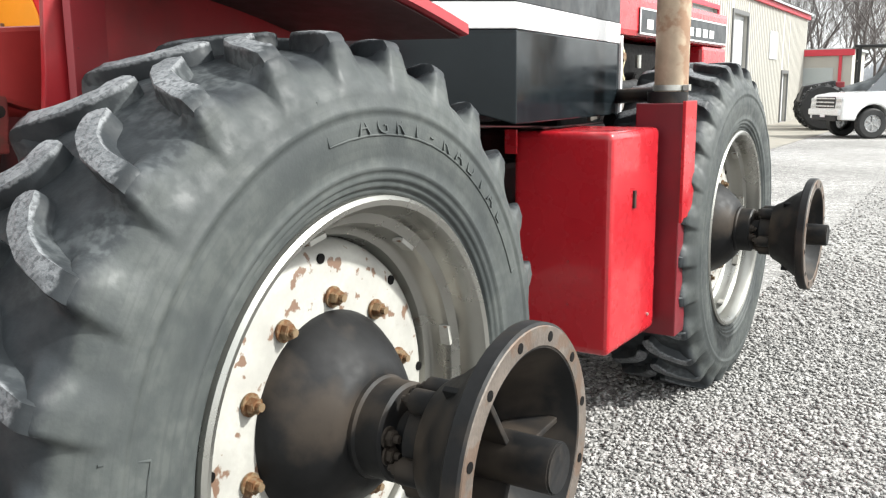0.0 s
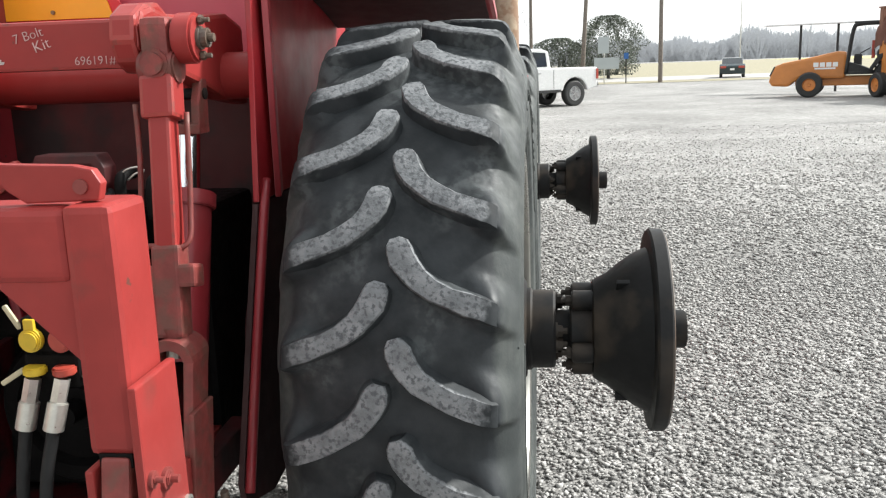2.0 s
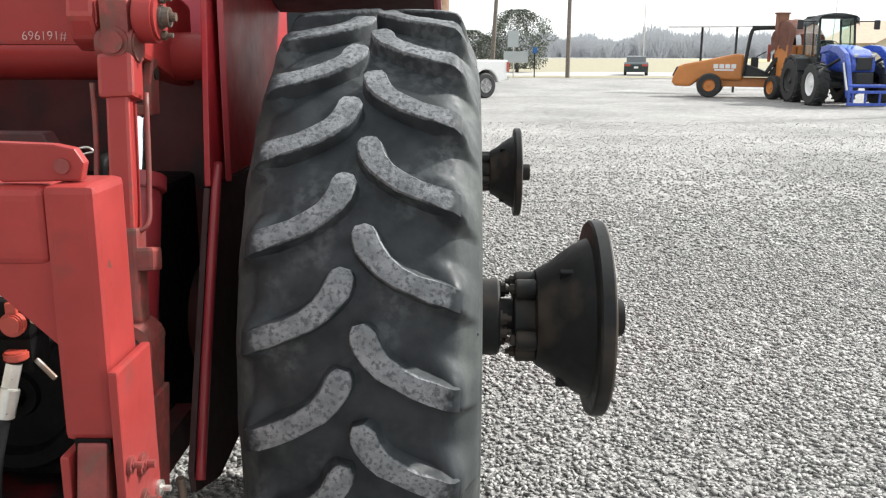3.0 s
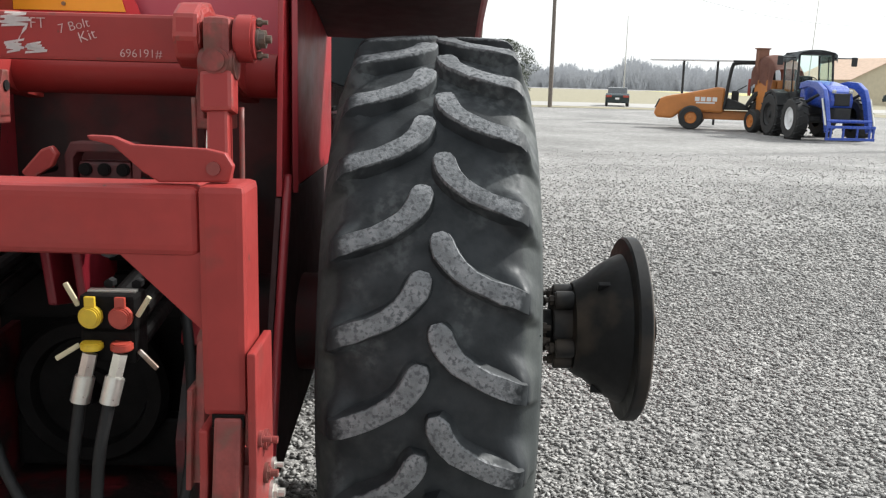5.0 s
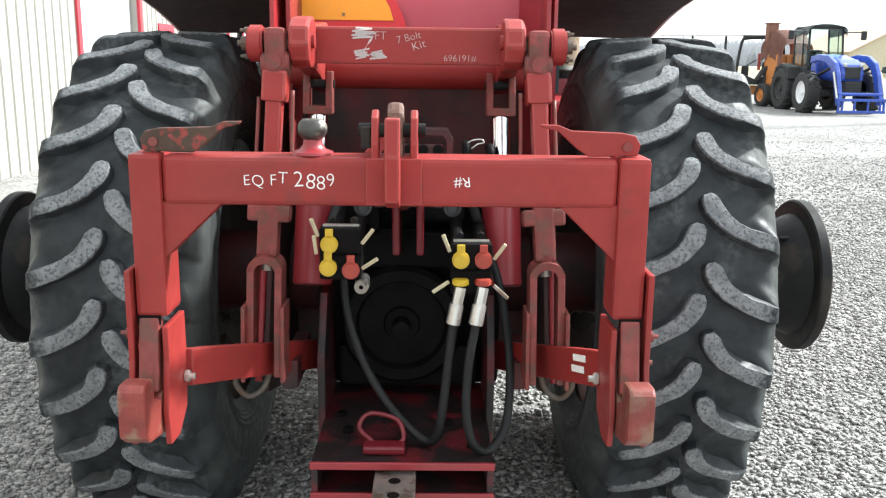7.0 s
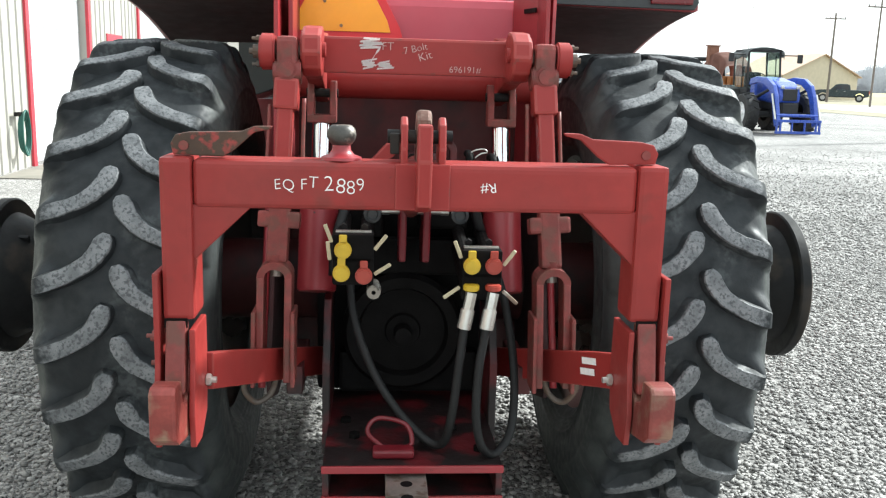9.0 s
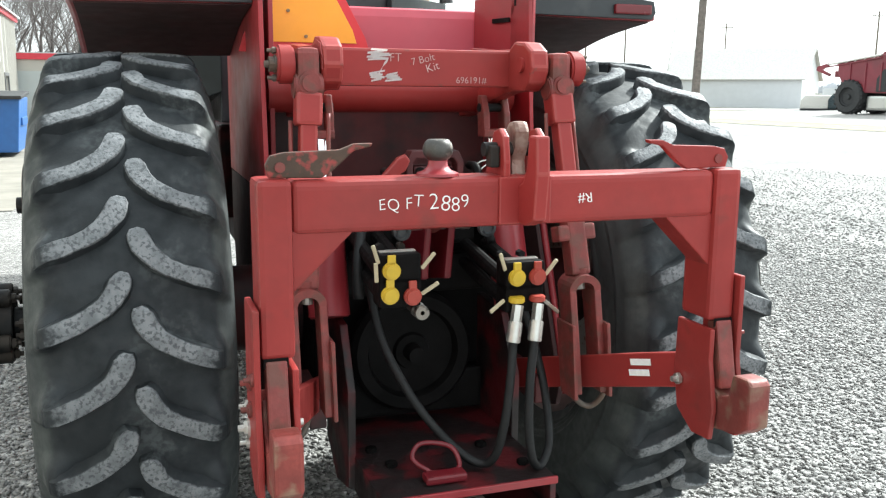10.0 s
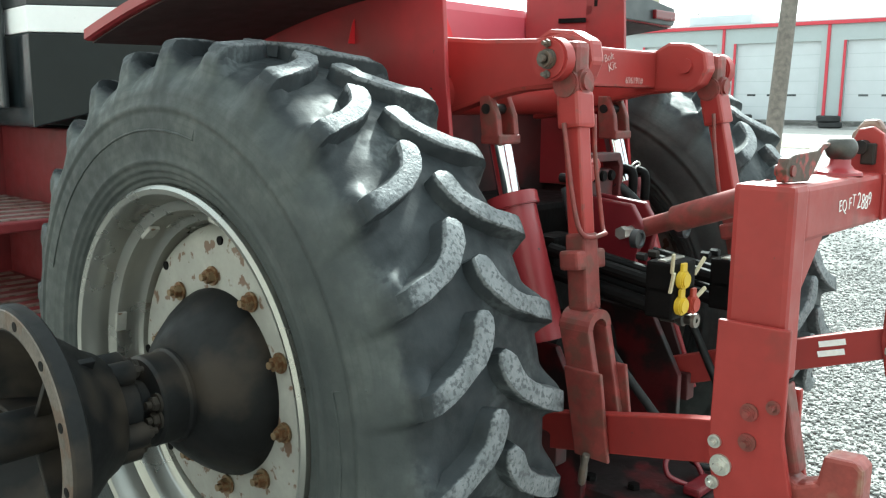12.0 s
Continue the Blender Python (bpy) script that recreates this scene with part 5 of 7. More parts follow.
def post(s):
    x = QX + s * 0.545
    p = hp("post", box((x, QY, 1.205), (0.072, 0.118, 0.375), 0.012), HITCHRED, "faded red box-section post")
    # gusset under the bar
    g = plate([(x - s * 0.03, 1.285), (x - s * 0.17, 1.285), (x - s * 0.03, 1.15)], QY - 0.045, QY + 0.045, "y", 0.004)
    hp("gusset", g, HITCHRED, "", p)
    # side plates carrying the hook
    for k, (dx, th) in enumerate(((0.047, 0.014), (-0.032, 0.014))):
        zt = 1.13 if k == 0 else 1.0
        poly = [(QY - 0.075, zt), (QY + 0.065, zt), (QY + 0.07, 0.86), (QY + 0.05, 0.76), (QY - 0.02, 0.715), (QY - 0.09, 0.72), (QY - 0.10, 0.80), (QY - 0.075, 0.92)]
        hp("cheek_plate", plate(poly, x + s * dx - th / 2, x + s * dx + th / 2, "x", 0.004), HITCHRED, "", p)
    # hook that reaches backwards, open upwards
    poly = [(QY + 0.03, 0.93), (QY - 0.045, 0.93), (QY - 0.065, 0.855), (QY - 0.10, 0.835), (QY - 0.135, 0.85), (QY - 0.145, 0.905), (QY - 0.20, 0.908), (QY - 0.215, 0.895), (QY - 0.215, 0.79), (QY - 0.18, 0.765), (QY - 0.08, 0.745), (QY + 0.03, 0.75)]
    hp("hook", plate(poly, min(x - s * 0.022, x + s * 0.037), max(x - s * 0.022, x + s * 0.037), "x", 0.008), HOOK, "rust-worn steel lower hook rubbed to bare metal", p)
    # latch tongue
    b = box((0, 0, -0.075), (0.045, 0.04, 0.17), 0.006, pose(x + s * 0.006, QY - 0.048, 1.005, -12, 0, 0))
    hp("latch_slot", box((x + s * 0.006, QY - 0.06, 1.012), (0.052, 0.004, 0.022), 0.001), GREASE, "", p)
    hp("latch_tongue", b, WORN, "", p)
    for y, z, r in ((QY - 0.01, 0.90, 0.013), (QY - 0.01, 0.96, 0.013), (QY - 0.055, 0.98, 0.010), (QY + 0.04, 0.84, 0.016), (QY + 0.055, 0.885, 0.010), (QY + 0.055, 0.80, 0.010)):
        for bx, wsh, dd in ((x + s * 0.054, True, s), (x - s * 0.04, False, -s))[:2 if z < 0.86 and r > 0.011 else 1]:
            b = bmesh.new()
            hexbolt((bx, y, z), r, r * 0.8, b, wsh, dd)
            hp("bolt", b, WORN if z > 0.89 else ZINC, "", p)
    # latch handle on the post
    hx = x - s * 0.022
    h = plate([(hx + s * 0.030, 1.395), (hx + s * 0.036, 1.420), (hx + s * 0.024, 1.440), (hx - s * 0.005, 1.446), (hx - s * 0.120, 1.450), (hx - s * 0.150, 1.462), (hx - s * 0.190, 1.463), (hx - s * 0.186, 1.456), (hx - s * 0.150, 1.448), (hx - s * 0.105, 1.408), (hx - s * 0.080, 1.392)], QY - 0.03, QY - 0.010, "y", 0.003)
    hd = hp("latch_handle", h, HANDLE if s < 0 else HITCHRED, "rust-blackened latch handle" if s < 0 else "flat red latch handle", p)
    hp("handle_pivot", cyl((hx + s * 0.006, QY - 0.034, 1.416), (hx + s * 0.006, QY, 1.416), 0.011, n=12), WORN, "", hd)


both(post)
# ball
b = bmesh.new()
bmesh.ops.create_uvsphere(b, u_segments=28, v_segments=18, radius=0.030)
smooth(b)
for v in b.verts:
    v.co = Vector((v.co.x * 1.12, v.co.y * 1.12, min(v.co.z, 0.022)))
bmesh.ops.translate(b, vec=(-0.21, QY, 1.446), verts=b.verts)
bl = hp("hitch_ball", b, BALL, "worn steel hitch ball")
b = lathe([(0, 0.048), (0.006, 0.046), (0.012, 0.030), (0.022, 0.022), (0.045, 0.020)], Matrix.Translation((-0.21, QY, 1.389)) @ Matrix.Rotation(radians(-90), 4, "Y"), 28)
hp("ball_neck", b, RED, "", bl)
# upper hook: two ears with a roller, and a tooth to the rear
for x in (-0.067, 0.020):
    b = plate([(QY - 0.055, 1.29), (QY - 0.055, 1.42), (QY - 0.045, 1.475), (QY - 0.02, 1.492), (QY + 0.01, 1.485), (QY + 0.03, 1.44), (QY + 0.055, 1.39), (QY + 0.055, 1.29)], x - 0.008, x + 0.008, "x", 0.004)
    hp("ear_plate", b, RED_FADED)
b = plate([(QY + 0.045, 1.38), (QY + 0.048, 1.43), (QY + 0.035, 1.475), (QY + 0.012, 1.505), (QY - 0.018, 1.508), (QY - 0.035, 1.485), (QY - 0.028, 1.45), (QY - 0.012, 1.42), (QY - 0.02, 1.38)], -0.040, -0.004, "x", 0.010)
hp("hook_tip", b, TIPRUST, "rust-worn bare steel hook tip")
hp("roller_pin", cyl((-0.105, QY - 0.005, 1.445), (0.045, QY - 0.005, 1.445), 0.016, n=14), HUB)
poly = [(QY - 0.05, 1.285), (QY - 0.05, 1.365), (QY - 0.078, 1.378), (QY - 0.098, 1.41), (QY - 0.105, 1.48), (QY - 0.145, 1.48), (QY - 0.15, 1.40), (QY - 0.138, 1.30), (QY - 0.09, 1.282)]
hp("top_hook", plate(poly, -0.041, -0.009, "x", 0.005), RED_FADED, "faded red upward top hook")
for z in (1.44, 1.42):
    hp("ear_bolt", box((-0.088, QY - 0.02, z), (0.022, 0.03, 0.028), 0.004), HUB)
hp("ear_weld", box((-0.024, QY - 0.056, 1.335), (0.125, 0.008, 0.105), 0.003), RED_FADED, "", bar)


# ---- yard and road ----
def strip(name, x0, x1, y0, y1, material, lift, label, category, kind="structure", nx=24, ny=24):
    b = bmesh.new()
    vs = [[b.verts.new((x0 + (x1 - x0) * i / nx, y0 + (y1 - y0) * j / ny, ground_z(x0 + (x1 - x0) * i / nx, y0 + (y1 - y0) * j / ny) + lift)) for i in range(nx + 1)] for j in range(ny + 1)]
    for j in range(ny):
        for i in range(nx):
            b.faces.new((vs[j][i], vs[j][i + 1], vs[j + 1][i + 1], vs[j + 1][i])).smooth = True
    return tagged(obj(name, b, material), label, category, kind=kind)


strip("road", 33, 41, -70, 60, CONCRETE, 0.03, "pale sunlit concrete road beside the yard", "road", nx=16, ny=80)
strip("road", -60, 160, 62, 76, CONCRETE, 0.03, "pale sunlit concrete road behind the yard", "road", nx=80)
strip("grass_verge", 29.5, 33, -70, 60, GRASS, 0.02, "dry tan winter grass verge along the road", "grass", nx=8, ny=80)
strip("grass_verge", -5, 62, 57, 62, GRASS, 0.02, "dry tan winter grass verge along the road", "grass", nx=40)
strip("grass_verge", -60, 200, 76, 300, GRASS, 0.02, "dry tan winter grass field beyond the road", "field", nx=40)
strip("field", 75, 700, 150, 300, FIELD, 0.05, "yellow-green field in flower far off", "field", nx=40)
strip("pavement", -5.2, -2.2, 9.5, 50, APRON, 0.012, "pale worn concrete apron along the building", "pavement", nx=6)


def on(x, y, turn=0.0, dz=0.0):
    return pose(x, y, ground_z(x, y) + dz, 0, 0, turn)


# ---- vehicles ----
def simple_wheel(parent, x, y, r, w, tyre_m=TIRE, rim_m=ALLOY, rr=0.58, side=1, lugs=0, spokes=6):
    m = Matrix.Translation((x, y, r)) @ Matrix.Rotation(radians(90 * side), 4, "Z")
    b = lathe([(-w / 2, r * rr), (-w / 2, r * 0.9), (-w * 0.36, r), (w * 0.36, r), (w / 2, r * 0.9), (w / 2, r * rr)], m, 32)
    wl = part("wheel", b, tyre_m, parent)
    if lugs:
        q = box((0, 0, 0), (w * 0.5, r * 0.07, r * 0.09))
        me = bpy.data.meshes.new("tread_lug")
        q.to_mesh(me)
        q.free()
        me.materials.append(tyre_m)
        for k in range(lugs):
            for sd in (1, -1):
                o = new("tread_lug", me)
                o.parent = wl
                o.matrix_basis = m @ Matrix.Rotation(2 * math.pi * (k + 0.25 * sd) / lugs, 4, "X") @ Matrix.Translation((sd * w * 0.24, 0, r)) @ pose(0, 0, 0, 0, 0, 25 * sd)
    part("rim", lathe([(w * 0.44, r * rr), (w * 0.46, r * rr * 0.94), (w * 0.30, r * rr * 0.80), (w * 0.30, r * rr * 0.3), (w * 0.42, r * rr * 0.22), (w * 0.42, 0)], m, 28), rim_m, wl)
    for k in range(spokes):
        part("spoke", box((w * 0.40, 0, r * rr * 0.58), (w * 0.08, r * 0.10, r * rr * 0.75), 0.004, m @ Matrix.Rotation(2 * math.pi * k / spokes, 4, "X")), rim_m, wl)
    return wl


def pickup(m, paint, glassm, label, group=""):
    """A crew-cab pickup. Its front is +x, its own right -y."""
    t = thing("pickup_truck", m, label, "pickup truck", group)
    def arch(cx, r, n=9):
        return [(cx + r * math.cos(a), 0.36 + r * 0.98 * math.sin(a)) for a in np.linspace(0.12, math.pi - 0.12, n)]
    prof = [(-2.95, 0.55), (-2.95, 1.24), (-0.98, 1.26), (1.05, 1.29), (2.35, 1.24), (2.78, 1.17), (2.90, 1.06), (2.94, 0.86), (2.94, 0.44)] + arch(1.95, 0.55) + [(1.3, 0.46), (-1.25, 0.46)] + arch(-1.95, 0.55)
    b = plate(prof, -0.98, 0.98, "y", 0.05)
    smooth(b, False)
    part("body", b, paint, t)
    cabp = [(-0.98, 1.22), (-0.86, 1.84), (-0.55, 1.93), (0.35, 1.93), (0.62, 1.86), (1.22, 1.22)]
    c = part("cab", plate(cabp, -0.86, 0.86, "y", 0.06), paint, t)
    for s in (1, -1):
        for poly in ([(-0.80, 1.30), (-0.72, 1.78), (-0.12, 1.82), (-0.12, 1.30)], [(-0.04, 1.30), (-0.04, 1.82), (0.42, 1.80), (0.82, 1.34)]):
            part("side_window", plate(poly, s * 0.862, s * 0.868, "y", 0.002), glassm, c)
        part("mirror", box((0.78, s * 1.08, 1.36), (0.14, 0.22, 0.26), 0.03), paint, c)
        part("door_seam", box((-0.08, s * 0.982, 0.85), (0.012, 0.006, 0.66)), TIRE, t)
        part("door_seam", box((-1.0, s * 0.982, 0.85), (0.012, 0.006, 0.66)), TIRE, t)
        part("headlight", box((2.86, s * 0.76, 1.02), (0.16, 0.36, 0.11), 0.02), ALLOY, t)
        part("lower_lamp", box((2.93, s * 0.78, 0.84), (0.06, 0.26, 0.09), 0.02), ALLOY, t)
        part("tail_light", box((-2.94, s * 0.92, 1.0), (0.10, 0.16, 0.36), 0.01), REDPL, t)
        part("rocker_panel", box((0.0, s * 0.97, 0.44), (2.6, 0.06, 0.10), 0.01), TIRE, t)
    part("windscreen", plate([(0.66, 1.82), (1.20, 1.26), (1.22, 1.27), (0.68, 1.84)], -0.78, 0.78, "y", 0.002), glassm, c)
    part("rear_bumper", box((-3.0, 0, 0.62), (0.14, 1.8, 0.2), 0.03), ALLOY, t)
    for s in (1, -1):
        for xx in (-0.35, 0.5):
            part("door_handle", box((xx, s * 0.985, 1.08), (0.18, 0.02, 0.035), 0.006), ALLOY, t)
    g = part("grille", box((2.94, 0, 0.95), (0.03, 1.16, 0.34), 0.01), TIRE, t)
    for z in (0.84, 0.955, 1.07):
        part("grille_bar", box((2.965, 0, z), (0.03, 1.14, 0.045), 0.01), ALLOY, g)
    part("bumper", box((2.96, 0, 0.66), (0.14, 1.86, 0.19), 0.04), paint, t)
    part("air_dam", box((2.93, 0, 0.48), (0.12, 1.5, 0.16), 0.03), TIRE, t)
    part("fog_light_opening", box((3.0, -0.62, 0.62), (0.03, 0.2, 0.1), 0.01), TIRE, t)
    part("number_plate", box((3.02, 0, 0.58), (0.01, 0.3, 0.15)), SIGNW, t)
    part("under_frame", box((0, 0, 0.50), (5.0, 1.3, 0.22), 0.03), TIRE, t)
    # the body sits high over tall tyres
    for o in t.children:
        o.location.z += 0.12
    for x in (1.95, -1.95):
        for s in (1, -1):
            simple_wheel(t, x, s * 0.84, 0.45, 0.29, side=s)
    return t


pickup(on(0.55, 29.3, 215) @ Matrix.Scale(0.99, 4), TRUCKWHITE, DARKGLASS, "white crew-cab pickup truck parked on the gravel")
pickup(on(56, 96, 150), GREENP, DARKGLASS, "dark green pickup truck parked across the road")


def sedan(m):
    t = thing("car", m, "black sedan car with red tail lights on the road", "car")
    prof = [(-2.2, 0.35), (-2.25, 0.85), (-1.9, 1.0), (1.0, 0.98), (2.1, 0.8), (2.25, 0.45), (2.2, 0.3), (-2.1, 0.28)]
    part("body", plate(prof, -0.88, 0.88, "y", 0.08), GREENP, t)
    part("cabin", plate([(-1.7, 0.98), (-1.1, 1.42), (0.2, 1.44), (1.0, 0.98)], -0.72, 0.72, "y", 0.06), DARKGLASS, t)
    for s in (1, -1):
        part("tail_light", box((-2.24, s * 0.62, 0.78), (0.06, 0.4, 0.16), 0.02), REDPL, t)
        for x in (1.35, -1.35):
            simple_wheel(t, x, s * 0.78, 0.32, 0.2, side=s, spokes=5)
    part("number_plate", box((-2.27, 0, 0.62), (0.02, 0.3, 0.14)), SIGNW, t)


sedan(on(15.9, 65.5, 78))


def drape(x0, x1, y0, top, side, drop, nx=18, ny=16, fold=0.05):
    """A hanging sheet: a crest line top(u) along x, falling over both sides past half width `side`."""
    b = bmesh.new()
    V = []
    for i in range(nx + 1):
        u = i / nx
        x = x0 + (x1 - x0) * u
        row = []
        for k in range(ny + 1):
            y = (k / ny * 2 - 1) * (side + 0.25)
            over = max(0.0, abs(y) - side) / 0.25
            f = fold * math.sin(11 * x + 3 * y) * (0.25 + over) + 0.5 * fold * math.sin(23 * x - 7 * y) * over
            yy = math.copysign(min(abs(y), side + 0.05 * over), y) + (f if over else 0)
            row.append(b.verts.new((x, y0 + yy, top(u) - drop * over - 0.10 * (y / side) ** 2 + f * 0.6)))
        V.append(row)
    for p, q in zip(V, V[1:]):
        for k in range(ny):
            b.faces.new((p[k], p[k + 1], q[k + 1], q[k])).smooth = True
    bmesh.ops.solidify(b, geom=b.faces[:], thickness=0.015)
    return b


def loader_tractor(m):
    """The blue tractor with its front loader; front +x."""
    t = thing("loader_tractor", m, "blue farm tractor with front loader and tarps over its cab", "tractor")
    hood = [(0.15, 1.05), (0.15, 1.78), (0.9, 1.74), (1.6, 1.62), (1.95, 1.46), (2.06, 1.20), (2.02, 0.98), (1.5, 0.95)]
    h = part("hood", plate(hood, -0.34, 0.34, "y", 0.07), BLUE, t)
    part("grille", box((2.035, 0, 1.22), (0.06, 0.46, 0.36), 0.03), TIRE, h)
    part("front_weight", box((2.0, 0, 0.78), (0.34, 0.5, 0.4), 0.05), TIRE, t)
    part("engine", box((1.0, 0, 0.92), (1.5, 0.56, 0.30), 0.05), TIRE, t)
    part("chassis", box((0.5, 0, 0.72), (2.7, 0.44, 0.30), 0.04), TIRE, t)
    part("front_axle", cyl((1.15, -0.9, 0.60), (1.15, 0.9, 0.60), 0.09, n=12), TIRE, t)
    cb = part("cab_frame", box((-0.40, 0, 1.20), (1.15, 1.14, 0.44), 0.06), TIRE, t)
    for x, y in ((0.15, 0.56), (0.15, -0.56), (-0.85, 0.58), (-0.85, -0.58)):
        part("cab_post", cyl((x + 0.04, y, 1.35), (x - 0.10, y * 0.94, 2.56), 0.036, n=8), TIRE, cb)
    part("windscreen", box((0, 0, 0), (0.012, 1.04, 1.16), m=pose(0.12, 0, 1.97, 0, -6.5, 0)), GLASS, cb)
    for s in (1, -1):
        part("side_glass", box((-0.38, s * 0.56, 1.97), (0.90, 0.012, 1.12)), GLASS, cb)
        part("door_bar", cyl((-0.2, s * 0.58, 1.4), (-0.3, s * 0.56, 2.5), 0.02, n=6), TIRE, cb)
    part("cab_roof", box((-0.40, 0, 2.60), (1.10, 1.12, 0.07), 0.03), TIRE, cb)
    part("cab_tarp", drape(0.22, -0.98, 0, lambda u: 2.69 + 0.03 * math.sin(6 * u), 0.60, 0.14, fold=0.03), TARP, cb, "grey-green tarp tied over the cab roof")
    part("seat", box((-0.7, 0, 1.62), (0.4, 0.45, 0.6), 0.1), TIRE, cb)
    part("steering_wheel", lathe([(-0.015, 0.17), (0.0, 0.185), (0.015, 0.17), (0.0, 0.155)], pose(-0.12, 0, 1.78, 0, -50, 0), 20, closed=True), TIRE, cb)
    for s in (1, -1):
        simple_wheel(t, -0.85, s * 0.80, 0.68, 0.42, rim_m=TIRE, rr=0.55, side=s, lugs=18, spokes=0)
        simple_wheel(t, 1.15, s * 0.96, 0.62, 0.38, rim_m=SIGNW, rr=0.56, side=s, lugs=16, spokes=0)
        part("fender", plate([(-1.40, 1.0), (-1.25, 1.36), (-0.80, 1.48), (-0.35, 1.36), (-0.15, 1.0), (-0.24, 0.98), (-0.42, 1.28), (-0.80, 1.39), (-1.18, 1.28), (-1.31, 0.98)], min(s * 0.58, s * 1.0), max(s * 0.58, s * 1.0), "y", 0.01), TIRE, t)
        arm = [(0.55, 1.50), (0.60, 1.70), (1.1, 1.76), (1.75, 1.72), (2.20, 1.52), (2.42, 1.18), (2.74, 0.34), (2.52, 0.28), (2.18, 1.08), (1.98, 1.34), (1.6, 1.52), (1.1, 1.58)]
        part("loader_arm", plate(arm, min(s * 0.54, s * 0.66), max(s * 0.54, s * 0.66), "y", 0.02), BLUE, t)
        part("loader_tower", plate([(0.45, 0.6), (0.50, 1.66), (0.74, 1.66), (0.95, 0.6)], min(s * 0.50, s * 0.58), max(s * 0.50, s * 0.58), "y", 0.02), BLUE, t)
        part("lift_cylinder", cyl((0.6, s * 0.60, 1.0), (1.9, s * 0.60, 1.38), 0.045, n=10), TIRE, t)
        part("tilt_cylinder", cyl((2.30, s * 0.70, 1.25), (2.66, s * 0.70, 0.50), 0.032, n=10), ZINC, t)
        part("mirror", box((0.16, s * 1.16, 2.36), (0.06, 0.18, 0.28), 0.03), TIRE, cb)
        part("mirror_arm", cyl((0.04, s * 0.58, 2.46), (0.16, s * 1.12, 2.46), 0.018, n=6), TIRE, cb)
        part("headlight", box((2.02, s * 0.25, 1.45), (0.06, 0.13, 0.10), 0.03), ALLOY, t)
    part("carriage_bar", cyl((2.60, -0.66, 0.62), (2.60, 0.66, 0.62), 0.05, n=10), BLUE, t)
    for z in (0.12, 0.46):
        part("carriage_bar", box((2.74, 0, z), (0.08, 1.42, 0.08), 0.01), BLUE, t)
    for y in (-0.67, -0.56, -0.2, 0.2, 0.56, 0.67):
        part("carriage_upright", box((2.74, y, 0.29), (0.06, 0.05, 0.40), 0.006), BLUE, t)
    return t


loader_tractor(on(13.9, 26.9, -90) @ Matrix.Scale(1.07, 4))


def orange_tractor(m):
    """The landscape loader tractor seen from its side; front +x."""
    t = thing("utility_tractor", m, "orange utility tractor loader with open roll cage", "tractor")
    hood = [(0.30, 0.62), (0.30, 1.40), (0.55, 1.44), (1.3, 1.27), (2.2, 1.10), (2.42, 1.02), (2.55, 0.72), (2.62, 0.50), (2.50, 0.36), (2.0, 0.34), (1.7, 0.60), (0.4, 0.56)]
    h = part("hood", plate(hood, -0.44, 0.44, "y", 0.08), ORANGE_MACHINE, t)
    part("nose_grille", plate([(2.40, 0.98), (2.46, 1.00), (2.60, 0.70), (2.54, 0.68)], -0.40, 0.40, "y", 0.008), TIRE, h)
    for s in (1, -1):
        for k in range(4):
            part("logo_bar", box((0.62 + 0.19 * k, s * 0.445, 1.02), (0.15, 0.01, 0.14)), SIGNW, h)
        part("logo_bar", box((0.92, s * 0.445, 0.90), (0.62, 0.01, 0.05)), SIGNW, h)
    part("frame", box((0.35, 0, 0.50), (2.9, 0.62, 0.30), 0.04), ORANGE_MACHINE, t)
    part("floor", box((-0.30, 0, 0.74), (1.3, 1.1, 0.10), 0.02), TIRE, t)
    part("side_panel", plate([(0.28, 0.72), (0.28, 1.10), (-0.1, 0.98), (-0.55, 0.78)], -0.52, 0.52, "y", 0.03), TIRE, t)
    for y in (0.55, -0.55):
        part("cage_hoop", tube([(0.30, y, 0.75), (0.22, y, 1.6), (0.14, y, 2.12), (0.0, y, 2.24), (-0.6, y, 2.26), (-1.02, y, 2.22), (-1.14, y, 2.08), (-1.22, y, 1.5), (-1.26, y, 0.9)], 0.05, 10), TIRE, t)
    part("canopy", box((-0.5, 0, 2.29), (1.25, 1.2, 0.06), 0.02), TIRE, t)
    part("seat", box((-0.78, 0, 1.15), (0.45, 0.5, 0.62), 0.1), TIRE, t)
    part("console", box((-0.02, 0, 1.05), (0.24, 0.34, 0.55), 0.06), TIRE, t)
    part("steering_wheel", lathe([(-0.015, 0.17), (0.0, 0.185), (0.015, 0.17), (0.0, 0.155)], pose(-0.22, 0, 1.42, 0, -60, 0), 20, closed=True), TIRE, t)
    part("red_tag", box((-0.45, 0.40, 1.45), (0.10, 0.02, 0.55), 0.004), REDPL, t)
    for s in (1, -1):
        simple_wheel(t, -1.15, s * 0.75, 0.64, 0.42, rim_m=ORANGE_MACHINE, rr=0.52, side=s, lugs=16, spokes=0)
        simple_wheel(t, 1.35, s * 0.72, 0.40, 0.30, rim_m=ORANGE_MACHINE, rr=0.5, side=s, spokes=0)
        part("fender", plate([(-1.95, 0.9), (-1.75, 1.30), (-1.15, 1.44), (-0.62, 1.30), (-0.36, 0.85), (-0.46, 0.82), (-0.72, 1.20), (-1.15, 1.34), (-1.66, 1.22), (-1.85, 0.88)], min(s * 0.52, s * 0.99), max(s * 0.52, s * 0.99), "y", 0.02), TIRE, t)
    part("rear_box", box((-1.95, 0, 0.30), (0.7, 2.0, 0.56), 0.08), TIRE, t)
    return t


orange_tractor(on(12.75, 31.0, 160) @ Matrix.Scale(1.12, 4))
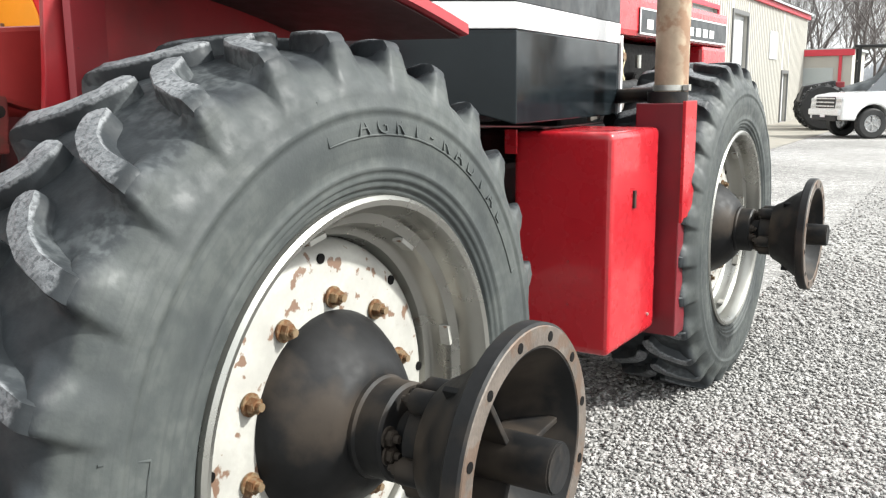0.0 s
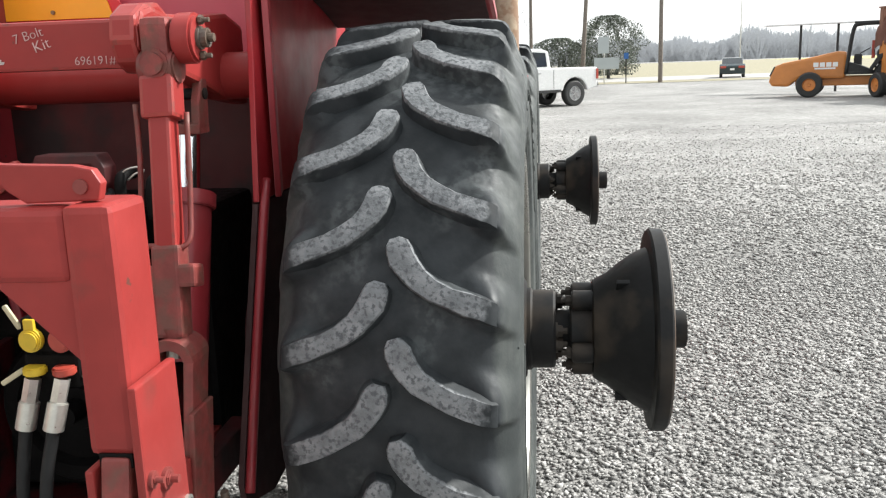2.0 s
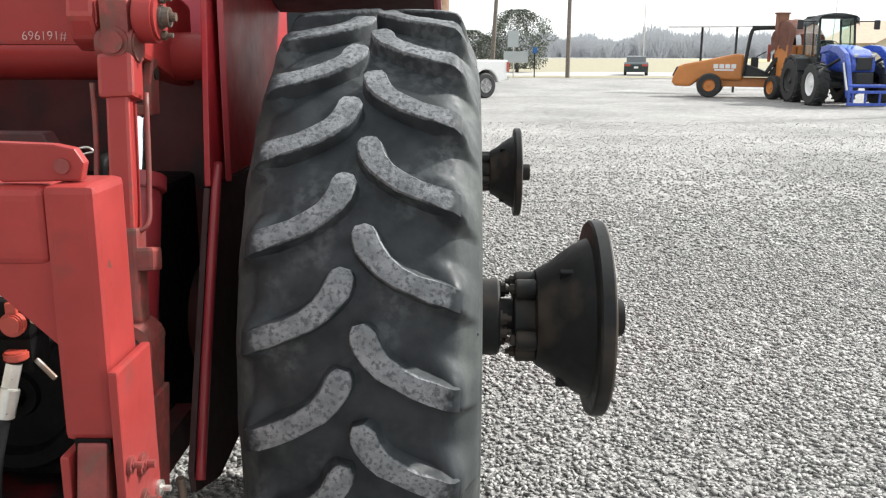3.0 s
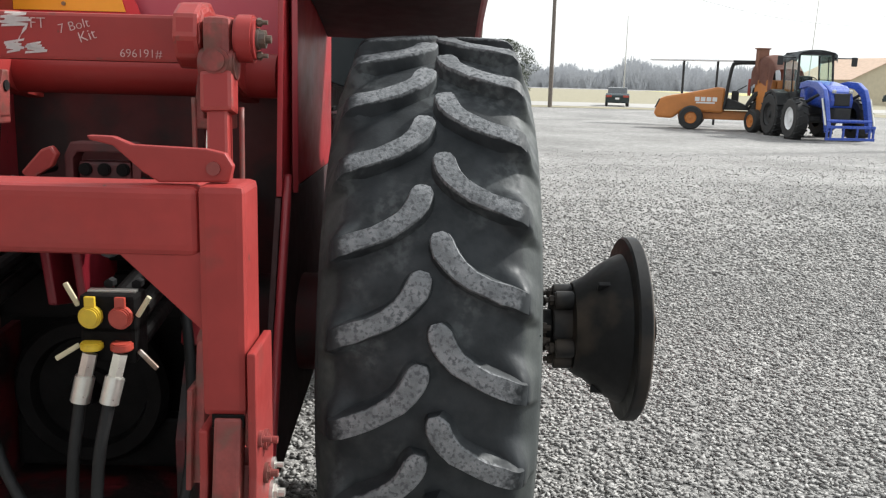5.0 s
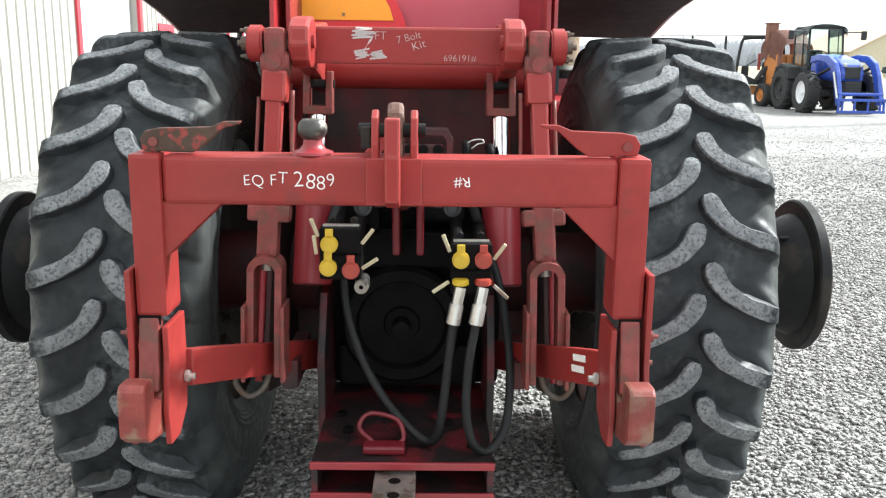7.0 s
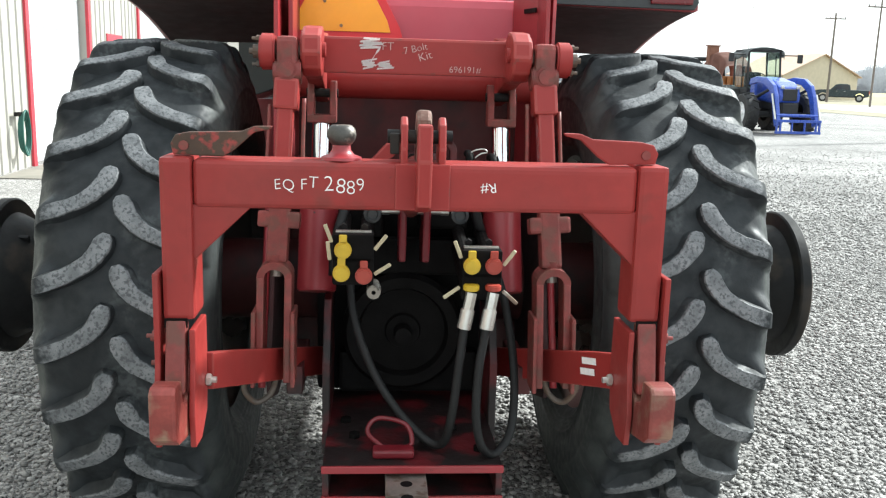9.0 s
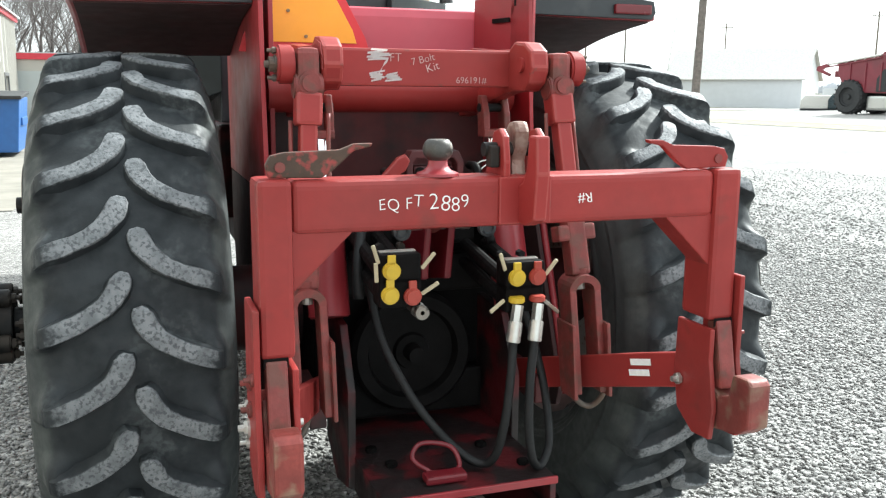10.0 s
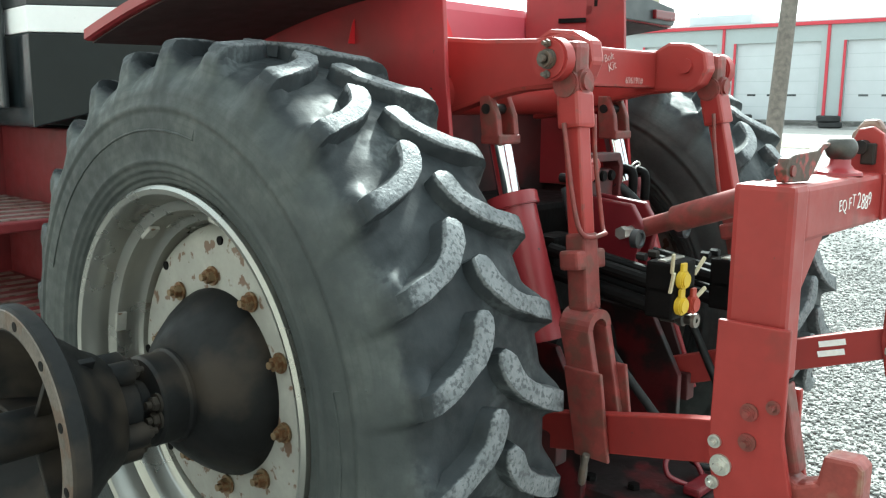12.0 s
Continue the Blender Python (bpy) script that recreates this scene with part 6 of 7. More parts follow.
# rack of long boards carried over the canopy behind
t = thing("implement", on(13.75, 29.6, 100), "rusty orange ribbed wagon under a rust-brown tarp", "farm implement")
part("body", box((0, 0, 1.15), (0.9, 1.2, 1.5), 0.04), ORANGE_MACHINE, t)
for k in range(5):
    for x in (-0.48, 0.48):
        part("body_rib", box((x, -0.50 + 0.25 * k, 1.15), (0.07, 0.07, 1.4), 0.01), ORANGE_MACHINE, t)
part("tarp", drape(-0.75, 0.75, 0, lambda u: 2.05 + 0.75 * math.sin(0.35 + 2.3 * u), 0.60, 0.80, fold=0.06), RUSTTARP, t, "rust-brown tarp hanging over the wagon")
part("frame_hoop", tube([(-0.3, -0.55, 1.8), (-0.3, -0.50, 2.45), (-0.3, 0, 2.6), (-0.3, 0.50, 2.45), (-0.3, 0.55, 1.8)], 0.04, 8), TIRE, t)
ch = part("chute", box((0.42, 0.40, 2.45), (0.22, 0.42, 1.15), 0.03), BROWN, t)
part("chute_lip", box((0.42, 0.40, 3.02), (0.28, 0.50, 0.05), 0.01), BROWN, ch)
for s in (1, -1):
    simple_wheel(t, 0, s * 0.8, 0.42, 0.3, side=s, spokes=0, rim_m=ORANGE_MACHINE)
t = thing("boom_frame", on(14.4, 35.0, 160), "long pale folded boom frame behind the orange tractor", "farm implement")
part("boom", box((1.2, 0, 2.72), (5.2, 0.9, 0.06), 0.02), SIGNW, t)
for x in (-1.0, 1.0, 2.4):
    part("boom_post", cyl((x, 0, 0), (x, 0, 2.7), 0.05, n=8), TIRE, t)


def covered_tractor(m):
    t = thing("covered_tractor", m, "red and black tractor half covered by a grey tarp", "tractor")
    part("nose", plate([(0.9, 0.9), (0.9, 1.75), (1.95, 1.55), (2.1, 1.0), (1.7, 0.8)], -0.45, 0.45, "y", 0.05), TIRE, t)
    part("panel", box((0.75, -0.1, 1.35), (0.3, 1.0, 0.7), 0.04), RED, t)
    part("tarp", drape(0.95, -1.5, 0, lambda u: float(np.interp(u, [0, 0.3, 0.55, 0.72, 0.80, 0.88, 1], [1.50, 1.62, 1.85, 2.30, 2.42, 2.10, 1.35])), 0.55, 0.95, 26, 18, 0.06), TARP, t, "crumpled grey tarp")
    for s in (1, -1):
        simple_wheel(t, 1.3, s * 0.9, 0.80, 0.45, side=s, lugs=18, spokes=0, rim_m=TIRE)
        simple_wheel(t, -1.4, s * 0.9, 0.75, 0.45, side=s, lugs=18, spokes=0, rim_m=TIRE)


covered_tractor(on(-1.5, 33.4, 195))
t = thing("roll_cage_machine", on(-1.3, 36.5, 190), "black roll-cage utility machine parked behind the pickup", "machine")
part("base", box((0, 0, 0.9), (2.2, 1.4, 1.0), 0.1), TIRE, t)
for x in (-0.9, 0.7):
    for y in (-0.7, 0.7):
        part("cage_post", cyl((x, y, 1.3), (x, y, 3.0), 0.06, n=8), TIRE, t)
part("cage_roof", box((-0.1, 0, 3.02), (2.0, 1.6, 0.1), 0.03), TIRE, t)
part("cage_bar", box((0.7, 0, 2.5), (0.06, 1.4, 0.06)), TIRE, t)
for s in (1, -1):
    for x in (-0.8, 0.8):
        simple_wheel(t, x, s * 0.75, 0.5, 0.35, side=s, spokes=0)


def floater(m):
    """The red three-wheeled spreader truck; front +x."""
    t = thing("spreader_truck", m, "big dusty red fertilizer spreader truck with flotation tyres", "spreader truck")
    hb = part("hopper", plate([(-4.55, 2.85), (-4.5, 2.2), (-4.05, 1.45), (-3.3, 1.15), (-0.5, 1.1), (-0.15, 1.5), (-0.15, 3.3), (-1.9, 3.15), (-2.1, 2.95)], -1.2, 1.2, "y", 0.06), SPREAD, t, "dusty crimson hopper box")
    for x in (-3.7, -2.7, -1.7):
        part("hopper_rib", plate([(x, 1.25), (x + 0.09, 1.25), (x + 0.09, 2.75), (x, 2.75)], -1.26, -1.19, "y", 0.01), SPREAD, hb)
    part("hopper_rim", box((0, 0, 0), (2.5, 2.5, 0.10), 0.02, pose(-3.3, 0, 2.93, 0, -5, 0)), SPREAD, hb)
    part("hopper_cover", plate([(-1.95, 3.1), (-1.8, 3.32), (-1.2, 3.42), (0.4, 3.5), (0.7, 3.42), (0.7, 3.3)], -1.0, 1.0, "y", 0.03), SPREAD, hb)
    for yy in (-1.25, 1.25):
        bo = part("boom", cyl((-1.7, yy, 3.16), (-5.2, yy, 2.72), 0.055, n=8), ZINC, t, "folded grey spreader boom")
        part("boom_pipe", cyl((-1.7, yy, 3.02), (-5.2, yy, 2.58), 0.040, n=8), SPREAD, bo)
        for k in range(6):
            x = -2.0 - 0.6 * k
            part("boom_strut", cyl((x, yy, 3.12 + (x + 2.0) * 0.126), (x - 0.3, yy, 2.96 + (x + 1.7) * 0.126), 0.022, n=6), ZINC, bo)
        part("boom_tip", plate([(-5.1, 2.8), (-5.9, 2.62), (-5.95, 2.42), (-5.8, 2.35), (-5.0, 2.05), (-4.9, 2.2), (-5.5, 2.45), (-5.1, 2.62)], yy - 0.05, yy + 0.05, "y", 0.01), SPREAD, bo)
    part("spinner_box", box((-4.75, 0, 2.2), (0.9, 1.3, 0.35), 0.05), SPREAD, t)
    part("chassis", box((-0.6, 0, 1.05), (7.4, 0.9, 0.45), 0.05), TIRE, t)
    # dark panel laid on for the shade around chassis and engine
    part("engine_shade_panel", plate([(-1.9, 1.2), (-1.9, 1.9), (-1.5, 2.4), (-0.4, 2.4), (-0.4, 1.2)], -1.24, -1.19, "y", 0.02), TIRE, t)
    part("fuel_tank", box((-1.7, -0.75, 0.60), (1.75, 0.7, 0.80), 0.14), ZINC, t, "grey side tank")
    part("step_ladder", box((-0.35, -1.25, 1.0), (0.5, 0.06, 1.1), 0.02), TIRE, t)
    cb = part("cab", plate([(-0.1, 1.35), (-0.1, 3.35), (1.2, 3.4), (1.42, 2.5), (1.5, 1.35)], -0.85, 0.85, "y", 0.06), TIRE, t, "dark cab with large grey-green windows")
    for sd in (1, -1):
        part("cab_window", plate([(0.02, 1.75), (0.02, 3.22), (0.80, 3.25), (0.80, 1.70)], min(sd * 0.855, sd * 0.875), max(sd * 0.855, sd * 0.875), "y", 0.002), DARKGLASS, cb)
        part("front_pillar", box((1.3, sd * 0.8, 2.9), (0.12, 0.1, 1.0), 0.02), TIRE, cb)
    part("windscreen", box((1.33, 0, 2.85), (0.02, 1.45, 0.95), 0.004, pose(0, 0, 0)), DARKGLASS, cb)
    part("cab_roof", plate([(-0.2, 3.38), (-0.1, 3.5), (1.2, 3.6), (2.35, 3.66), (2.4, 3.54), (1.3, 3.42)], -0.98, 0.98, "y", 0.03), SPREAD, cb)
    for yy in (-0.9, 0.9):
        mi = part("mirror_arm", tube([(2.25, yy, 3.55), (2.28, yy, 3.2), (2.2, yy, 2.85), (1.5, yy, 2.75)], 0.035, 8), SPREAD, t)
        part("mirror", box((2.95, yy * 1.15, 3.35), (0.06, 0.18, 0.26), 0.02), TIRE, mi)
        part("mirror_stay", cyl((2.3, yy, 3.5), (2.95, yy * 1.15, 3.45), 0.015, n=6), TIRE, mi)
    hd = part("hood", plate([(1.45, 1.2), (1.45, 2.72), (1.9, 2.68), (2.6, 2.42), (3.1, 2.18), (3.15, 1.7), (2.85, 1.15)], -0.62, 0.62, "y", 0.10), SPREAD, t, "sloping crimson hood")
    for k in range(3):
        part("hood_grille", box((2.0, -0.63, 1.7 + 0.16 * k), (0.7, 0.03, 0.08), 0.01), TIRE, hd)
    g = part("front_guard", box((3.75, 0, 1.78), (1.3, 1.5, 0.85), 0.16), TIRE, t)
    for yy in (-0.55, 0.55):
        part("guard_bar", box((4.1, yy, 2.27), (0.7, 0.05, 0.05), 0.01), TIRE, g)
    part("bumper", box((4.0, 0, 1.16), (0.9, 1.7, 0.10), 0.03), SIGNW, g, "white bumper strip")
    part("front_ladder", tube([(4.5, -0.5, 1.8), (4.75, -0.5, 1.3), (4.7, -0.5, 0.75), (4.35, -0.5, 0.7)], 0.03, 8), TIRE, g)
    for x in (-3.55, 0.45):
        for sd in (1, -1):
            simple_wheel(t, x, sd * 1.05, 0.92, 0.8, side=sd, lugs=22, spokes=0, rim_m=TIRE)
            part("mudguard", plate([(x - 0.9, 1.05), (x - 0.65, 1.30), (x, 1.36), (x + 0.65, 1.30), (x + 0.9, 1.05), (x + 0.9, 1.0), (x, 1.29), (x - 0.9, 1.0)], min(sd * 0.6, sd * 1.3), max(sd * 0.6, sd * 1.3), "y", 0.01), TIRE, t)
    for sd in (1, -1):
        simple_wheel(t, 3.3, sd * 0.42, 0.86, 0.75, side=sd, lugs=22, spokes=0, rim_m=TIRE)


floater(on(42.6, 35.5, -85) @ Matrix.Scale(1.09, 4))
for x, y, w, mm in ((48.2, 49.6, 1.2, ZINC), (49.3, 48.3, 1.0, GREENP)):
    t = thing("storage_tank", on(x, y, -44), "squat rounded storage tank beside the road", "tank", "storage tanks")
    part("shell", plate([(-w, 0.1), (-w, 0.75), (-w * 0.75, 1.12), (w * 0.75, 1.12), (w, 0.75), (w, 0.1)], -0.6, 0.6, "y", 0.08), mm, t)
    part("lid", cyl((0, 0, 1.1), (0, 0, 1.26), 0.25, n=16, bevel=0.03), mm, t)
    part("skid", box((0, 0, 0.05), (w * 2, 1.1, 0.1), 0.01), TIRE, t)
t = thing("small_tractor", on(58, 88, 60), "small red tractor parked across the road", "tractor")
part("hood", box((0.6, 0, 1.0), (1.3, 0.5, 0.5), 0.08), RED, t)
part("seat", box((-0.5, 0, 1.5), (0.5, 0.6, 1.0), 0.1), TIRE, t)
for s in (1, -1):
    simple_wheel(t, -0.6, s * 0.7, 0.6, 0.35, side=s, spokes=0)
    simple_wheel(t, 1.0, s * 0.6, 0.4, 0.25, side=s, spokes=0, rim_m=SIGNW)


# ---- buildings ----
def long_building():
    """The cream steel workshop beside the yard; its wall along the yard at x = -5.3, with openings cut through."""
    t = thing("workshop_building", (-5.3, 0, 0), "long cream ribbed-steel workshop with red trim and white overhead doors", "building")
    eave, th = 4.75, 0.25
    doors = [(11.3, 14.4, 3.6), (15.75, 16.65, 2.1), (18.4, 22.6, 4.0), (24.9, 28.0, 4.0), (30.1, 32.3, 4.05), (39.2, 40.5, 2.1)]
    y = -14.0
    spans = []
    for a, c, h in doors:
        spans.append((y, a, 0, eave))
        spans.append((a, c, h, eave))
        y = c
    spans.append((y, 45.0, 0, eave))
    for a, c, z0, z1 in spans:
        w = part("wall", box((-th / 2, (a + c) / 2, (z0 + z1) / 2), (th, c - a, z1 - z0)), BEIGE, t)
        k = int((c - a) / 0.30)
        for i in range(1, k + 1):
            if a + i * 0.30 < c - 0.02:
                o = new("wall_rib", rib_me(z1 - z0))
                o.parent = w
                o.location = (0.012, a + i * 0.30, z0)
    for a, c, h in doors:
        d = part("door", box((-0.16, (a + c) / 2, h / 2), (0.05, c - a - 0.02, h - 0.01), 0.004), GREYSIDE if a == 18.4 else DOORWHITE, t)
        if c - a > 2:
            for k in range(1, int(h / 0.55)):
                part("panel_joint", box((-0.132, (a + c) / 2, k * 0.55), (0.008, c - a - 0.1, 0.02)), GREYSIDE, d)
        for yy in (a - 0.06, c + 0.06):
            part("door_trim", box((0.02, yy, h / 2), (0.06, 0.14, h)), TRIMRED if a < 29 else DOORTRIM, t)
        part("door_trim", box((0.02, (a + c) / 2, h + 0.07), (0.06, c - a + 0.26, 0.14)), TRIMRED if a < 29 else DOORTRIM, t)
    part("wall_panel", box((0.03, 37.0, 3.2), (0.04, 1.5, 1.1), 0.01), DOORWHITE, t)
    part("eave_trim", box((0.06, 15.5, eave + 0.05), (0.14, 59.2, 0.22), 0.02), TRIMRED, t)
    part("roof", plate([(0.25, eave + 0.12), (0.25, eave + 0.2), (-8.0, eave + 2.2), (-16.0, eave + 0.2), (-16.0, eave + 0.12), (-8, eave + 2.1)], -14.1, 45.1, "y"), GREYSIDE, t)
    part("end_wall", plate([(-0.13, 0), (-15.8, 0), (-15.8, eave), (-8, eave + 2.0), (-0.13, eave)], 44.8, 45.0, "y"), BEIGE, t)
    part("end_wall", plate([(-0.13, 0), (-15.8, 0), (-15.8, eave), (-8, eave + 2.0), (-0.13, eave)], -14.0, -13.8, "y"), BEIGE, t)
    part("back_wall", box((-15.9, 15.5, eave / 2), (0.2, 58.8, eave)), BEIGE, t)


RIBS = {}


def rib_me(h):
    k = round(h, 2)
    if k not in RIBS:
        b = plate([(0.012, -0.02), (0.012, 0.02), (-0.012, 0.035), (-0.012, -0.035)], 0.0, h, "z")
        me = bpy.data.meshes.new("wall_rib")
        b.to_mesh(me)
        b.free()
        me.materials.append(BEIGE)
        RIBS[k] = me
    return RIBS[k]


long_building()
t = thing("lean_to", (-4.6, 47, 0), "small cream lean-to with a red fascia", "building")
part("wall", box((0, 0, 1.6), (2.9, 5.0, 3.2)), BEIGE, t)
part("door", box((-0.3, -2.52, 1.2), (1.9, 0.05, 2.4), 0.01), GREYSIDE, t)
part("fascia", box((0, -2.56, 3.1), (3.1, 0.12, 0.3), 0.02), TRIMRED, t)
part("corner_trim", box((0.95, -2.55, 1.5), (0.14, 0.08, 3.0), 0.01), TRIMRED, t)
part("roof", plate([(-1.6, 3.2), (-1.6, 3.3), (1.6, 3.3), (1.6, 3.2)], -2.6, 2.6, "y"), GREYSIDE, t)
t = thing("waste_bin", (-3.9, 20.6, 0.012), "blue steel waste skip standing on the apron", "waste bin")
part("body", plate([(-0.85, 0.1), (-0.95, 1.35), (0.95, 1.35), (0.85, 0.1)], -1.2, 0.8, "y", 0.03), BLUEBIN, t)
part("lid", box((0, -0.2, 1.42), (2.0, 2.1, 0.08), 0.02, pose(0, 0, 0, 3, 0, 0)), TIRE, t)
for x in (-0.9, 0.9):
    part("side_pocket", box((x, -0.2, 0.8), (0.1, 1.2, 0.18), 0.01), BLUEBIN, t)
t = thing("bollard", (-4.7, 12.0, 0), "yellow steel bollard by the doors", "bollard")
part("post", cyl((0, 0, 0), (0, 0, 1.05), 0.06, n=14, bevel=0.01), YELLOW, t)
t = thing("garden_hose", (-5.22, 10.5, 0.25), "coiled green hose hanging on the wall", "hose")
b = bmesh.new()
for k in range(4):
    tube([(0.06 + 0.02 * k, 0.16 * math.sin(a), 0.32 + (0.28 + 0.02 * k) * math.cos(a)) for a in np.linspace(0, 6.2, 14)], 0.014, 6, b, sub=1)
part("coil", b, mat("green_hose", (0.02, 0.10, 0.08), 0.5), t)
part("bracket", box((0.03, 0, 0.6), (0.1, 0.2, 0.06), 0.01), HUB, t)


def tyre_shop():
    t = thing("service_building", (43.5, 0, 0.78), "grey steel service building with white overhead doors and red trim", "building")
    z1 = 4.75
    doors = [(19.0, 23.3, 3.9), (13.6, 17.95, 3.9), (8.0, 12.4, 3.9), (2.5, 6.9, 3.9), (-3.0, 1.4, 3.9)]
    y = 28.9
    for a, c, h in doors:
        part("wall", box((0.15, (y + c) / 2, z1 / 2), (0.3, y - c, z1)), GREYSIDE, t)
        part("wall", box((0.15, (a + c) / 2, (h + z1) / 2), (0.3, c - a, z1 - h)), GREYSIDE, t)
        d = part("door", box((0.2, (a + c) / 2, h / 2), (0.06, c - a - 0.02, h), 0.004), DOORWHITE, t)
        for k in range(1, 6):
            part("panel_joint", box((0.166, (a + c) / 2, k * 0.65), (0.008, c - a - 0.1, 0.018)), GREYSIDE, d)
        for k in range(3):
            part("door_light", box((0.165, c - 0.9 - 1.05 * k, 1.25), (0.012, 0.45, 0.10)), DARKGLASS, d)
        part("door_trim", box((-0.02, c + 0.06, h / 2), (0.08, 0.12, h)), TRIMRED, t)
        part("pilaster_trim", box((-0.03, a - 0.35, z1 / 2), (0.1, 0.14, z1)), TRIMRED, t)
        y = a
    part("wall", box((0.15, (y - 14) / 2, z1 / 2), (0.3, y + 14, z1)), GREYSIDE, t)
    part("end_wall", box((7.0, 28.75, z1 / 2), (13.4, 0.3, z1)), GREYSIDE, t)
    part("eave_trim", box((-0.05, 7.45, z1 + 0.02), (0.2, 43.2, 0.18), 0.02), TRIMRED, t)
    part("roof", plate([(-0.1, z1 + 0.08), (14, z1 + 0.9), (14, z1 + 1.0), (-0.1, z1 + 0.18)], -14, 29.1, "y"), DOORWHITE, t)
    for yy in (19.5, 8.5):
        part("roof_unit", box((2.0, yy, z1 + 0.55), (1.6, 3.6, 0.5), 0.05), DOORWHITE, t)
    s = part("shop_sign", box((-0.05, 26.2, 4.0), (0.08, 1.75, 0.52), 0.01), HUB, t)
    for k in range(6):
        part("lettering_bar", box((-0.095, 26.85 - 0.26 * k, 4.0), (0.012, 0.16, 0.2)), SIGNW, s)
    w = part("window", box((-0.01, 27.0, 1.6), (0.1, 0.8, 0.8), 0.01), DOORWHITE, t)
    part("pane", box((-0.065, 27.0, 1.6), (0.012, 0.62, 0.62)), DARKGLASS, w)
    d = part("man_door", box((-0.01, 25.0, 1.05), (0.1, 0.95, 2.1), 0.01), DOORWHITE, t)
    part("pane", box((-0.065, 25.0, 1.5), (0.012, 0.5, 0.6)), DARKGLASS, d)


tyre_shop()
b = lathe([(-0.14, 0.30), (-0.15, 0.48), (-0.10, 0.55), (0.10, 0.55), (0.15, 0.48), (0.14, 0.30)], Matrix.Rotation(radians(90), 4, "Y"), 24)
first = tagged(obj("loose_tyre", b, TIRE), "black used tyre stacked before the service building", "tyre", "stacked tyres")
rs = random.Random(9)
n_ = 0
for y in (22.6, 21.4, 20.2, 19.0, 17.0, 12.7):
    for k in range(4 if y > 18.5 else 2):
        m = pose(42.6 + rs.uniform(-0.1, 0.1), y + rs.uniform(-0.08, 0.08), ground_z(42.6, y) + 0.16 + 0.29 * k)
        if n_ == 0:
            first.matrix_basis = m
        else:
            copy_thing(first, m)
        n_ += 1


def gable_house(name, m, w, d, h, pk, wallm, roofm, label, windows=()):
    t = thing(name, m, label, "building")
    part("wall", plate([(-w / 2, 0), (w / 2, 0), (w / 2, h), (0, pk), (-w / 2, h)], -d / 2, d / 2, "y"), wallm, t)
    o = 0.4
    k = (pk - h) / (w / 2)
    for s in (1, -1):
        part("roof", plate([(0, pk + 0.12), (s * (w / 2 + o), h - o * k + 0.12), (s * (w / 2 + o), h - o * k + 0.02), (0, pk + 0.02)], -d / 2 - o, d / 2 + o, "y"), roofm, t)
    for x, z, ww, hh in windows:
        dd = part("door", box((x, -d / 2 - 0.02, z), (ww, 0.08, hh), 0.01), SIGNW, t)
    return t


gable_house("barn", on(68, 83, 38), 10.5, 15, 3.3, 6.6, DOORWHITE, ROOFG, "white barn with a grey shingled gable roof across the road", ((-1.5, 1.1, 1.2, 2.2),))
gable_house("tan_house", on(56, 108, 20), 13, 9, 3.0, 5.6, TANWALL, TANROOF, "tan building with a low brown tin roof across the road")
t = thing("water_tank", on(62, 62, 0), "pale round storage tank beside the road", "tank")
part("shell", cyl((0, 0, 0), (0, 0, 2.0), 1.3, n=28, bevel=0.1), DOORWHITE, t)


# ---- poles, wires, signs ----
def pole(x, y, h, r, arm=True, lean=(0, 0), label="tall weathered wooden utility pole", material=WOODPOLE):
    z = ground_z(x, y)
    t = thing("utility_pole", (x, y, z), label, "utility pole", "utility poles")
    part("shaft", cyl((0, 0, -0.3), (lean[0], lean[1], h), r, r * 0.72, n=14), material, t)
    if arm:
        a = part("crossarm", box((lean[0], lean[1], h - 0.6), (2.4, 0.11, 0.13), 0.01), WOODPOLE, t)
        for k in (-1.1, -0.6, 0.6, 1.1):
            part("insulator", cyl((lean[0] + k, lean[1], h - 0.53), (lean[0] + k, lean[1], h - 0.38), 0.04, n=8), HUB, a)
    return t


pole(9.6, 57.7, 12.5, 0.15)
pole(1.15, 60, 7.3, 0.14)
pole(4.6, 60, 9.5, 0.16, False, lean=(0.5, 0))
pole(17.8, 22.8, 11.0, 0.15, False, lean=(0.3, -0.1))
pole(17.0, 5.6, 12.0, 0.19, False, lean=(0.4, -0.5))
pole(36.3, 23.5, 11.0, 0.15, False, label="weathered wooden utility pole beside the road")
pole(51, 90, 9.5, 0.14)
pole(44, 70, 9.0, 0.10, True)
pole(86, 110, 12, 0.14)
pole(95, 90, 12.5, 0.16)
pole(21.5, 88, 8.5, 0.06, False, label="thin grey light pole", material=ZINC)
pole(36, 78, 12.5, 0.05, False, lean=(0.4, 0), label="thin grey light pole", material=ZINC)
t = thing("guy_wire", (16.9, 23.6, 0), "steel guy wire beside the pole", "wire")
part("wire", cyl((0, 0, 0), (0.95, -0.6, 9.5), 0.02, n=6), ZINC, t)


def wire(p, q, sag):
    P, Q = Vector(p), Vector(q)
    t = thing("power_line", P, "thin black overhead power line", "wire", "power lines")
    part("wire", tube([P.lerp(Q, k / 10) - P - Vector((0, 0, sag * 4 * (k / 10) * (1 - k / 10))) for k in range(11)], 0.016, 5, sub=1), TIRE, t)


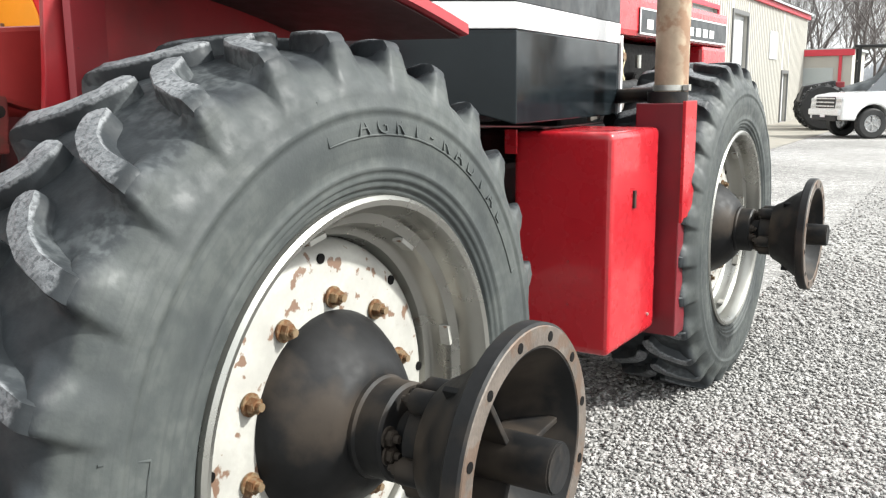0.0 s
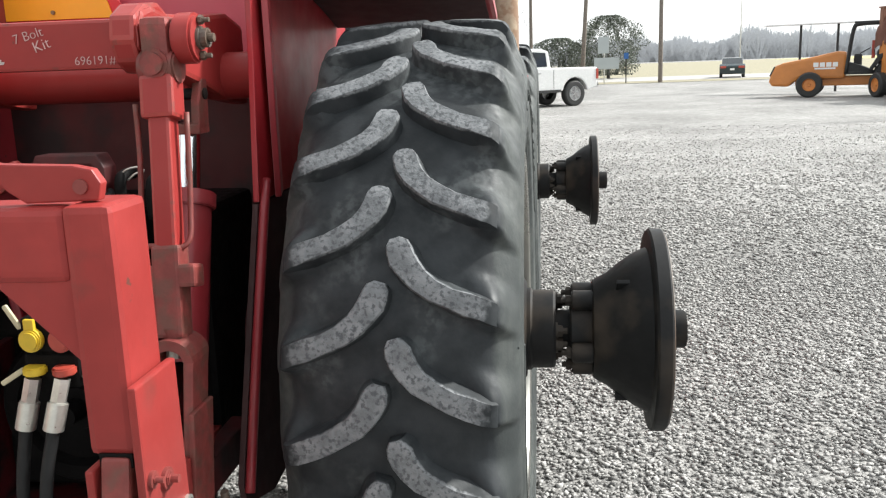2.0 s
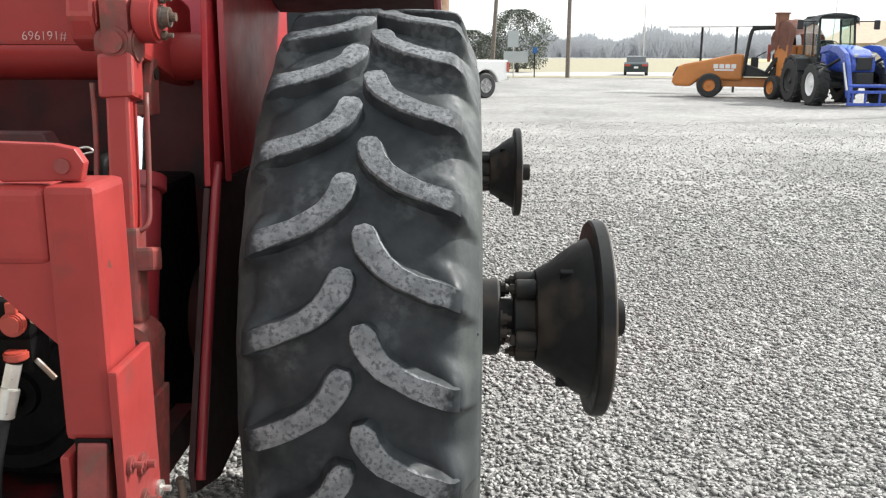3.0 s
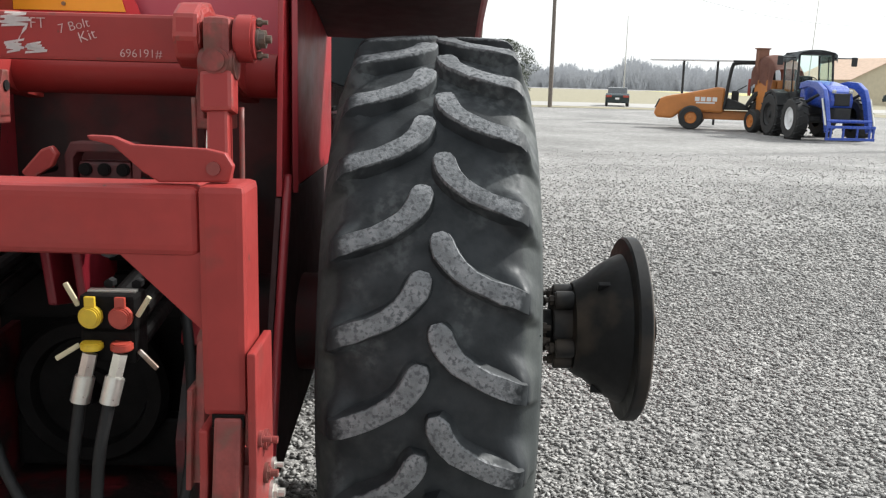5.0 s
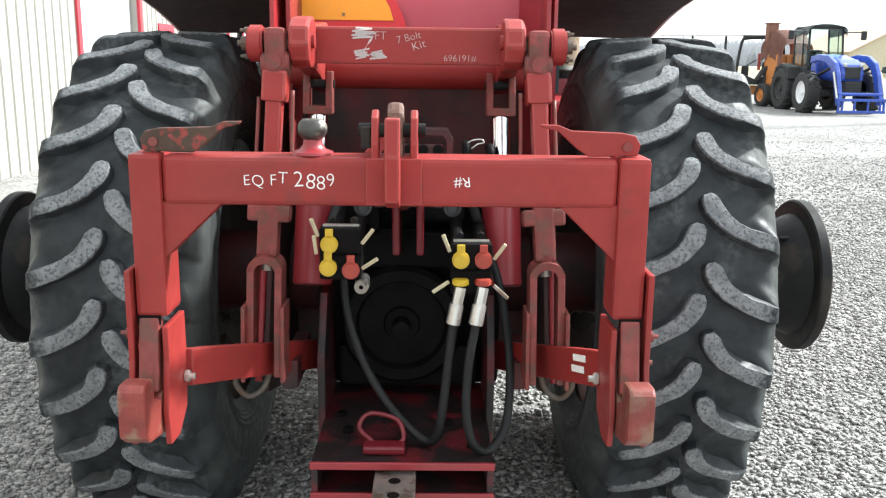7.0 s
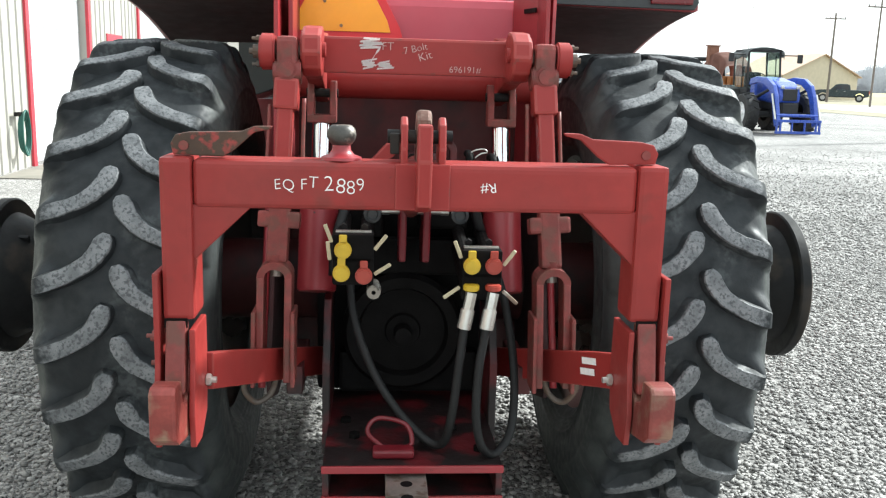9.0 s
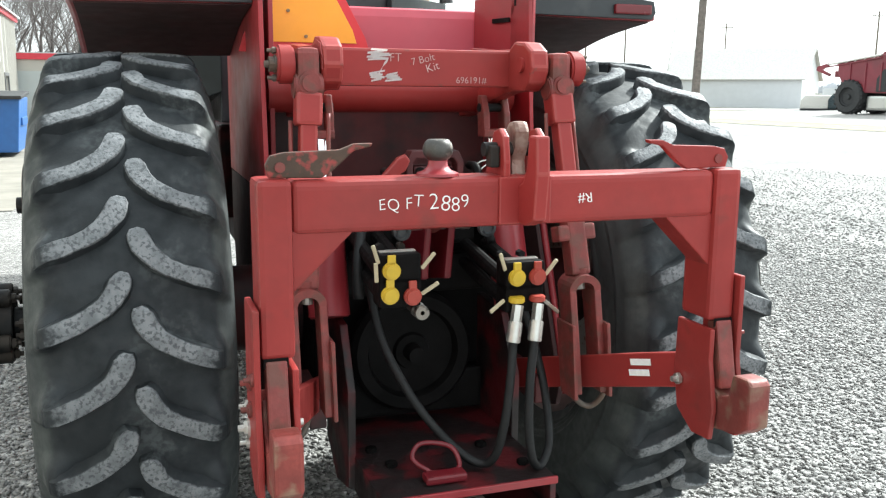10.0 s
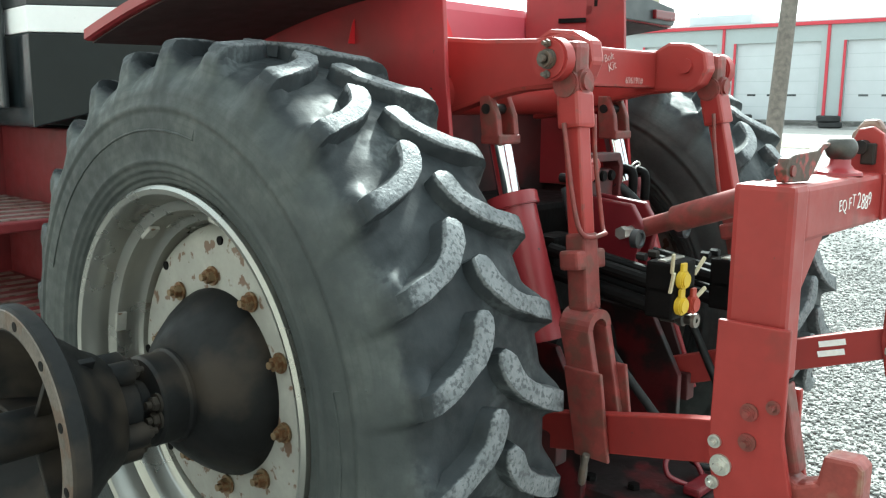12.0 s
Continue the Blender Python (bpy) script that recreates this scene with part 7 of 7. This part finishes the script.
wire((1.15, 60, 6.9), (9.6, 57.7, 12.2), 0.3)
wire((9.6, 57.7, 12.2), (51, 90, 9.4), 1.8)
wire((9.6, 57.7, 10.4), (51, 90, 8.6), 1.8)
wire((4.6, 60, 9.3), (9.6, 57.7, 10.4), 0.3)
t = thing("road_sign", on(6.0, 58.4), "white road sign boards on a thin post", "sign")
part("post", cyl((0, 0, 0), (0, 0, 3.1), 0.04, n=8), ZINC, t)
part("board", box((-0.05, -0.06, 2.55), (0.75, 0.02, 1.1), 0.005), GREYSIDE, t)
part("board", box((0.15, -0.09, 1.35), (1.65, 0.02, 0.75), 0.005), GREYSIDE, t)
t = thing("sign_post", on(7.4, 58.0), "thin post with a small sign", "sign")
part("post", cyl((0, 0, 0), (0, 0, 2.0), 0.035, n=8), HUB, t)
part("board", box((0, -0.05, 1.8), (0.3, 0.02, 0.4), 0.005), BLUEBIN, t)
t = thing("bulk_bags", on(48, 44.0), "pale bags and crates beside the road", "bags")
part("crate", box((0, 0, 0.55), (1.5, 1.3, 1.1), 0.12), SIGNW, t)
part("crate", box((1.9, -0.8, 0.5), (1.2, 1.1, 1.0), 0.15), SIGNW, t)


# ---- trees ----
def bare_tree(name, x, y, h, seed, spread=0.5):
    rs = random.Random(seed)
    t = thing("bare_tree", (x, y, ground_z(x, y)), "bare grey winter tree with fine twigs", "tree", "bare trees")
    V, F = [], []

    def limb(p, d, L, r, level):
        q = p
        n = (5, 4, 4, 3, 2)[level]
        pts = [q]
        for i in range(n):
            d = (d + Vector((rs.uniform(-1, 1), rs.uniform(-1, 1), rs.uniform(-0.5, 0.8))) * 0.16).normalized()
            q = q + d * (L / n)
            pts.append(q)
        sides = 6 if level < 2 else 3
        base = len(V)
        for i, pt in enumerate(pts):
            rr = r * (1 - 0.6 * i / n)
            for k in range(sides):
                a = 2 * math.pi * k / sides
                V.append((pt.x + rr * math.cos(a), pt.y + rr * math.sin(a), pt.z + (0.3 * rr * math.sin(a) if level else 0)))
        for i in range(n):
            for k in range(sides):
                F.append((base + i * sides + k, base + i * sides + (k + 1) % sides, base + (i + 1) * sides + (k + 1) % sides, base + (i + 1) * sides + k))
        if level < 4:
            for c in range((7, 6, 6, 5)[level]):
                i = rs.randint(2 if level == 0 else 1, n)
                nd = (d * 0.55 + Vector((rs.uniform(-1, 1), rs.uniform(-1, 1), rs.uniform(-0.15, 0.9))) * (spread + 0.25)).normalized()
                limb(pts[i], nd, L * rs.uniform(0.5, 0.75), max(0.006, r * 0.48 * (1 - 0.25 * i / n)), level + 1)
    limb(Vector((0, 0, -0.1)), Vector((rs.uniform(-0.1, 0.1), rs.uniform(-0.1, 0.1), 1)), h * 0.40, h * 0.0105, 0)
    me = bpy.data.meshes.new("crown")
    me.from_pydata(V, [], F)
    me.materials.append(BARK)
    o = new("crown", me)
    o.parent = t
    return t


for i, (x, y, h) in enumerate(((-4.2, 60, 15), (-1.6, 64, 16), (0.2, 58, 12), (-7.5, 58, 16), (-11, 62, 15), (-2.8, 70, 17), (-5.6, 66, 17), (-0.6, 60, 14), (-3.2, 56, 13), (-9, 70, 17), (-13, 66, 15), (-6.4, 74, 16), (-4.0, 80, 17), (-1.4, 74, 13))):
    bare_tree("t", x - 3.4, y, h, 20 + i)
for i, (x, y, h) in enumerate(((66, 38, 11), (63, 29, 12), (62, 22, 10), (66, 15, 12), (64, 8, 10), (61, 1, 12), (66, -6, 11))):
    bare_tree("t", x, y, h, 40 + i)


def leafy_tree(x, y, h, w, seed, lab):
    rs = random.Random(seed)
    t = thing("cedar_tree", (x, y, ground_z(x, y)), lab, "tree", "cedar trees")
    part("trunk", cyl((0, 0, -0.1), (0, 0, h * 0.55), 0.16, 0.07, n=10), BARK, t)
    V, F = [], []
    for i in range(11000):
        a, zz = rs.uniform(0, 6.283), rs.random()
        lump = 1 + 0.28 * math.sin(3 * a + 7 * zz + seed) + 0.15 * math.sin(7 * a - 11 * zz)
        rad = w / 2 * math.sqrt(max(0.02, math.sin(math.pi * (0.12 + 0.86 * zz)))) * lump * rs.uniform(0.45, 1) ** 0.5
        c = Vector((rad * math.cos(a), rad * math.sin(a), h * (0.06 + 0.94 * zz)))
        u = Vector((rs.uniform(-1, 1), rs.uniform(-1, 1), rs.uniform(-1, 1))).normalized() * rs.uniform(0.05, 0.12)
        v = u.cross(Vector((rs.uniform(-1, 1), rs.uniform(-1, 1), 1))).normalized() * 0.05
        k = len(V)
        V += [c - u, c + v, c + u, c - v]
        F.append((k, k + 1, k + 2, k + 3))
    me = bpy.data.meshes.new("crown")
    me.from_pydata([tuple(v) for v in V], [], F)
    me.materials.append(LEAF)
    o = new("crown", me)
    o.parent = t
    tagged(o, kind="stuff")


leafy_tree(7.6, 74, 5.2, 5.4, 3, "dark green spreading cedar tree behind the signs")
leafy_tree(3.6, 78, 3.6, 5.5, 5, "dark green low cedar tree behind the signs")


def far_woods(name, R, a0, a1, h, seed, label):
    """A belt of bare woods far off: thousands of thin upright stems with an uneven top."""
    rs = random.Random(seed)
    V, F = [], []
    for i in range(int(95 * (a1 - a0))):
        a = radians(rs.uniform(a0, a1))
        d = R * rs.uniform(0.93, 1.1)
        deg = math.degrees(a)
        top = h * (0.62 + 0.30 * noise.noise(Vector((deg * 0.4, 3.1 * seed, 0))) + 0.15 * noise.noise(Vector((deg * 1.7, seed, 5)))) * rs.uniform(0.6, 1.1)
        c = Vector((d * math.sin(a), d * math.cos(a), 0))
        s = Vector((math.cos(a), -math.sin(a), 0))
        # a stem and a rounded spray of twigs
        for j in range(16):
            f = rs.uniform(-1, 1)
            p = c + s * (0.1 * top * f) + Vector((0, 0, 0 if j < 5 else top * rs.uniform(0.1, 0.45)))
            q = c + s * (0.42 * top * f) + Vector((0, 0, top * (1 - 0.45 * f * f) * rs.uniform(0.75, 1)))
            w = s * (0.0065 * R * 0.04 * rs.uniform(0.7, 1.6))
            k = len(V)
            V += [tuple(p - w), tuple(p + w), tuple(q + w * 0.8), tuple(q - w * 0.8)]
            F.append((k, k + 1, k + 2, k + 3))
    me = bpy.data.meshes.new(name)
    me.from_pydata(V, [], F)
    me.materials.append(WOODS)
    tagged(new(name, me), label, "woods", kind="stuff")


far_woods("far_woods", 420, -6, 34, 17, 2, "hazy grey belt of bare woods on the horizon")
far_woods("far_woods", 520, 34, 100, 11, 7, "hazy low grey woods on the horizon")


# ---- loose stones ----
def stones(name, boxes, seed, label):
    rg = np.random.default_rng(seed)
    P = np.concatenate([np.column_stack([rg.uniform(x0, x1, int((x1 - x0) * (y1 - y0) * dens)), rg.uniform(y0, y1, int((x1 - x0) * (y1 - y0) * dens)), np.full(int((x1 - x0) * (y1 - y0) * dens), size)]) for x0, x1, y0, y1, dens, size in boxes])
    n = len(P)
    base = np.array([(0.95, 0.55, 0.5), (-0.75, 0.8, 0.45), (-0.9, -0.6, 0.55), (0.6, -0.85, 0.4), (0.9, 0.6, -0.5), (-0.9, -0.1, -0.5), (0.4, -0.8, -0.5)])
    tri = np.array([(0, 1, 2), (0, 2, 3), (0, 4, 1), (1, 5, 2), (2, 6, 3), (3, 6, 4), (3, 4, 0), (1, 4, 5), (2, 5, 6), (4, 6, 5)])
    a = rg.uniform(0, 2 * np.pi, n)
    sz = P[:, 2] * rg.uniform(0.5, 1.35, n) ** 1.3
    jit = base[None] * (1 + rg.uniform(-0.45, 0.30, (n, 7, 3)))
    jit = jit * sz[:, None, None] * np.stack([rg.uniform(0.8, 1.3, n), rg.uniform(0.6, 1.0, n), rg.uniform(0.5, 0.95, n)], 1)[:, None, :]
    tx = rg.uniform(-0.75, 0.75, n)
    c, s = np.cos(tx)[:, None], np.sin(tx)[:, None]
    y, z = jit[:, :, 1] * c - jit[:, :, 2] * s, jit[:, :, 1] * s + jit[:, :, 2] * c
    ca, sa = np.cos(a)[:, None], np.sin(a)[:, None]
    X = jit[:, :, 0] * ca - y * sa + P[:, 0:1]
    Y = jit[:, :, 0] * sa + y * ca + P[:, 1:2]
    Z = z + (sz * rg.uniform(0.0, 0.55, n))[:, None]
    co = np.stack([X, Y, Z], 2).reshape(-1, 3)
    fa = (tri[None] + (np.arange(n) * 7)[:, None, None]).reshape(-1, 3)
    me = bpy.data.meshes.new(name)
    me.vertices.add(len(co))
    me.vertices.foreach_set("co", co.ravel())
    me.loops.add(len(fa) * 3)
    me.loops.foreach_set("vertex_index", fa.ravel())
    me.polygons.add(len(fa))
    me.polygons.foreach_set("loop_start", np.arange(0, len(fa) * 3, 3))
    me.update(calc_edges=True)
    me.materials.append(STONES)
    tagged(new(name, me), label, "gravel", kind="stuff")


stones("gravel_stones", [(0.9, 5.2, -1.2, 4.5, 3300, 0.0105), (-0.9, 0.9, -0.6, 3.2, 1700, 0.0120), (-3.2, -0.9, -1.4, 3.0, 2000, 0.0120), (0.9, 6.5, 4.5, 7.0, 1100, 0.0130), (5.2, 6.5, -1.2, 4.5, 1100, 0.0130), (0.9, 8.0, 7.0, 9.5, 420, 0.0145), (6.5, 8.0, -1.2, 7.0, 420, 0.0145), (0.9, 10.5, 9.5, 12, 260, 0.0125), (8.0, 10.5, -1.2, 9.5, 260, 0.0125), (0.9, 12.0, 12, 15, 120, 0.0120), (10.5, 13.0, -1.2, 12, 120, 0.0120), (0.9, 14.0, 15, 18.5, 50, 0.0115)], 3, "loose grey and white crushed gravel stones")
